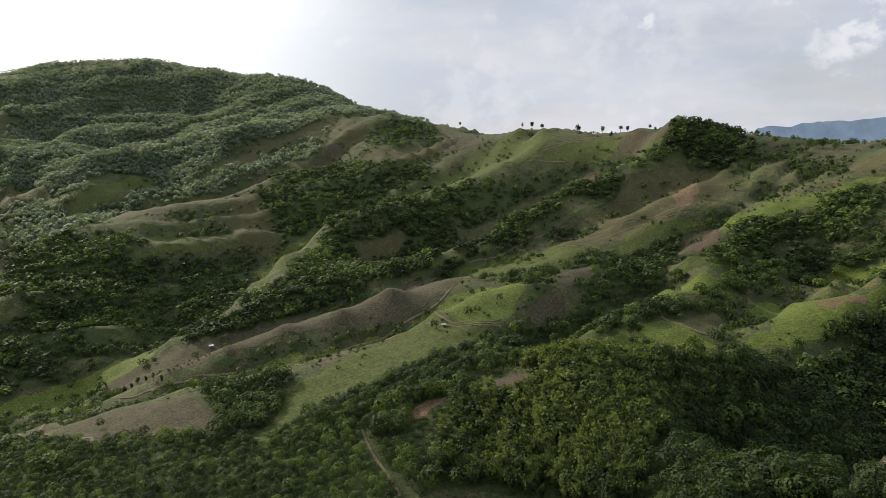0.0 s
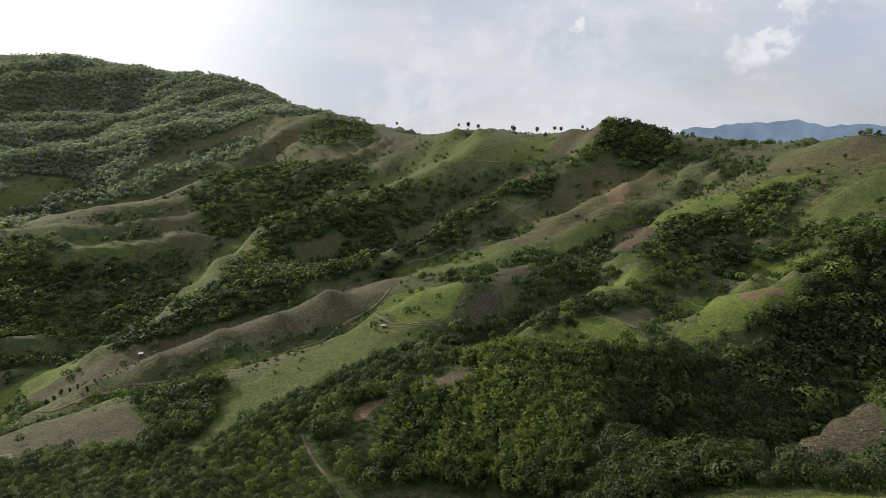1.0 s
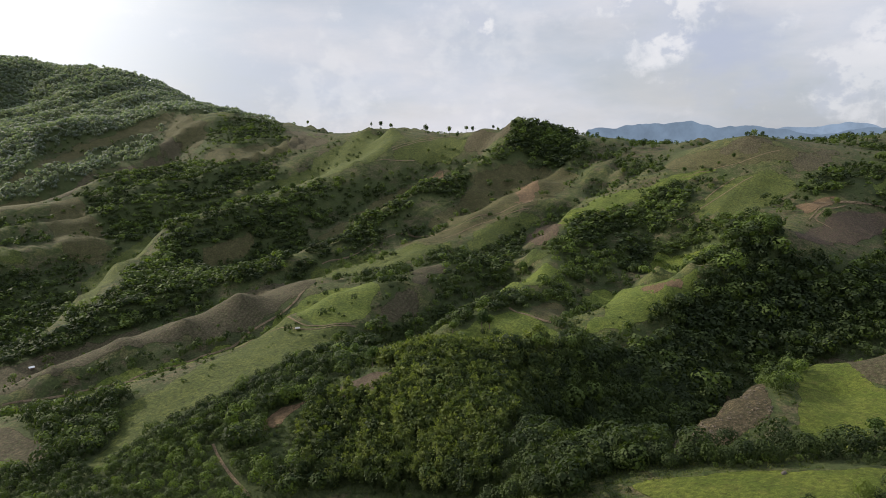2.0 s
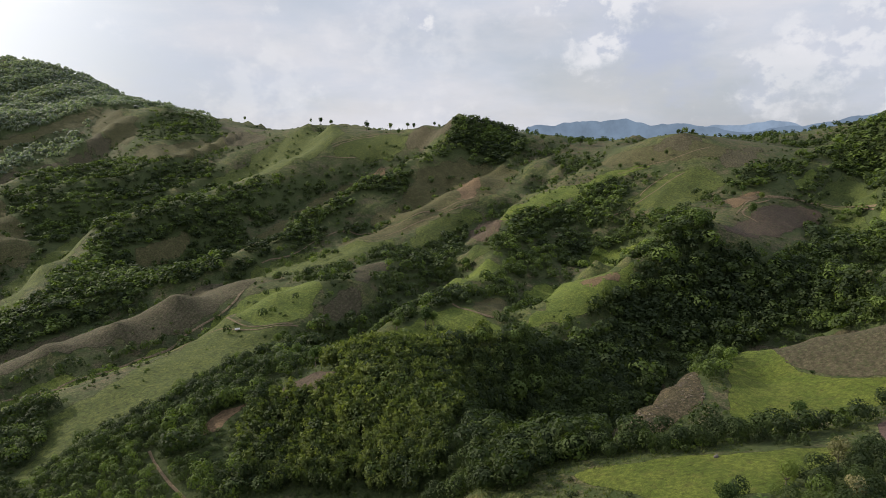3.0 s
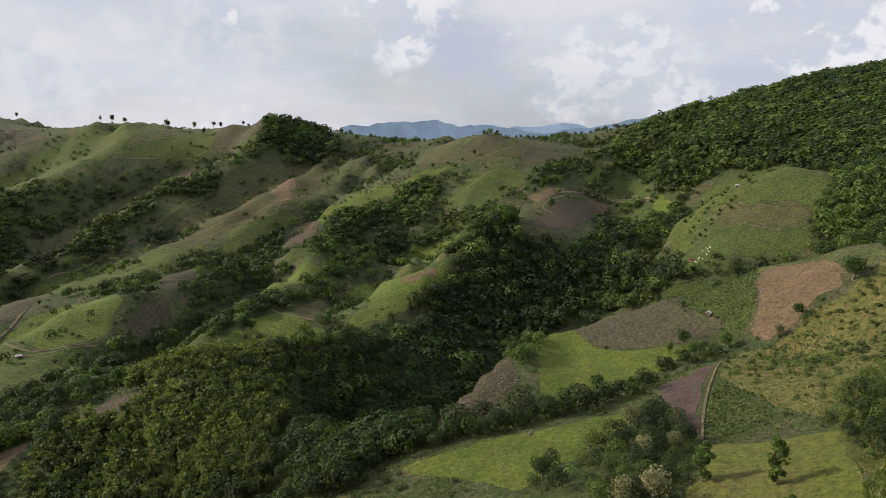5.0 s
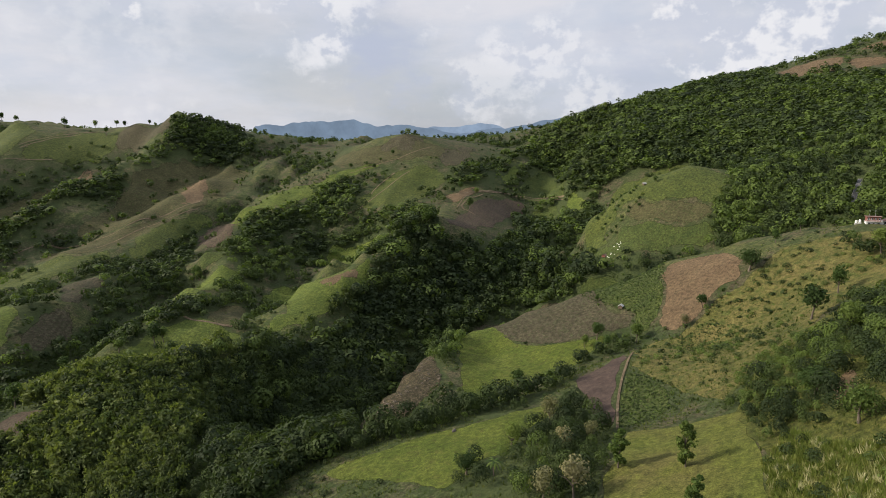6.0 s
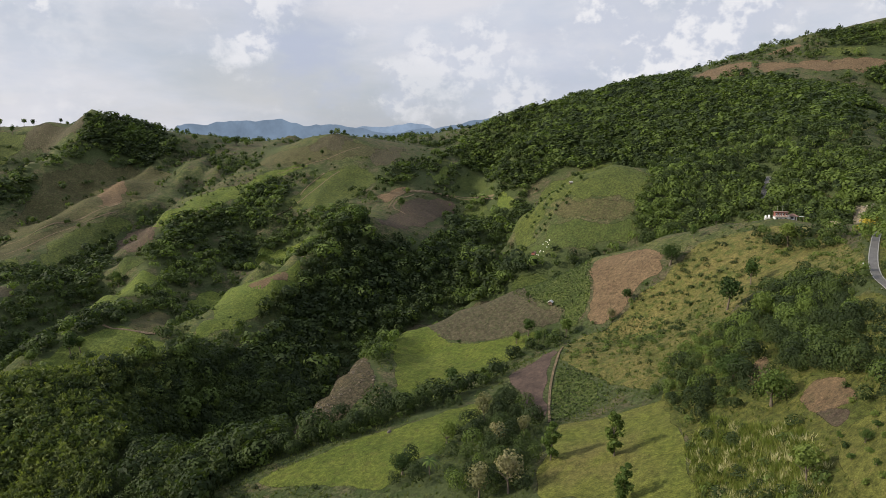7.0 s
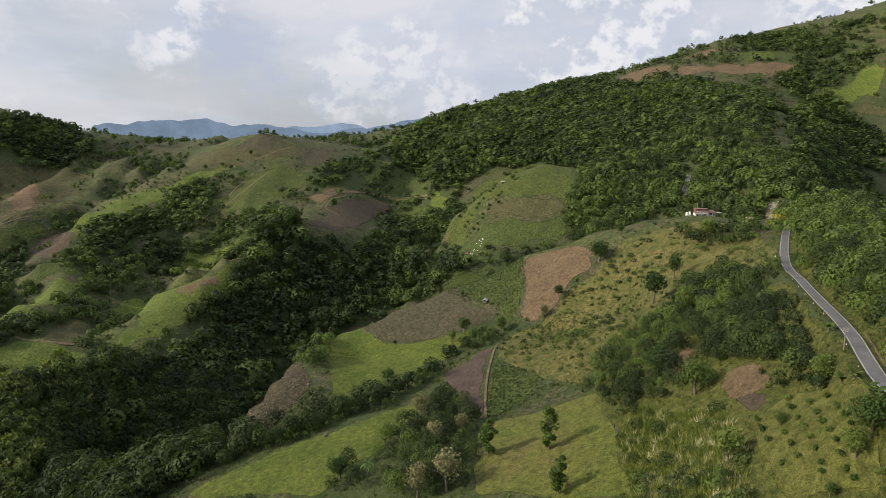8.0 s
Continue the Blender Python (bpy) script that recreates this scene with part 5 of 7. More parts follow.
_sum = np.zeros(len(GROUND_VERTS), bool)
for _order, (_kind, _name, _label, _outline) in enumerate(FIELDS):
    _edge = worn_outline(_outline)
    _box = np.array(_edge)
    _vx, _vy = GROUND_VERTS[:, 0], GROUND_VERTS[:, 1]
    _at = np.where((_vx > _box[:, 0].min()) & (_vx < _box[:, 0].max()) & (_vy > _box[:, 1].min()) & (_vy < _box[:, 1].max()))[0]
    _sum[:] = False
    _sum[_at[inside(_vx[_at], _vy[_at], _edge)]] = True
    _cells = np.where(_sum[GROUND_FACES].sum(1) >= 2)[0]
    if len(_cells) < 4:
        continue
    _used, _faces = np.unique(GROUND_FACES[_cells], return_inverse=True)
    _verts = GROUND_VERTS[_used].copy()
    _out = ~_sum[_used]
    _verts[_out, 0], _verts[_out, 1] = snapped(_verts[_out, 0], _verts[_out, 1], _edge)
    _verts[_out, 2] = land_at(_verts[_out, 0], _verts[_out, 1])
    _bx, _by = snapped(_verts[:, 0], _verts[:, 1], _edge)
    _gap = np.hypot(_verts[:, 0] - _bx, _verts[:, 1] - _by)
    _wide = np.hypot(_verts[:, 0], _verts[:, 1]) * 0.0042 + 0.7
    _verts[:, 2] += 0.015 + 0.0006 * _order + 0.0002 * np.hypot(_verts[:, 0], _verts[:, 1])
    _ob = tagged(sheet("field_" + _name, _verts, _faces.reshape(-1, 4), COVER[_kind]), _label, "field", kind="structure")
    _rim = _ob.data.attributes.new("rim", "FLOAT", "POINT")
    _rim.data.foreach_set("value", np.clip(_gap / _wide, 0, 1).astype(np.float32))


def ribbon(name, line, width, material, lift=0.3, step=2.0, z=None):
    """A strip laid over the land along a line of places in the plan, smoothed."""
    line = np.array(line, float)
    for _ in range(3):
        cut = np.repeat(line, 2, axis=0)[1:-1]
        line = np.r_[line[:1], (cut[0::2] * 0.75 + cut[1::2] * 0.25).repeat(2, 0)[0:0], np.stack([cut[0::2] * 0.75 + cut[1::2] * 0.25, cut[0::2] * 0.25 + cut[1::2] * 0.75], 1).reshape(-1, line.shape[1]), line[-1:]]
    run = np.r_[0, np.cumsum(np.linalg.norm(np.diff(line[:, :2], axis=0), axis=1))]
    at = np.linspace(0, run[-1], max(4, int(run[-1] / step)))
    places = np.stack([np.interp(at, run, line[:, k]) for k in range(line.shape[1])], 1)
    way = np.gradient(places[:, :2], axis=0)
    way /= np.linalg.norm(way, axis=1)[:, None]
    side = np.stack([-way[:, 1], way[:, 0]], 1)
    wide = width * (1 + (0.0 if z else 0.25) * fractal(at, at * 0.3, 9, 2, 5))
    rows = []
    for k in (-0.5, -0.17, 0.17, 0.5):
        xy = places[:, :2] + side * (k * wide)[:, None]
        rows.append(np.c_[xy, (places[:, 2] if z else land_at(xy[:, 0], xy[:, 1])) + lift])
    verts = np.concatenate(rows)
    n, q = len(at), []
    for r in range(3):
        i = np.arange(n - 1) + r * n
        q.append(np.stack([i, i + 1, i + n + 1, i + n], 1)[:, ::-1])
    return sheet(name, verts, np.concatenate(q), material), places, side
for _wide, _line in TRACKS:
    _ob, _, _ = ribbon("dirt_track", _line, _wide, M_TRACK, 0.32, 3.0)
    tagged(_ob, "pale earth track worn along a hillside", "track", kind="structure")


def carriageway(course, width):
    """Grey asphalt with white edge lines."""
    way = np.gradient(course[:, :2], axis=0)
    way /= np.linalg.norm(way, axis=1)[:, None]
    side = np.stack([-way[:, 1], way[:, 0]], 1)

    def strip(name, left, right, lift, material, rows=None):
        a = np.c_[course[:, :2] + side * left, course[:, 2] + lift]
        b = np.c_[course[:, :2] + side * right, course[:, 2] + lift]
        n = len(course)
        i = np.arange(n - 1) if rows is None else rows
        return sheet(name, np.r_[a, b], np.stack([i, i + n, i + n + 1, i + 1], 1), material)

    road = tagged(strip("road", width / 2, -width / 2, 0.16, M_ASPHALT), "grey asphalt hill road with white edge lines", "road", kind="structure")
    for k in (-1, 1):
        line = strip("edge_line", k * (width / 2 - 0.08) + 0.035, k * (width / 2 - 0.08) - 0.035, 0.175, M_LINE)
        line.parent = road
    for k in (-1, 1):
        verge = strip("verge", k * (width / 2 + 0.045) + 0.03, k * (width / 2 + 0.045) - 0.03, 0.18, M_CONCRETE)
        tagged(verge, "low concrete road edging", "kerb", kind="structure")
    return side


ROAD_SIDE = carriageway(ROAD_COURSE, 2.3)
carriageway(UPPER_COURSE, 2.8)


# ---- the ranges on the horizon, blue haze put into their colour ----
def far_range(name, label, distance, depth, colour, turns, heights):
    """A long range of mountains, glowing in its haze colour: slopes on both sides of a crest whose height changes along
    it.
    """
    m = bpy.data.materials.new(name)
    m.use_nodes = True
    nodes, links = m.node_tree.nodes, m.node_tree.links
    nodes.clear()
    # the slopes emit: colour stands in for the air's blue haze
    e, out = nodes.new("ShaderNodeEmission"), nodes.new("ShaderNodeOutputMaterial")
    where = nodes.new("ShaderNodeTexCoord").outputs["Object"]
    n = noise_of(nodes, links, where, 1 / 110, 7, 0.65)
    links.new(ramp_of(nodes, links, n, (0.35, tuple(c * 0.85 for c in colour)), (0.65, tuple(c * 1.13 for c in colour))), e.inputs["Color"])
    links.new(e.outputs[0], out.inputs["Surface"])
    az = np.arange(turns[0], turns[-1], -0.12)
    crest = np.interp(-az, -np.array(turns), heights) + 6 * fractal(az * 10, az * 0, 14, 5, 3)
    rows = []
    for k, share in ((-1.0, 0.0), (-0.45, 0.55), (0.0, 1.0), (1.0, 0.0)):
        far = distance + depth * k + 16 * fractal(az * 9, az * 0 + k * 40, 8, 3, 17)
        rows.append(np.stack([-np.sin(np.radians(az)) * far, np.cos(np.radians(az)) * far, -60 + (crest + 60) * share + 0 * az], 1))
    n = len(az)
    q = [np.stack([np.arange(n - 1) + r * n, np.arange(1, n) + r * n, np.arange(1, n) + (r + 1) * n, np.arange(n - 1) + (r + 1) * n], 1) for r in range(3)]
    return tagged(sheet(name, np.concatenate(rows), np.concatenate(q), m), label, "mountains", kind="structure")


far_range("distant_range", "mountain range on the horizon with blue haze painted in", 2656, 180, (0.190, 0.255, 0.345),
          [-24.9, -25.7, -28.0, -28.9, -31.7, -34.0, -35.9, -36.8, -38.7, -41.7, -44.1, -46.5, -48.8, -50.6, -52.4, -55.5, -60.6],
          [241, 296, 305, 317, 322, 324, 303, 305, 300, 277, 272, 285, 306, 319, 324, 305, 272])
far_range("farthest_range", "farthest mountain range with pale blue haze painted in", 2920, 80, (0.27, 0.35, 0.47),
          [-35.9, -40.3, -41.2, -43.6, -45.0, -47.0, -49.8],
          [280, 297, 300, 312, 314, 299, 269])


# ---- woods, thickets and scrub ----
def leaf_sprays(rng, centres, outward, size, long=1.0, loose=0.6):
    """Small leaf sprays: an uneven three-cornered patch at each centre, turned roughly outward."""
    n = len(centres)
    normal = outward + loose * rng.normal(size=(n, 3))
    normal /= np.linalg.norm(normal, axis=1)[:, None] + 1e-9
    a = np.cross(normal, rng.normal(size=(n, 3)))
    a /= np.linalg.norm(a, axis=1)[:, None] + 1e-9
    b = np.cross(normal, a)
    s = size * rng.uniform(0.6, 1.35, (n, 1))
    u, v = a * s * long, b * s
    corner = [u * rng.uniform(0.9, 1.3, (n, 1)), v * rng.uniform(0.8, 1.2, (n, 1)) - u * rng.uniform(0.3, 0.8, (n, 1)), -v * rng.uniform(0.8, 1.2, (n, 1)) - u * rng.uniform(0.3, 0.8, (n, 1))]
    return np.stack([centres + c for c in corner], 1).reshape(-1, 3)


def round_crown(seed, count, size, lobes=7, low=0.22, wide=0.42):
    """A crown for a tree one unit high: lobes of leaf sprays with gaps between them."""
    rng = np.random.default_rng(seed)
    hearts = rng.normal(size=(lobes, 3))
    hearts /= np.linalg.norm(hearts, axis=1)[:, None]
    hearts *= rng.uniform(0.2, 0.68, (lobes, 1)) * (wide * 0.85, wide * 0.85, (1 - low) * 0.42)
    hearts[:, 2] += (1 + low) / 2
    girth = rng.uniform(0.15, 0.25, lobes) * wide / 0.42
    which = rng.integers(0, lobes, count)
    way = rng.normal(size=(count, 3))
    way[:, 2] += 0.35
    way /= np.linalg.norm(way, axis=1)[:, None]
    centres = hearts[which] + way * (girth[which] * rng.uniform(0.7, 1.1, count))[:, None]
    return leaf_sprays(rng, centres, way, size, 1.0, 0.48)


def domed_crown(seed, count, lobes=6, low=0.16, wide=0.42):
    """A full crown for a tree one unit high: leaf sprays laid like shingles over a lumpy dome."""
    rng = np.random.default_rng(seed)
    k = np.arange(count) + 0.5
    up = 1 - 1.45 * k / count
    turn = k * 2.39996 + rng.normal(size=count) * 0.25
    flat = np.sqrt(np.clip(1 - up * up, 0, 1))
    way = np.stack([np.cos(turn) * flat, np.sin(turn) * flat, up], 1)
    bumps = rng.normal(size=(lobes, 3)) + (0, 0, 0.3)
    bumps /= np.linalg.norm(bumps, axis=1)[:, None]
    swell = np.max(np.clip((way @ bumps.T - 0.45) / 0.55, 0, 1), axis=1)
    reach = 0.70 + 0.40 * swell ** 0.6 + rng.uniform(-0.22, 0.06, count)
    tall = (1 - low) / 2
    centres = way * reach[:, None] * (wide, wide, tall) + (0, 0, low + tall)
    grow = 1.12 * math.sqrt(4 * math.pi * 0.72 / count) * (wide + tall) / 2 * 0.82
    outward = way / (wide, wide, tall)
    outward /= np.linalg.norm(outward, axis=1)[:, None]
    return leaf_sprays(rng, centres, outward, grow * 0.62, 1.0, 0.27)


def column_crown(seed, count, size, low=0.12, wide=0.16):
    """A narrow crown for a tree one unit high: tufts of leaves all the way up the stem, thinner towards the tip."""
    rng = np.random.default_rng(seed)
    lobes = 17
    up = np.linspace(low + 0.04, 0.94, lobes) + rng.normal(size=lobes) * 0.015
    full = np.sin(math.pi * np.clip(up, 0.1, 0.93)) ** 0.45
    reach = wide * full * rng.uniform(0.35, 0.75, lobes)
    turn = rng.uniform(0, 6.283, lobes)
    hearts = np.stack([np.cos(turn) * reach, np.sin(turn) * reach, up], 1)
    girth = wide * rng.uniform(0.38, 0.62, lobes) * full
    which = rng.integers(0, lobes, count)
    way = rng.normal(size=(count, 3))
    way /= np.linalg.norm(way, axis=1)[:, None]
    centres = hearts[which] + way * (girth[which] * rng.uniform(0.6, 1.1, count))[:, None] * (1, 1, 0.8)
    return leaf_sprays(rng, centres, way, size, 1.0, 0.5)


def plume_crown(seed, count, size, culms=9):
    """A bamboo clump one unit high: culms that lean out and droop at their tips, hung with narrow leaf sprays."""
    rng = np.random.default_rng(seed)
    turn, lean, tall = rng.uniform(0, 6.283, culms), rng.uniform(0.05, 0.30, culms), rng.uniform(0.7, 1.05, culms)
    which, s = rng.integers(0, culms, count), rng.uniform(0.18, 1.0, count) ** 0.8
    out = lean[which] * s ** 2
    centres = np.stack([np.cos(turn[which]) * out, np.sin(turn[which]) * out, tall[which] * (s - 0.22 * s ** 4)], 1)
    centres += rng.normal(size=(count, 3)) * 0.05
    way = np.stack([np.cos(turn[which]), np.sin(turn[which]), 0.5 + 0 * s], 1)
    return leaf_sprays(rng, centres, way, size, 2.2, 0.6)


def cane_tuft(seed, count, blade=1.0):
    """A tuft of tall cane grass one unit high: upright blades that arch over."""
    rng = np.random.default_rng(seed)
    turn, lean = rng.uniform(0, 6.283, count), rng.uniform(0.15, 0.7, count)
    foot = rng.normal(size=(count, 3)) * (0.16, 0.16, 0)
    tip = foot + np.stack([np.cos(turn) * lean, np.sin(turn) * lean, rng.uniform(0.6, 1.0, count)], 1)
    side = np.stack([-np.sin(turn), np.cos(turn), 0 * turn], 1) * rng.uniform(0.02, 0.05, (count, 1)) * blade
    mid_ = foot * 0.4 + tip * 0.6 + (0, 0, 0.08)
    return np.stack([foot * 0.8 + mid_ * 0.2 - side, foot * 0.8 + mid_ * 0.2 + side, tip], 1).reshape(-1, 3)


def kinds(make, *sizes, number=6):
    return [make(seed * 7 + 1, *sizes) for seed in range(number)]


CROWNS = {
    "l00": kinds(domed_crown, 340, 13, 0.08), "l0": kinds(domed_crown, 200, 9, 0.04), "l1": kinds(domed_crown, 150, 8, 0.1), "l1b": kinds(domed_crown, 110, 8), "l2": kinds(domed_crown, 50, 7),
    "l3": kinds(domed_crown, 19, 5), "l4": kinds(domed_crown, 12, 4),
    "b0": kinds(plume_crown, 420, 0.026, 14), "b1": kinds(plume_crown, 170, 0.040, 12), "s": kinds(domed_crown, 12, 3, -0.1, 0.6), "s1": kinds(domed_crown, 110, 7, -0.1, 0.6),
    "g": kinds(cane_tuft, 7, 2.4), "c": kinds(cane_tuft, 20, 1.5),
}


def planted(name, plants, material, label, category):
    """One mesh of many plants: (crown kind, x, y, height, width over height, tint)."""
    parts_, tints = [], []
    rng = np.random.default_rng(len(plants))
    groups = {}
    for kind, x, y, h, w, tint in plants:
        groups.setdefault((kind, int(rng.integers(0, 6))), []).append((x, y, h, w, tint))
    for (kind, k), rows in groups.items():
        rows, shape = np.array(rows), CROWNS[kind][k]
        turn = rng.uniform(0, 6.283, len(rows))
        c, s = np.cos(turn)[:, None], np.sin(turn)[:, None]
        flat, tall = (rows[:, 2] * rows[:, 3])[:, None], rows[:, 2][:, None]
        x = (shape[None, :, 0] * c - shape[None, :, 1] * s) * flat + rows[:, 0][:, None]
        y = (shape[None, :, 0] * s + shape[None, :, 1] * c) * flat + rows[:, 1][:, None]
        z = shape[None, :, 2] * tall + (land_at(rows[:, 0], rows[:, 1]) - 0.15)[:, None]
        parts_.append(np.stack([x, y, z], -1).reshape(-1, 3))
        tints.append(np.repeat(rows[:, 4], len(shape)))
    verts = np.concatenate(parts_)
    ob = sheet(name, verts, np.arange(len(verts)).reshape(-1, 3), material, np.concatenate(tints))
    return tagged(ob, label, category, kind="stuff")


def jittered(x0, x1, y0, y1, step, rng):
    x, y = np.meshgrid(np.arange(x0, x1, step), np.arange(y0, y1, step))
    return (x + rng.uniform(-0.48, 0.48, x.shape) * step).ravel(), (y + rng.uniform(-0.48, 0.48, x.shape) * step).ravel()


def free_of(x, y, gap=0.0, tall=False):
    """Places outside the fields, the road, the tracks and the yards."""
    ok = np.ones(len(x), bool)
    for kind, _, _, outline in FIELDS:
        if kind not in ("rough", "wild"):
            ok &= ~inside(x, y, outline)
    for line, wide in WAYS + ([(LOW_EDGE, 3.2)] if tall else []):
        line = np.array(line, float)[:, :2]
        for a, b in zip(line, line[1:]):
            t = np.clip(((x - a[0]) * (b[0] - a[0]) + (y - a[1]) * (b[1] - a[1])) / max(1e-6, ((b - a) ** 2).sum()), 0, 1)
            ok &= np.hypot(x - a[0] - t * (b[0] - a[0]), y - a[1] - t * (b[1] - a[1])) > wide + gap
    for cx, cy, r in YARDS:
        ok &= np.hypot(x - cx, y - cy) > r
    return ok


rng = np.random.default_rng(5)
CLUMPS = [o for k, _, o in WOODS if k == "bamboo"]
CLEARINGS = [o for _, n, _, o in FIELDS if n in ("thicket_soil", "thicket_tan")]          # only low bushes just below these
forest, far_forest, bamboo, cane, scrub, tall_wood = [], [], [], [], [], []
for _kind, _density, _outline in WOODS:
    _box = np.array(_outline)
    _base = {"cane": 0.75, "scrub": 3.0, "far": 7.0, "low": 3.3, "bush": 2.6, "grove": 2.8, "tall": 3.3}.get(_kind, 4.0)
    _x, _y = jittered(_box[:, 0].min(), _box[:, 0].max(), _box[:, 1].min(), _box[:, 1].max(), _base, rng)
    _px, _py = wavered(_x, _y, 0.028)
    _ok = inside(_px, _py, _outline)
    _x, _y = _x[_ok], _y[_ok]
    _far = np.hypot(_x, _y)
    _want = {"cane": 0.75 + 0 * _far, "scrub": np.maximum(3.0, _far * 0.009), "far": np.maximum(7.0, _far * 0.0044), "low": 3.3 + 0 * _far, "bush": 2.6 + 0 * _far, "grove": 2.8 + 0 * _far, "tall": np.maximum(3.3, _far * 0.0098)}.get(_kind, np.where(_far < 540, np.maximum(4.0, _far * 0.0100), np.maximum(4.4, _far * 0.0064)))
    _keep = rng.uniform(0, 1, len(_x)) < _density * (_base / _want) ** 2 * np.clip(1.1 + 0.45 * fractal(_x, _y, 30, 2, 13), 0.3, 1.3)
    _x, _y, _far = _x[_keep], _y[_keep], _far[_keep]
    _ok = free_of(_x, _y, 0.4 if _kind in ("fresh", "bush", "grove") else 1.0 if _kind != "far" else 0.0, _kind in ("near", "mid", "fresh", "tall"))
    if _kind in ("mid", "tall", "low"):
        for _clump in CLUMPS:
            _ok &= ~inside(_x, _y, _clump) | (rng.uniform(0, 1, len(_x)) < 0.22)
    for x, y, d in zip(_x[_ok], _y[_ok], _far[_ok]):
        tint = float(np.clip(rng.normal(0.40, 0.36), 0, 1))
        # tall ravine woods get a darker tint that holds the ravine's shade
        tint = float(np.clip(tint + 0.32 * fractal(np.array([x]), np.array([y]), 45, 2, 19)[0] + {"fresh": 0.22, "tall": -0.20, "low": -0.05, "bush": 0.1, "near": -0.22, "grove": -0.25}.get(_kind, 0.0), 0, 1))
        # the nearest woods are halved in tint, shade painted into their leaves
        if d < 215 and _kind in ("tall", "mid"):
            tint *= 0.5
        if d < 420 and _kind in ("mid", "tall", "low") and any(inside(np.array([x]), np.array([y + down]), gap)[0] for gap in CLEARINGS for down in (5, 10, 15, 20, 26)):
            scrub.append(("s1", x, y, rng.uniform(0.9, 2.0), rng.uniform(1.2, 1.8), tint))
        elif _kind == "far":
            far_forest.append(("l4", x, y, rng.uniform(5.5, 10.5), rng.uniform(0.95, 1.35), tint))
        elif _kind == "bamboo":
            bamboo.append(("b0" if d < 230 else "b1", x, y, rng.uniform(8, 12), rng.uniform(0.8, 1.1), tint))
            if rng.uniform() < 0.25:
                forest.append(("l1", x + 2, y + 2, rng.uniform(5, 9), rng.uniform(0.9, 1.2), tint * 0.7))
        elif _kind == "cane":
            cane.append(("c", x, y, rng.uniform(1.0, 1.9), rng.uniform(0.9, 1.3), min(1.0, tint * 1.15)))
            if rng.uniform() < 0.06:
                scrub.append(("s1", x, y, rng.uniform(0.9, 2.4), rng.uniform(0.9, 1.4), min(1.0, tint + 0.2)))
        elif _kind == "scrub":
            scrub.append(("s1" if d < 330 else "s", x, y, 0.4 + 1.9 * rng.uniform() ** 2, rng.uniform(0.9, 1.6), tint))
        else:
            level = "l0" if _kind == "tall" and d < 340 else "l1" if _kind in ("bush", "grove") and d < 340 else "l00" if d < 205 else "l1" if d < 285 else "l1b" if d < 340 else "l2" if d < 540 else "l3"
            high = {"tall": (5, 10), "near": (3.0, 6.5), "low": (2.6, 5.2), "bush": (1.4, 3.4), "grove": (2.2, 4.0)}.get(_kind, (3.8, 7.8) if d < 540 else (3.8, 7.2))
            if _kind == "tall" and rng.uniform() < 0.25 and d < 420:
                bamboo.append(("b1", x, y, rng.uniform(8, 12), rng.uniform(0.8, 1.1), tint * 0.5))
                continue
            rise = rng.uniform(*high) * (1.4 if rng.uniform() < 0.09 and _kind in ("mid", "tall") else 1.0)
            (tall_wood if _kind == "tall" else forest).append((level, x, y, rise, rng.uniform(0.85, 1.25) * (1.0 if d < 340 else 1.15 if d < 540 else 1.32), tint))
# bushes scattered over the open slopes, and small trees along the hollows
_x, _y = jittered(-900, 1050, 60, 1450, 4.8, rng)
_far = np.hypot(_x, _y)
_hollow = -crestness(_x, _y)
_thick = np.clip(0.40 + 0.7 * fractal(_x, _y, 60, 4, 91) + 1.1 * _hollow, 0.02, 1.2) * (4.8 / np.maximum(6.0, _far * 0.0098)) ** 2 * 1.35
_ok = (_far > 110) & (_far < 1450) & (rng.uniform(0, 1, len(_x)) < _thick * 1.15)
_x, _y, _far, _hollow = _x[_ok], _y[_ok], _far[_ok], _hollow[_ok]
_ok = free_of(_x, _y, 0.5) | ((_far > 330) & (rng.uniform(0, 1, len(_x)) < 0.16))
for x, y, d, low in zip(_x[_ok], _y[_ok], _far[_ok], _hollow[_ok]):
    tint = float(np.clip(rng.normal(0.4, 0.2), 0, 1))
    if d > 300 and (low > 0.04 and rng.uniform() < 0.75 or rng.uniform() < 0.1):
        forest.append(("l2" if d < 600 else "l3", x, y, rng.uniform(3.5, 8), rng.uniform(0.9, 1.3), tint))
    else:
        scrub.append(("s1" if d < 230 else "s", x, y, rng.uniform(0.5, 1.5) * (1 + d / 1100), rng.uniform(0.9, 1.6), tint))

# the wooded crest of the eastern hill
for _name, _points in LAND:
    if _name in ("east_hill_crest", "mountain_crest"):
        for a, b in zip(_points[1:], _points[2:]):
            _n_trees = int(math.dist(a[:2], b[:2]) * 1.5)
            s, k = rng.uniform(size=_n_trees), rng.uniform(0.89, 0.996, _n_trees)
            _x, _y = (a[0] + (b[0] - a[0]) * s) * k, (a[1] + (b[1] - a[1]) * s) * k
            for x, y, open_ in zip(_x, _y, free_of(_x, _y)):
                if open_:
                    _tint = float(np.clip(rng.normal(0.4, 0.22), 0, 1))
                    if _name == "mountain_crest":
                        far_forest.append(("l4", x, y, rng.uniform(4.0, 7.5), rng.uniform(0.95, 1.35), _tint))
                    else:
                        forest.append(("l3", x, y, rng.uniform(3.5, 8.5), rng.uniform(0.85, 1.25), _tint))

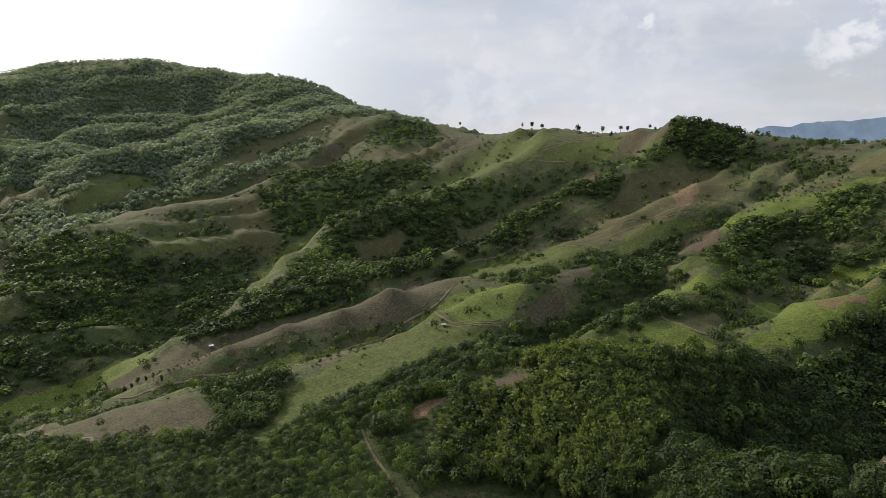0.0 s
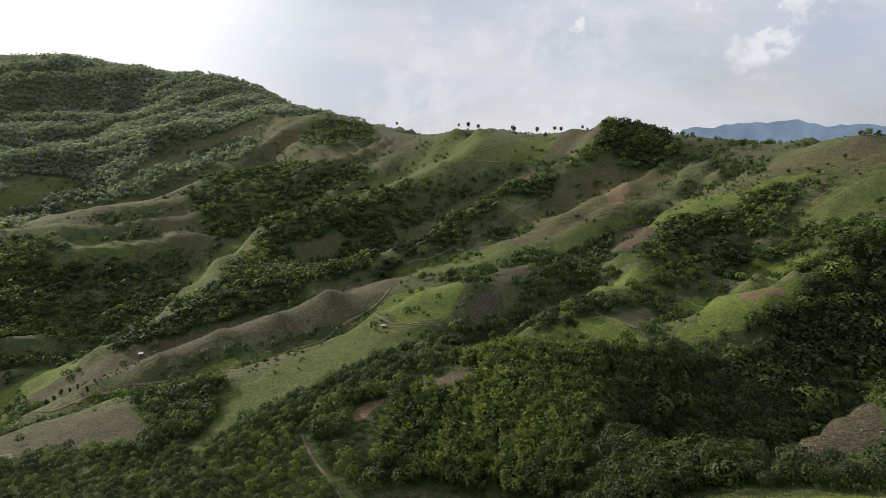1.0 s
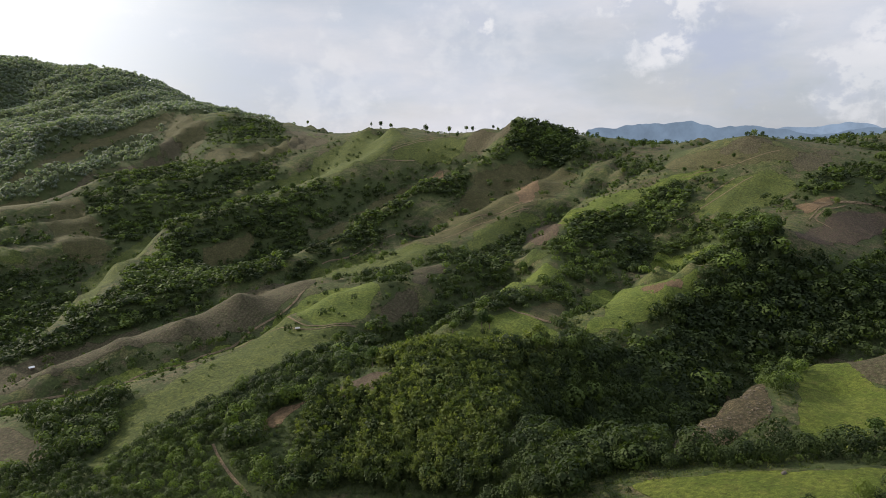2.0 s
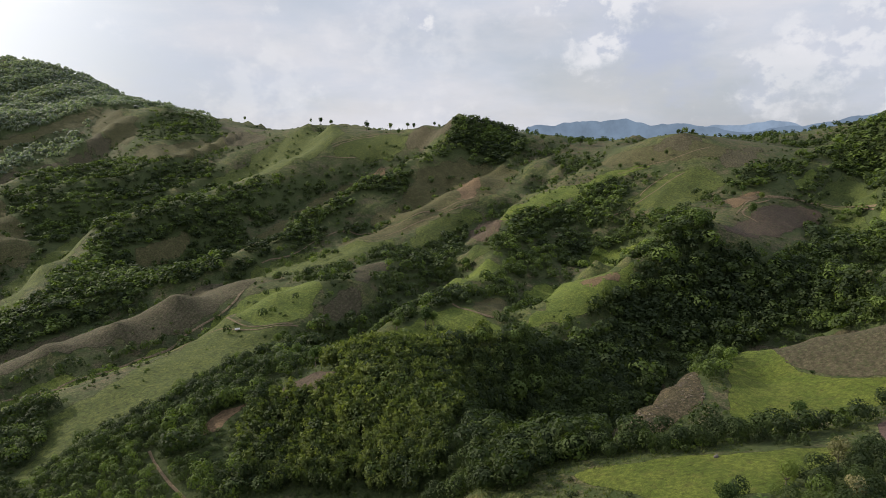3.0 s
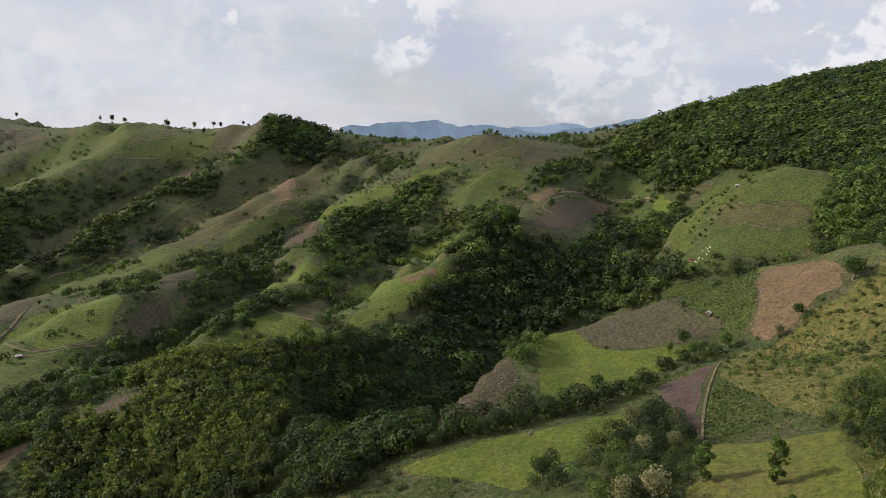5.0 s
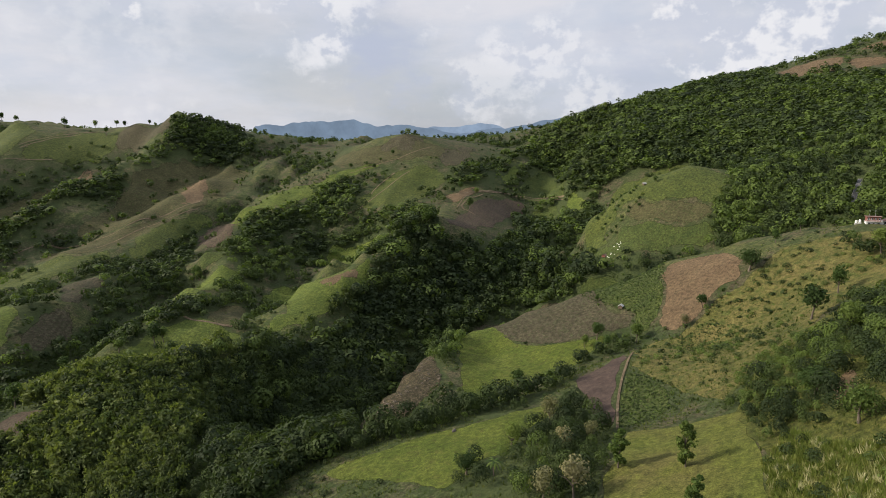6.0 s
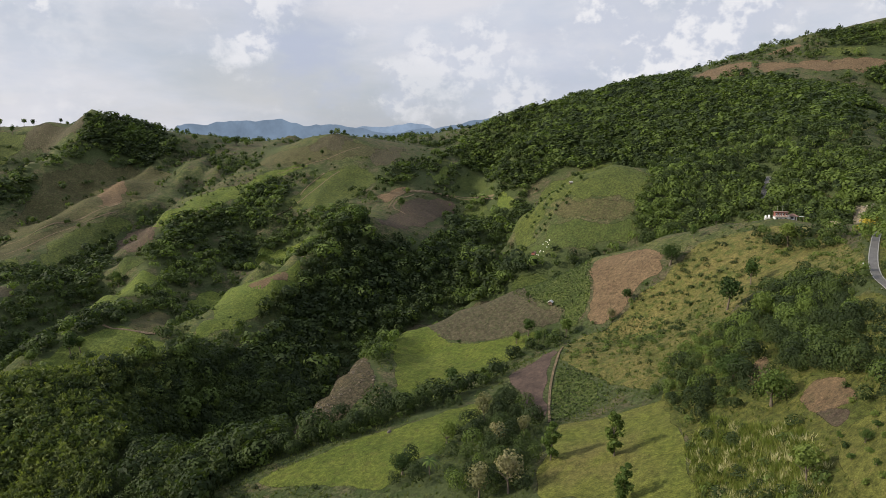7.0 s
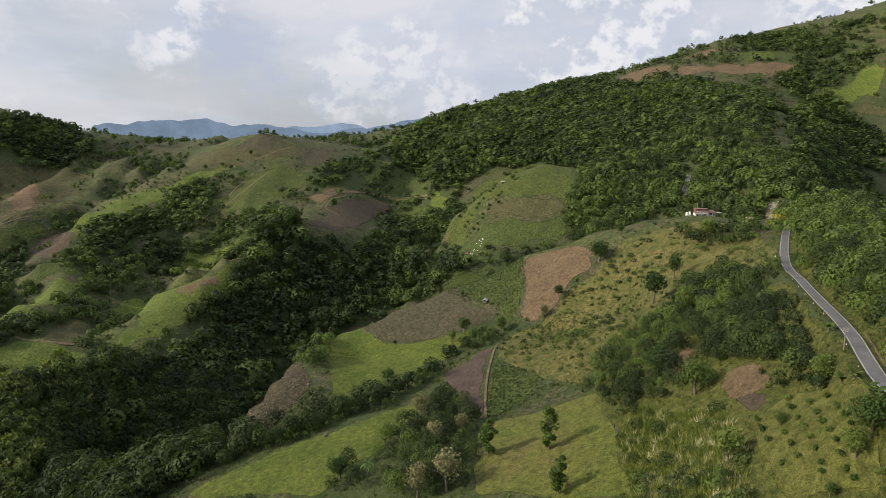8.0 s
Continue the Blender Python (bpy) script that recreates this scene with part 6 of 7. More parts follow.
# rough grass and weeds on the nearer slopes
weeds = []
_x, _y = jittered(-60, 400, -12, 400, 1.35, rng)
_far, _turn = np.hypot(_x, _y), np.degrees(np.arctan2(-_x, _y))
_ok = (_far > 92) & (_far < 400) & (_turn < 6) & (rng.uniform(0, 1, len(_x)) < np.clip(0.55 + 0.8 * fractal(_x, _y, 24, 3, 7), 0.05, 1) * np.clip(210 / _far, 0, 1) ** 2)
_x, _y = _x[_ok], _y[_ok]
_open = free_of(_x, _y)
_mown = np.zeros(len(_x), bool)
for _kind, _, _, _outline in FIELDS:
    if _kind in ("grass", "meadow", "dry", "lush", "pasture", "rows", "rock"):
        _mown |= inside(_x, _y, _outline)
for x, y, wild, mown in zip(_x, _y, _open, _mown):
    if wild or mown:
        h = rng.uniform(0.45, 1.1) if wild else rng.uniform(0.15, 0.45)
        weeds.append(("g", x, y, h, rng.uniform(1.0, 2.0), float(np.clip(rng.normal(0.2, 0.2), 0, 0.6))))
rubble = []
for _kind, _, _, _outline in FIELDS:
    if _kind in ("rock", "pale"):
        _box = np.array(_outline)
        _cx, _cy = jittered(_box[:, 0].min(), _box[:, 0].max(), _box[:, 1].min(), _box[:, 1].max(), 1.5, rng)
        _ok = inside(_cx, _cy, _outline) & (rng.uniform(0, 1, len(_cx)) < np.clip(0.35 + 0.9 * fractal(_cx, _cy, 7, 3, 41), 0, 1))
        rubble += [("s", x, y, 0.15 + 0.75 * rng.uniform() ** 2.5, rng.uniform(1.0, 2.2), float(rng.uniform(0, 1))) for x, y in zip(_cx[_ok], _cy[_ok])]
crops = []
for _kind, _, _, _outline in FIELDS:
    if _kind == "crop":
        _box = np.array(_outline)
        _cx, _cy = jittered(_box[:, 0].min(), _box[:, 0].max(), _box[:, 1].min(), _box[:, 1].max(), 1.25, rng)
        _ok = inside(_cx, _cy, _outline) & (np.hypot(_cx, _cy) < 420)
        crops += [("s", x, y, rng.uniform(0.4, 0.8), rng.uniform(1.0, 1.6), float(np.clip(rng.normal(0.45, 0.18), 0, 1))) for x, y in zip(_cx[_ok], _cy[_ok])]
planted("crop_plants", crops, M_LEAF, "leafy dark green crop plants in a field", "crops")
planted("rubble", rubble, M_RUBBLE, "broken grey-brown rock and clods on bare scars", "rubble")
planted("weeds", weeds, M_WEED, "rough yellow-green grass tufts on the slopes", "grass")
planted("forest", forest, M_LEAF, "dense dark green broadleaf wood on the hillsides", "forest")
planted("tall_forest", tall_wood, M_LEAF, "tall wood filling a ravine, its shade put into darker leaves", "forest")
planted("far_forest", far_forest, M_HAZED_LEAF, "forest covering the far mountain, haze put into its green", "forest")
planted("bamboo_thicket", bamboo, M_BAMBOO, "feathery yellow-green bamboo thicket on a slope", "bamboo")
planted("cane_grass", cane, M_CANE, "tall green cane grass with pale plumes", "grass")
planted("scrub", scrub, M_LEAF, "scattered low green bushes on open slopes", "bushes")


# ---- single things ----
def part(name, data, material, parent, label=""):
    """One mesh under a thing or a part, from a bmesh or from arrays of corners and faces."""
    if isinstance(data, tuple):
        ob = sheet(name, data[0], data[1], material)
    else:
        mesh = bpy.data.meshes.new(name)
        data.to_mesh(mesh)
        data.free()
        mesh.materials.append(material)
        ob = new(name, mesh)
    ob.parent = parent
    return tagged(ob, label) if label else ob


def box(sx, sy, sz, x=0.0, y=0.0, z=0.0, bevel=0.02, turn=0.0):
    """A bevelled block whose foot stands at x, y, z."""
    bm = bmesh.new()
    bmesh.ops.create_cube(bm, size=1, matrix=Matrix.Translation((x, y, z + sz / 2)) @ Matrix.Rotation(radians(turn), 4, "Z") @ Matrix.Diagonal((sx, sy, sz, 1)))
    if bevel:
        bmesh.ops.bevel(bm, geom=list(bm.edges), offset=bevel, segments=1, affect="EDGES")
    return bm


def tube(line, radii, sides=7):
    """A tapered round stem along a line."""
    line, rings = np.array(line, float), []
    for k, (p, r) in enumerate(zip(line, radii)):
        way = line[min(k + 1, len(line) - 1)] - line[max(k - 1, 0)]
        way = way / (np.linalg.norm(way) + 1e-9)
        a = np.cross(way, (0.3, 0.9, 0.2))
        a /= np.linalg.norm(a)
        b = np.cross(way, a)
        turn = np.arange(sides) * 2 * math.pi / sides
        rings.append(p + r * (np.cos(turn)[:, None] * a + np.sin(turn)[:, None] * b))
    faces = []
    for k in range(len(line) - 1):
        i = np.arange(sides)
        j = (i + 1) % sides
        faces.append(np.stack([i + k * sides, j + k * sides, j + (k + 1) * sides, i + (k + 1) * sides], 1))
    return np.concatenate(rings), np.concatenate(faces)


def on_land(x, y, sink=0.1):
    return float(land_at(np.array([x]), np.array([y]))[0]) - sink


def tree_model(name, seed, crown, trunk_top, trunk_wide, leaves, limbs=5, spread=0.25):
    """A tree one unit high: trunk, limbs and a crown of leaf sprays."""
    r = np.random.default_rng(seed)
    root = new(name)
    lean = r.normal(size=2) * 0.025
    stem = [(0, 0, -0.03), (lean[0] * 0.4, lean[1] * 0.4, trunk_top * 0.5), (lean[0], lean[1], trunk_top), (lean[0] * 1.6, lean[1] * 1.6, min(0.9, trunk_top + 0.3))]
    part("trunk", tube(stem, [trunk_wide * 1.35, trunk_wide, trunk_wide * 0.75, trunk_wide * 0.25]), M_BARK, root)
    for k in range(limbs):
        turn, rise = k * 6.283 / limbs + r.uniform(-0.4, 0.4), r.uniform(0.12, 0.32)
        foot = np.array((lean[0], lean[1], trunk_top * r.uniform(0.75, 1.05)))
        tip = foot + (math.cos(turn) * spread, math.sin(turn) * spread, rise)
        part("limb", tube([foot, (foot + tip) / 2 + (0, 0, 0.03), tip], [trunk_wide * 0.5, trunk_wide * 0.32, trunk_wide * 0.12], 5), M_BARK, root)
    part("crown", (crown, np.arange(len(crown)).reshape(-1, 3)), leaves, root)
    return root


def grove(models, rows, label, category, group, wide=(0.9, 1.2)):
    """Trees of some models at places of the plan, each turned and stretched its own way."""
    r = np.random.default_rng(len(rows) + len(label))
    for n, (x, y, h) in enumerate(rows):
        w = r.uniform(*wide)
        m = Matrix.Translation((x, y, on_land(x, y))) @ Matrix.Rotation(r.uniform(0, 6.283), 4, "Z") @ Matrix.Diagonal((h * w, h * w, h, 1))
        if n < len(models):
            ob = models[n]
            PENDING.append((ob, m))
        else:
            ob = copy_thing(models[n % len(models)], m)
        tagged(ob, label, category, group)


PENDING = []
grove([tree_model("hilltop_tree", s, round_crown(s + 60, 420, 0.045, 9, 0.45, 0.42), 0.5, 0.022, M_TREE) for s in range(3)], UMBRELLA_TREES,
      "flat-topped dark green tree standing alone on the ridge", "tree", "trees along the ridge", (0.6, 0.95))
grove([tree_model("bushy_tree", s + 10, round_crown(s + 70, 480, 0.045, 9, 0.04, 0.5), 0.25, 0.03, M_TREE) for s in range(2)], BUSHY_TREES,
      "low bushy dark green tree on the skyline", "tree", "trees on the skyline")
grove([tree_model("field_tree", s + 20, round_crown(s + 80, 760, 0.034, 10, 0.2, 0.36), 0.32, 0.022, M_TREE) for s in range(4)], ROUND_TREES,
      "green leafy tree standing on a hillside field", "tree", "trees on the fields", (0.8, 1.2))
grove([tree_model("spreading_tree", s + 30, round_crown(s + 90, 1500, 0.026, 13, 0.06, 0.5), 0.25, 0.035, M_TREE) for s in range(3)], BROAD_TREES,
      "broad dense green tree with a rounded crown", "tree", "broad trees")
grove([tree_model("slender_tree", s + 40, column_crown(s + 100, 1500, 0.027, 0.1, 0.2), 0.5, 0.013, M_TREE, 4, 0.1) for s in range(3)], POLE_TREES,
      "slender upright green tree in the meadow", "tree", "trees in the meadow", (0.95, 1.1))
grove([tree_model("pale_tree", s + 50, round_crown(s + 110, 900, 0.024, 12, 0.12, 0.34), 0.3, 0.02, M_PALE) for s in range(2)], PALE_TREES,
      "pale yellowish half-bare tree on the slope", "tree", "pale trees")
grove([tree_model("young_fruit_tree", s + 55, round_crown(s + 120, 220, 0.075, 7, 0.03, 0.55), 0.2, 0.03, M_TREE, 3) for s in range(3)], ORCHARD_TREES,
      "small round dark green fruit tree in mown grass", "tree", "young trees of the orchard", (0.9, 1.3))


grove([tree_model("flowering_bush", s + 58, round_crown(s + 125, 300, 0.05, 8, 0.08, 0.5), 0.25, 0.025, M_YELLOW) for s in range(1)], YELLOW_TREES,
      "bush with bright yellow flowers beside the road", "bush", "yellow bushes")


def rows_in(corners, across, along, jitter, low, high, seed, keep=1.0):
    """Rows of plants over a patch given by its four corners."""
    r = np.random.default_rng(seed)
    a, b, c, d = [np.array(p, float) for p in corners]
    found = []
    for i in range(across):
        for j in range(along):
            u, v = (i + 0.5) / across, (j + 0.5) / along
            p = (a * (1 - u) + b * u) * (1 - v) + (d * (1 - u) + c * u) * v + r.normal(size=2) * jitter
            if r.uniform() < keep:
                found.append((p[0], p[1], r.uniform(low, high)))
    return found


_bush = [tree_model("orchard_bush", s + 65, round_crown(s + 130, 60, 0.13, 6, 0.02, 0.6), 0.2, 0.03, M_TREE, 3) for s in range(3)]
grove(_bush, rows_in(KNOLL_ORCHARD, 8, 10, 0.5, 2.0, 3.0, 3, 0.92) + rows_in(TERRACE_ORCHARD, 6, 13, 1.2, 1.6, 2.6, 4, 0.85) + rows_in(VALLEY_ORCHARD, 8, 4, 0.5, 1.4, 2.2, 5),
      "small dark green bush planted in a row", "bush", "bushes in orchard rows")
_a, _b = np.array(VALLEY_ROW[0], float), np.array(VALLEY_ROW[1], float)
grove([tree_model("row_tree", s + 75, round_crown(s + 140, 260, 0.05, 8, 0.12, 0.24), 0.25, 0.018, M_TREE, 3, 0.1) for s in range(2)],
      [(*(_a + (_b - _a) * k / 13), 6.0 + (k * 7 % 5) * 0.35) for k in range(14)], "upright green tree in a row along a track", "tree", "trees in a row by the track")


def frond_model(name, seed, count, stem_top, stem_wide, length, width, rise, droop, segments=7):
    """A palm or banana plant one unit high: a stem and long arching leaves, each folded along its rib."""
    r = np.random.default_rng(seed)
    root = new(name)
    part("trunk", tube([(0, 0, -0.03), (0.02, 0.01, stem_top * 0.5), (0.0, 0.0, stem_top)], [stem_wide * 1.3, stem_wide, stem_wide * 0.8], 7), M_BARK, root)
    for k in range(count):
        turn, up, s = k * 2.4 + r.uniform(-0.2, 0.2), rise * r.uniform(0.5, 1.3), length * r.uniform(0.8, 1.1)
        out = np.array((math.cos(turn), math.sin(turn), 0.0))
        flank = np.array((-math.sin(turn), math.cos(turn), 0.0))
        line, verts = np.linspace(0, 1, segments + 1), []
        for t in line:
            rib = np.array((0, 0, stem_top)) + out * s * t + np.array((0, 0, up * t - droop * t * t))
            w = width * math.sin(math.pi * min(1.0, 0.08 + 0.92 * t)) ** 0.7
            verts += [rib + flank * w - (0, 0, w * 0.35), rib, rib - flank * w - (0, 0, w * 0.35)]
        faces = []
        for i in range(segments):
            for j in (0, 1):
                faces.append((3 * i + j, 3 * i + j + 1, 3 * i + j + 4, 3 * i + j + 3))
        part("leaf", (np.array(verts), np.array(faces)), M_TREE, root)
    return root


grove([frond_model("palm_tree", 3, 16, 0.72, 0.025, 0.5, 0.05, 0.32, 0.42)], PALM_TREES, "green palm tree with drooping fronds", "palm", "palms")
grove([frond_model("banana_plant", 5, 9, 0.35, 0.06, 0.6, 0.13, 0.62, 0.4)], BANANA_TREES, "bright green banana plant with long leaves", "banana plant", "banana plants")


# ---- huts, the roadside house and small things ----
def gable(sx, sy, low, high, eave, thick=0.08):
    """A pitched roof of two thick slopes along x."""
    bm = bmesh.new()
    w, l = sy / 2 + eave, sx / 2 + eave
    drop = (high - low) * eave / (sy / 2)
    for x in (-l, l):
        for y, z in ((-w, low - drop), (0, high), (w, low - drop), (w, low - drop + thick), (0, high + thick * 1.2), (-w, low - drop + thick)):
            bm.verts.new((x, y, z))
    bm.verts.ensure_lookup_table()
    v = bm.verts
    for k in range(6):
        n = (k + 1) % 6
        bm.faces.new((v[k], v[n], v[n + 6], v[k + 6]))
    for s in (0, 6):
        bm.faces.new((v[s], v[s + 1], v[s + 4], v[s + 5]))
        bm.faces.new((v[s + 1], v[s + 2], v[s + 3], v[s + 4]))
    bmesh.ops.recalc_face_normals(bm, faces=bm.faces)
    return bm


def hip(sx, sy, low, high, eave, ridge=0.25, thick=0.12):
    """A hipped roof with a short ridge and thick eaves."""
    bm = bmesh.new()
    w, l = sy / 2 + eave, sx / 2 + eave
    rings = []
    for z, a, b in ((low, l, w), (low + thick, l, w), (high, l * ridge, w * 0.02)):
        rings.append([bm.verts.new((x * a, y * b, z)) for x, y in ((-1, -1), (1, -1), (1, 1), (-1, 1))])
    bm.faces.new(rings[0][::-1])
    for a, b in zip(rings, rings[1:]):
        for k in range(4):
            n = (k + 1) % 4
            bm.faces.new((a[k], a[n], b[n], b[k]))
    bm.faces.new(rings[2])
    return bm


def placed(root, place, turn, size=1.0):
    """Stands a thing built in metres on the plan."""
    root.matrix_basis = Matrix.Translation((*place, on_land(*place, 0.0))) @ Matrix.Rotation(radians(turn), 4, "Z") @ Matrix.Scale(size / SCALE, 4)
    return root


def hut(place, turn, sx, sy, wall_high, roof_high, wall, roof, label, raised=0.5):
    """A field hut on posts with board walls and a pitched roof."""
    root = new("hut")
    for x in (-1, 1):
        for y in (-1, 1):
            part("post", box(0.14, 0.14, wall_high + raised + 1.0, x * (sx / 2 - 0.1), y * (sy / 2 - 0.1), -1.0, 0.015), M_TIMBER, root)
    part("floor_deck", box(sx, sy, 0.12, 0, 0, raised), M_TIMBER, root)
    part("back_wall", box(sx - 0.3, 0.08, wall_high - 0.2, 0, sy / 2 - 0.1, raised + 0.12), wall, root)
    part("side_wall", box(0.08, sy - 0.35, wall_high - 0.2, sx / 2 - 0.1, 0, raised + 0.12), wall, root)
    part("side_wall", box(0.08, sy - 0.35, wall_high - 0.2, -sx / 2 + 0.1, 0, raised + 0.12), wall, root)
    part("front_rail", box(sx - 0.3, 0.06, wall_high * 0.45, 0, -sy / 2 + 0.1, raised + 0.12), wall, root)
    part("roof", gable(sx, sy, raised + wall_high, raised + roof_high, 0.5), roof, root)
    return tagged(placed(root, place, turn), label, "hut")


hut(PLACES["hill_hut"], 30, 6.0, 4.5, 2.2, 3.4, M_WHITE, M_TIN, "small white hut among hillside trees", 0.1)
hut(PLACES["shed"], 60, 6.5, 4.0, 2.0, 2.9, M_TIMBER, M_THATCH, "low shed with a dull brown roof by the road", 0.1)
hut(PLACES["field_hut"], 20, 4.0, 3.0, 1.8, 2.8, M_TIMBER, M_CONCRETE, "small field hut with a dull grey roof")
hut(PLACES["knoll_hut"], -30, 3.4, 2.8, 1.7, 2.5, M_TIMBER, M_CONCRETE, "small hut with a grey roof on a green knoll")
hut(PLACES["sack_hut"], 10, 5.0, 4.0, 2.0, 3.2, M_RED, M_ROOF, "reddish roofed hut beside an orchard", 0.2)
hut(PLACES["white_roof"], 35, 5.0, 3.6, 2.2, 3.3, M_TIMBER, M_WHITE, "farm hut with a bright white metal roof", 0.2)
hut(PLACES["spur_hut"], 0, 3.8, 2.8, 1.8, 2.6, M_TIMBER, M_CONCRETE, "small grey hut beside a track on a spur", 0.6)
hut(PLACES["red_hut"], 15, 5.0, 3.6, 2.0, 3.1, M_TIMBER, M_ROOF, "brown roofed hut at the edge of trees", 0.4)
hut(PLACES["ridge_hut"], 40, 3.6, 3.0, 2.0, 2.9, M_TIMBER, M_THATCH, "small thatched hut beside a row of trees", 0.4)


def roadside_house(place, turn):
    root = new("house")
    part("lower_wall", box(7.6, 4.6, 2.2, 0, 0, -1.4, 0.03), M_WHITE, root, "white-painted lower storey")
    part("upper_wall", box(7.2, 4.2, 2.7, 0, 0.2, 1.0, 0.03), M_RED, root, "red-brown boarded upper storey")
    part("floor_slab", box(8.4, 6.0, 0.18, 0, -0.5, 0.81), M_CONCRETE, root)
    part("roof", box(8.2, 5.4, 0.16, 0, 0, 3.72, 0.03), M_ROOF, root, "flat rusty brown roof")
    for k in range(4):
        w = part("window", box(0.9, 0.10, 1.1, -2.7 + 1.8 * k, -1.94, 1.9, 0.01), M_WHITE, root)
        part("pane", box(0.72, 0.06, 0.92, -2.7 + 1.8 * k, -1.99, 1.99, 0.0), M_DARK, w)
    for k in range(3):
        w = part("window", box(1.2, 0.10, 1.0, -2.4 + 2.4 * k, -2.33, -0.7, 0.01), M_CONCRETE, root)
        part("pane", box(1.0, 0.06, 0.8, -2.4 + 2.4 * k, -2.39, -0.6, 0.0), M_DARK, w)
    rail = part("balcony_rail", box(8.2, 0.07, 0.09, 0, -3.4, 1.9, 0.01), M_WHITE, root)
    for k in range(18):
        part("baluster", box(0.06, 0.06, 0.9, -4.0 + k * 0.47, -3.4, 0.99, 0.0), M_WHITE, rail)
    for k in (-1, 0, 1):
        part("post", box(0.2, 0.2, 4.0, 3.9 * k, -3.3, -3.1, 0.02), M_CONCRETE, root)
    return tagged(placed(root, place, turn, 1.15), "two-storey roadside house with red-brown boards over white", "house")


def pavilion(place, turn):
    root = new("pavilion")
    part("wall", box(4.4, 4.0, 2.4, 0, 0, 0, 0.03), M_WHITE, root)
    part("roof", hip(4.4, 4.0, 2.4, 3.9, 0.8), M_ROOF, root, "hipped rusty tile roof")
    part("window", box(1.6, 0.1, 1.1, -0.6, -2.03, 0.9, 0.01), M_DARK, root)
    part("door", box(0.9, 0.1, 2.0, 1.3, -2.03, 0.02, 0.01), M_TIMBER, root)
    part("porch_roof", box(5.2, 3.0, 0.1, 3.4, -0.6, 2.3, 0.02), M_TIN, root, "grey tin porch roof")
    for x, y in ((5.7, -1.9), (5.7, 0.7), (3.4, -1.9)):
        part("post", box(0.14, 0.14, 3.4, x, y, -1.1, 0.01), M_TIMBER, root)
    return tagged(placed(root, place, turn, 1.15), "small white house with a brown hipped roof", "house")


_hx, _hy = PLACES["house"]
_out = np.array((_hx, _hy)) / math.hypot(_hx, _hy)
_right = np.array((_out[1], -_out[0]))
HOUSE_TURN = math.degrees(math.atan2(_right[1], _right[0])) + 12
roadside_house((_hx, _hy), HOUSE_TURN)
pavilion(tuple(np.array((_hx, _hy)) + _right * 4.6 + _out * 2.8), HOUSE_TURN)


def mast(place, high):
    root = new("antenna_mast")
    part("pole", tube([(0, 0, -1), (0, 0, high * 0.5), (0, 0, high)], [0.09, 0.07, 0.05], 6), M_TIN, root)
    for k in range(3):
        part("crossbar", box(1.1 - 0.25 * k, 0.05, 0.05, 0, 0, high - 0.3 - 0.45 * k, 0.0), M_TIN, root)
    return tagged(placed(root, place, HOUSE_TURN), "thin grey metal antenna mast by the house", "antenna", "masts by the house")


mast(tuple(np.array((_hx, _hy)) - _right * 1.4 + _out * 2.2), 8.0)
mast(tuple(np.array((_hx, _hy)) + _right * 0.6 + _out * 2.2), 8.5)
for _k in (0, 1):
    _tank = new("water_tank")
    part("body", tube([(0, 0, 0), (0, 0, 0.1), (0, 0, 1.6), (0, 0, 1.85), (0, 0, 1.95)], [0.72, 0.75, 0.75, 0.5, 0.05], 14), M_WHITE, _tank)
    part("stand", box(1.7, 1.7, 1.2, 0, 0, -1.2), M_CONCRETE, _tank)
    _p = tuple(np.array((_hx, _hy)) - _right * (4.6 + 1.3 * _k) + _out * 0.8)
    placed(_tank, _p, HOUSE_TURN)
    _tank.matrix_basis = Matrix.Translation((0, 0, 0.6)) @ _tank.matrix_basis
    tagged(_tank, "round white plastic water tank on a concrete stand", "water tank", "tanks by the house")

# road furniture
_pole = new("utility_pole")
part("pole", tube([(0, 0, -0.5), (0, 0, 3), (0, 0, 6.2)], [0.16, 0.14, 0.11], 8), M_ROCK, _pole)
for _k in (0, 1):
    _arm = part("crossarm", box(1.4, 0.1, 0.1, 0, 0, 5.9 - 0.6 * _k, 0.01), M_TIMBER, _pole)
    for _x in (-0.6, 0.0, 0.6):
        part("insulator", tube([(_x, 0, 6.0 - 0.6 * _k), (_x, 0, 6.16 - 0.6 * _k)], [0.05, 0.035], 6), M_WHITE, _arm)
tagged(placed(_pole, PLACES["pole"], 60), "weathered grey utility pole beside the road", "pole")

_stone = new("marker_stone")
part("block", box(0.15, 0.14, 0.65, 0, 0, -0.2, 0.03), M_WHITE, _stone)
part("cap", box(0.16, 0.15, 0.09, 0, 0, 0.40, 0.02), M_CONCRETE, _stone)
_first = True
for _n in range(2, len(ROAD_COURSE) // 2, 5):
    _p = ROAD_COURSE[_n, :2] + ROAD_SIDE[_n] * 1.75
    _m = Matrix.Translation((*_p, on_land(*_p, 0.0))) @ Matrix.Scale(1 / SCALE, 4)
    if _first:
        PENDING.append((_stone, _m))
        _first = False
    else:
        _stone_copy = copy_thing(_stone, _m)
        tagged(_stone_copy, "white concrete marker stone along the road", "marker stone", "marker stones by the road")
tagged(_stone, "white concrete marker stone along the road", "marker stone", "marker stones by the road")

_sign = new("road_marker")
part("post", box(0.5, 0.5, 1.5, 0, 0, -0.2, 0.06), M_WHITE, _sign)
part("plinth", box(0.9, 0.9, 0.25, 0, 0, -0.1, 0.03), M_CONCRETE, _sign)
tagged(placed(_sign, PLACES["marker"], 20), "white painted concrete marker at a bend", "marker")

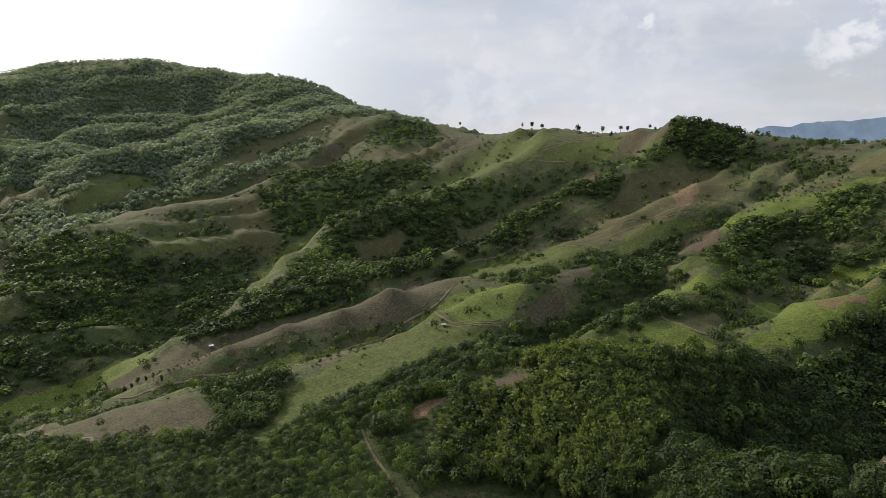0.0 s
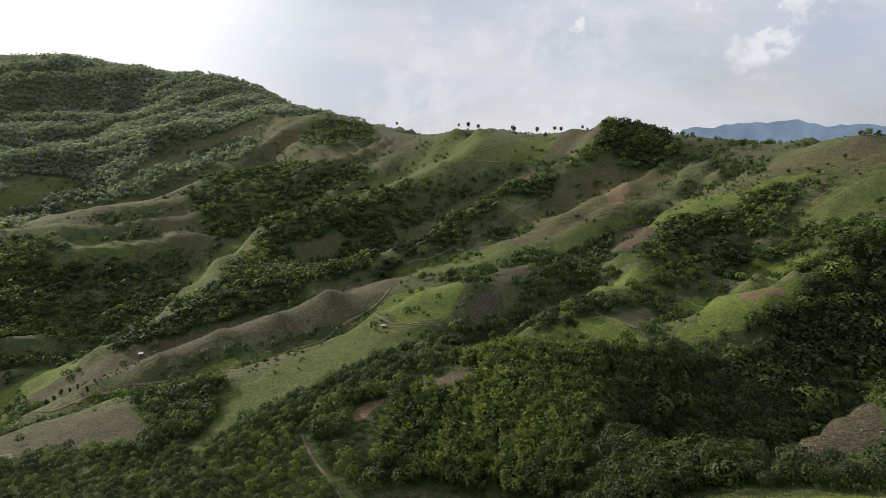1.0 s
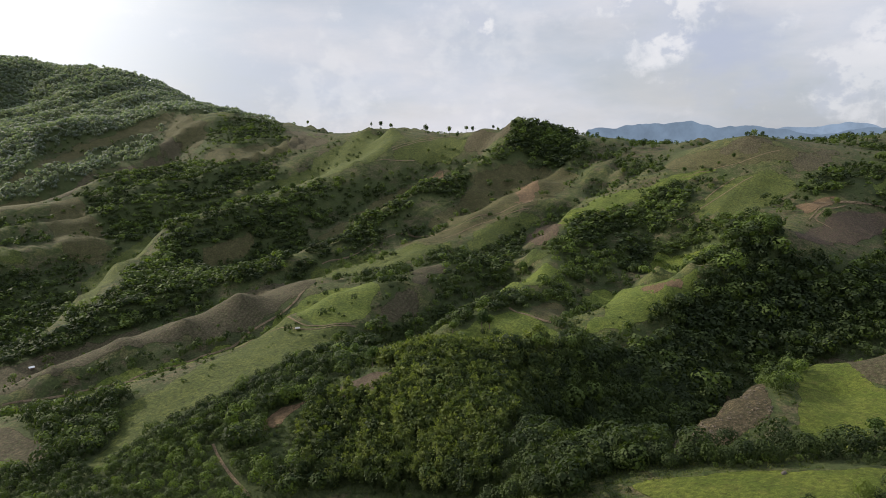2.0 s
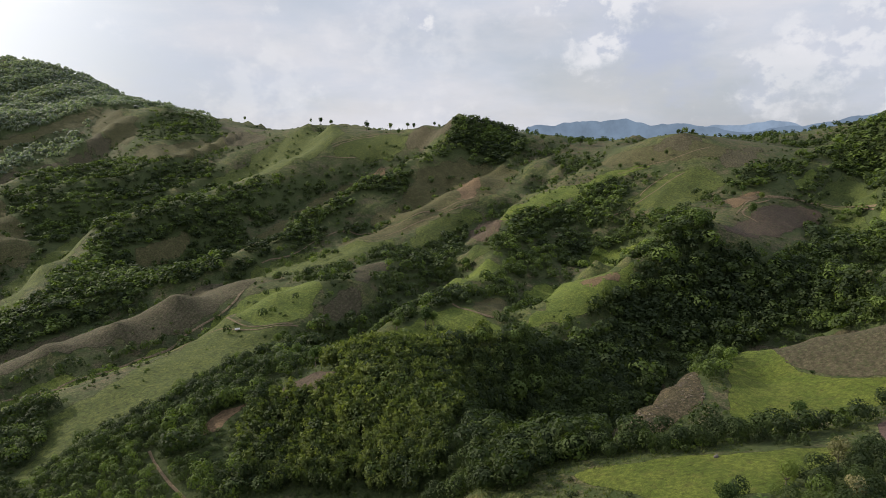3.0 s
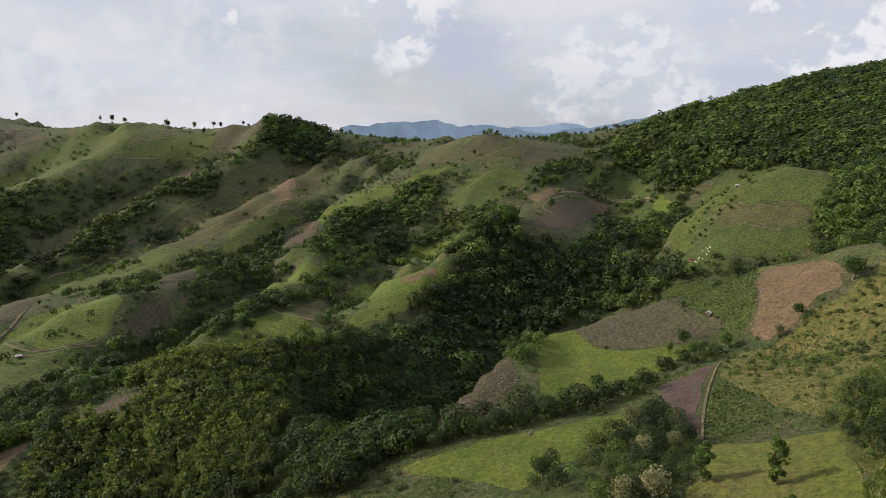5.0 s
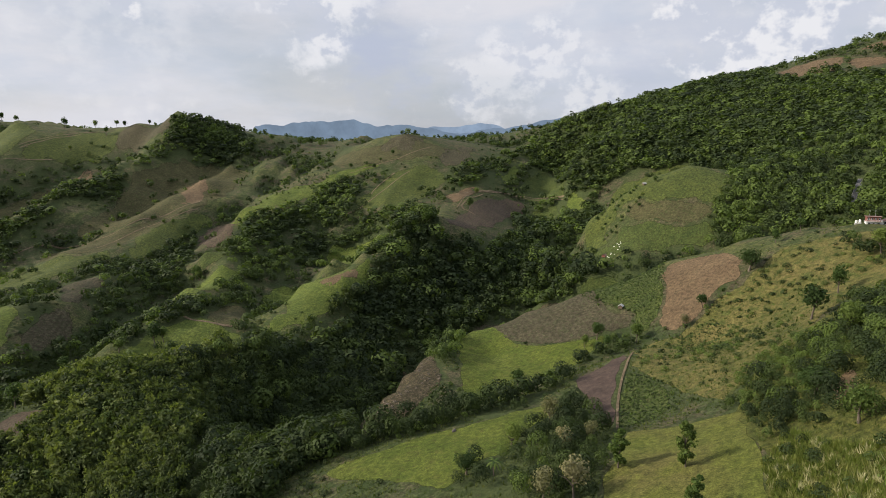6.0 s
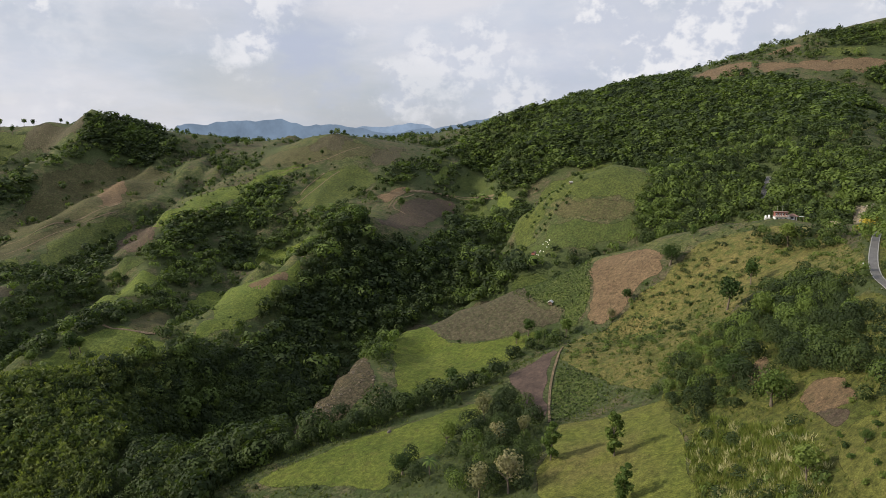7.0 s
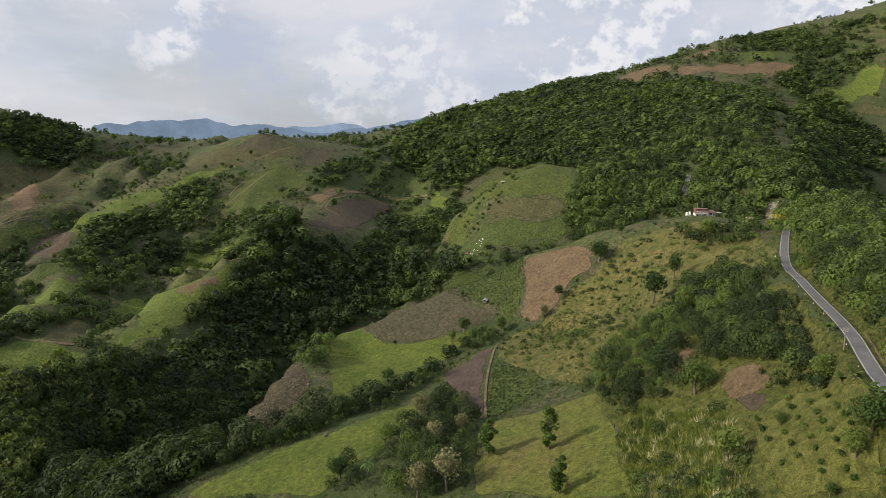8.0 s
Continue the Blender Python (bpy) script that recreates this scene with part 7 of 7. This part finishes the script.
_fence = new("timber_fence")
_spots = [ROAD_COURSE[n, :2] - ROAD_SIDE[n] * 2.0 for n in range(5, 17, 2)]
_tops = [on_land(*p, 0.0) for p in _spots]
for _p, _z in zip(_spots, _tops):
    part("post", box(0.09, 0.09, 1.0, _p[0], _p[1], _z - 0.3, 0.008), M_TIMBER, _fence)
for (_p, _z), (_q, _y) in zip(list(zip(_spots, _tops)), list(zip(_spots, _tops))[1:]):
    for _h in (0.3, 0.6):
        part("rail", tube([(*_p, _z + _h), (*_q, _y + _h)], [0.035, 0.035], 5), M_TIMBER, _fence)
tagged(_fence, "rough timber rail fence beside the road", "fence")


def lump(name, place, size, material, seed, label, category, group="", count=1):
    """A rounded uneven block: a boulder or a filled sack."""
    bm = bmesh.new()
    bmesh.ops.create_icosphere(bm, subdivisions=2, radius=1)
    r = random.Random(seed)
    shift = Vector((r.uniform(-9, 9), r.uniform(-9, 9), r.uniform(-9, 9)))
    for v in bm.verts:
        v.co = Vector((v.co.x * size[0], v.co.y * size[1], v.co.z * size[2])) * (1 + 0.28 * noise.noise(v.co * 1.3 + shift))
    mesh = bpy.data.meshes.new(name)
    bm.to_mesh(mesh)
    bm.free()
    mesh.materials.append(material)
    ob = new(name, mesh)
    ob.matrix_basis = Matrix.Translation((*place, on_land(*place) + size[2] * 0.55)) @ Matrix.Rotation(r.uniform(0, 6), 4, "Z")
    return tagged(ob, label, category, group)


lump("boulder", PLACES["boulder"], (1.0, 0.7, 0.55), M_DARK_ROCK, 3, "dark grey boulder lying in a green meadow", "boulder")
for _k, _p in enumerate(SACKS):
    lump("sack", _p, (0.5, 0.35, 0.3), M_WHITE, _k, "filled white sack lying on the orchard slope", "sack", "white sacks by the hut")
_r = random.Random(8)
for _k in range(26):
    _p = (PLACES["rocks"][0] + _r.uniform(-5, 5), PLACES["rocks"][1] + _r.uniform(-3, 3))
    _s = _r.uniform(0.3, 1.1)
    lump("rock", _p, (_s, _s * 0.8, _s * 0.6), M_ROCK, _k + 40, "pale rock in a cut bank above the road", "rock", "rocks of the cut bank")
_tank = new("white_drum")
part("body", tube([(0, 0, 0), (0, 0, 1.0), (0, 0, 1.15)], [0.5, 0.5, 0.1], 12), M_WHITE, _tank)
tagged(placed(_tank, PLACES["tank"], 0), "small white drum among bushes", "drum")

# the first tree of each model takes its own place last, after its copies were made
for _ob, _m in PENDING:
    _ob.matrix_basis = _m

# the plan's units become metres
for _ob in [o for o in scene.objects if o.parent is None and o.type in ("MESH", "EMPTY")]:
    if _ob.type == "MESH" and _ob.matrix_basis == Matrix.Identity(4):
        _ob.data.transform(Matrix.Scale(SCALE, 4))
        for _child in _ob.children:
            _child.data.transform(Matrix.Scale(SCALE, 4))
    else:
        _ob.matrix_basis = Matrix.Scale(SCALE, 4) @ _ob.matrix_basis
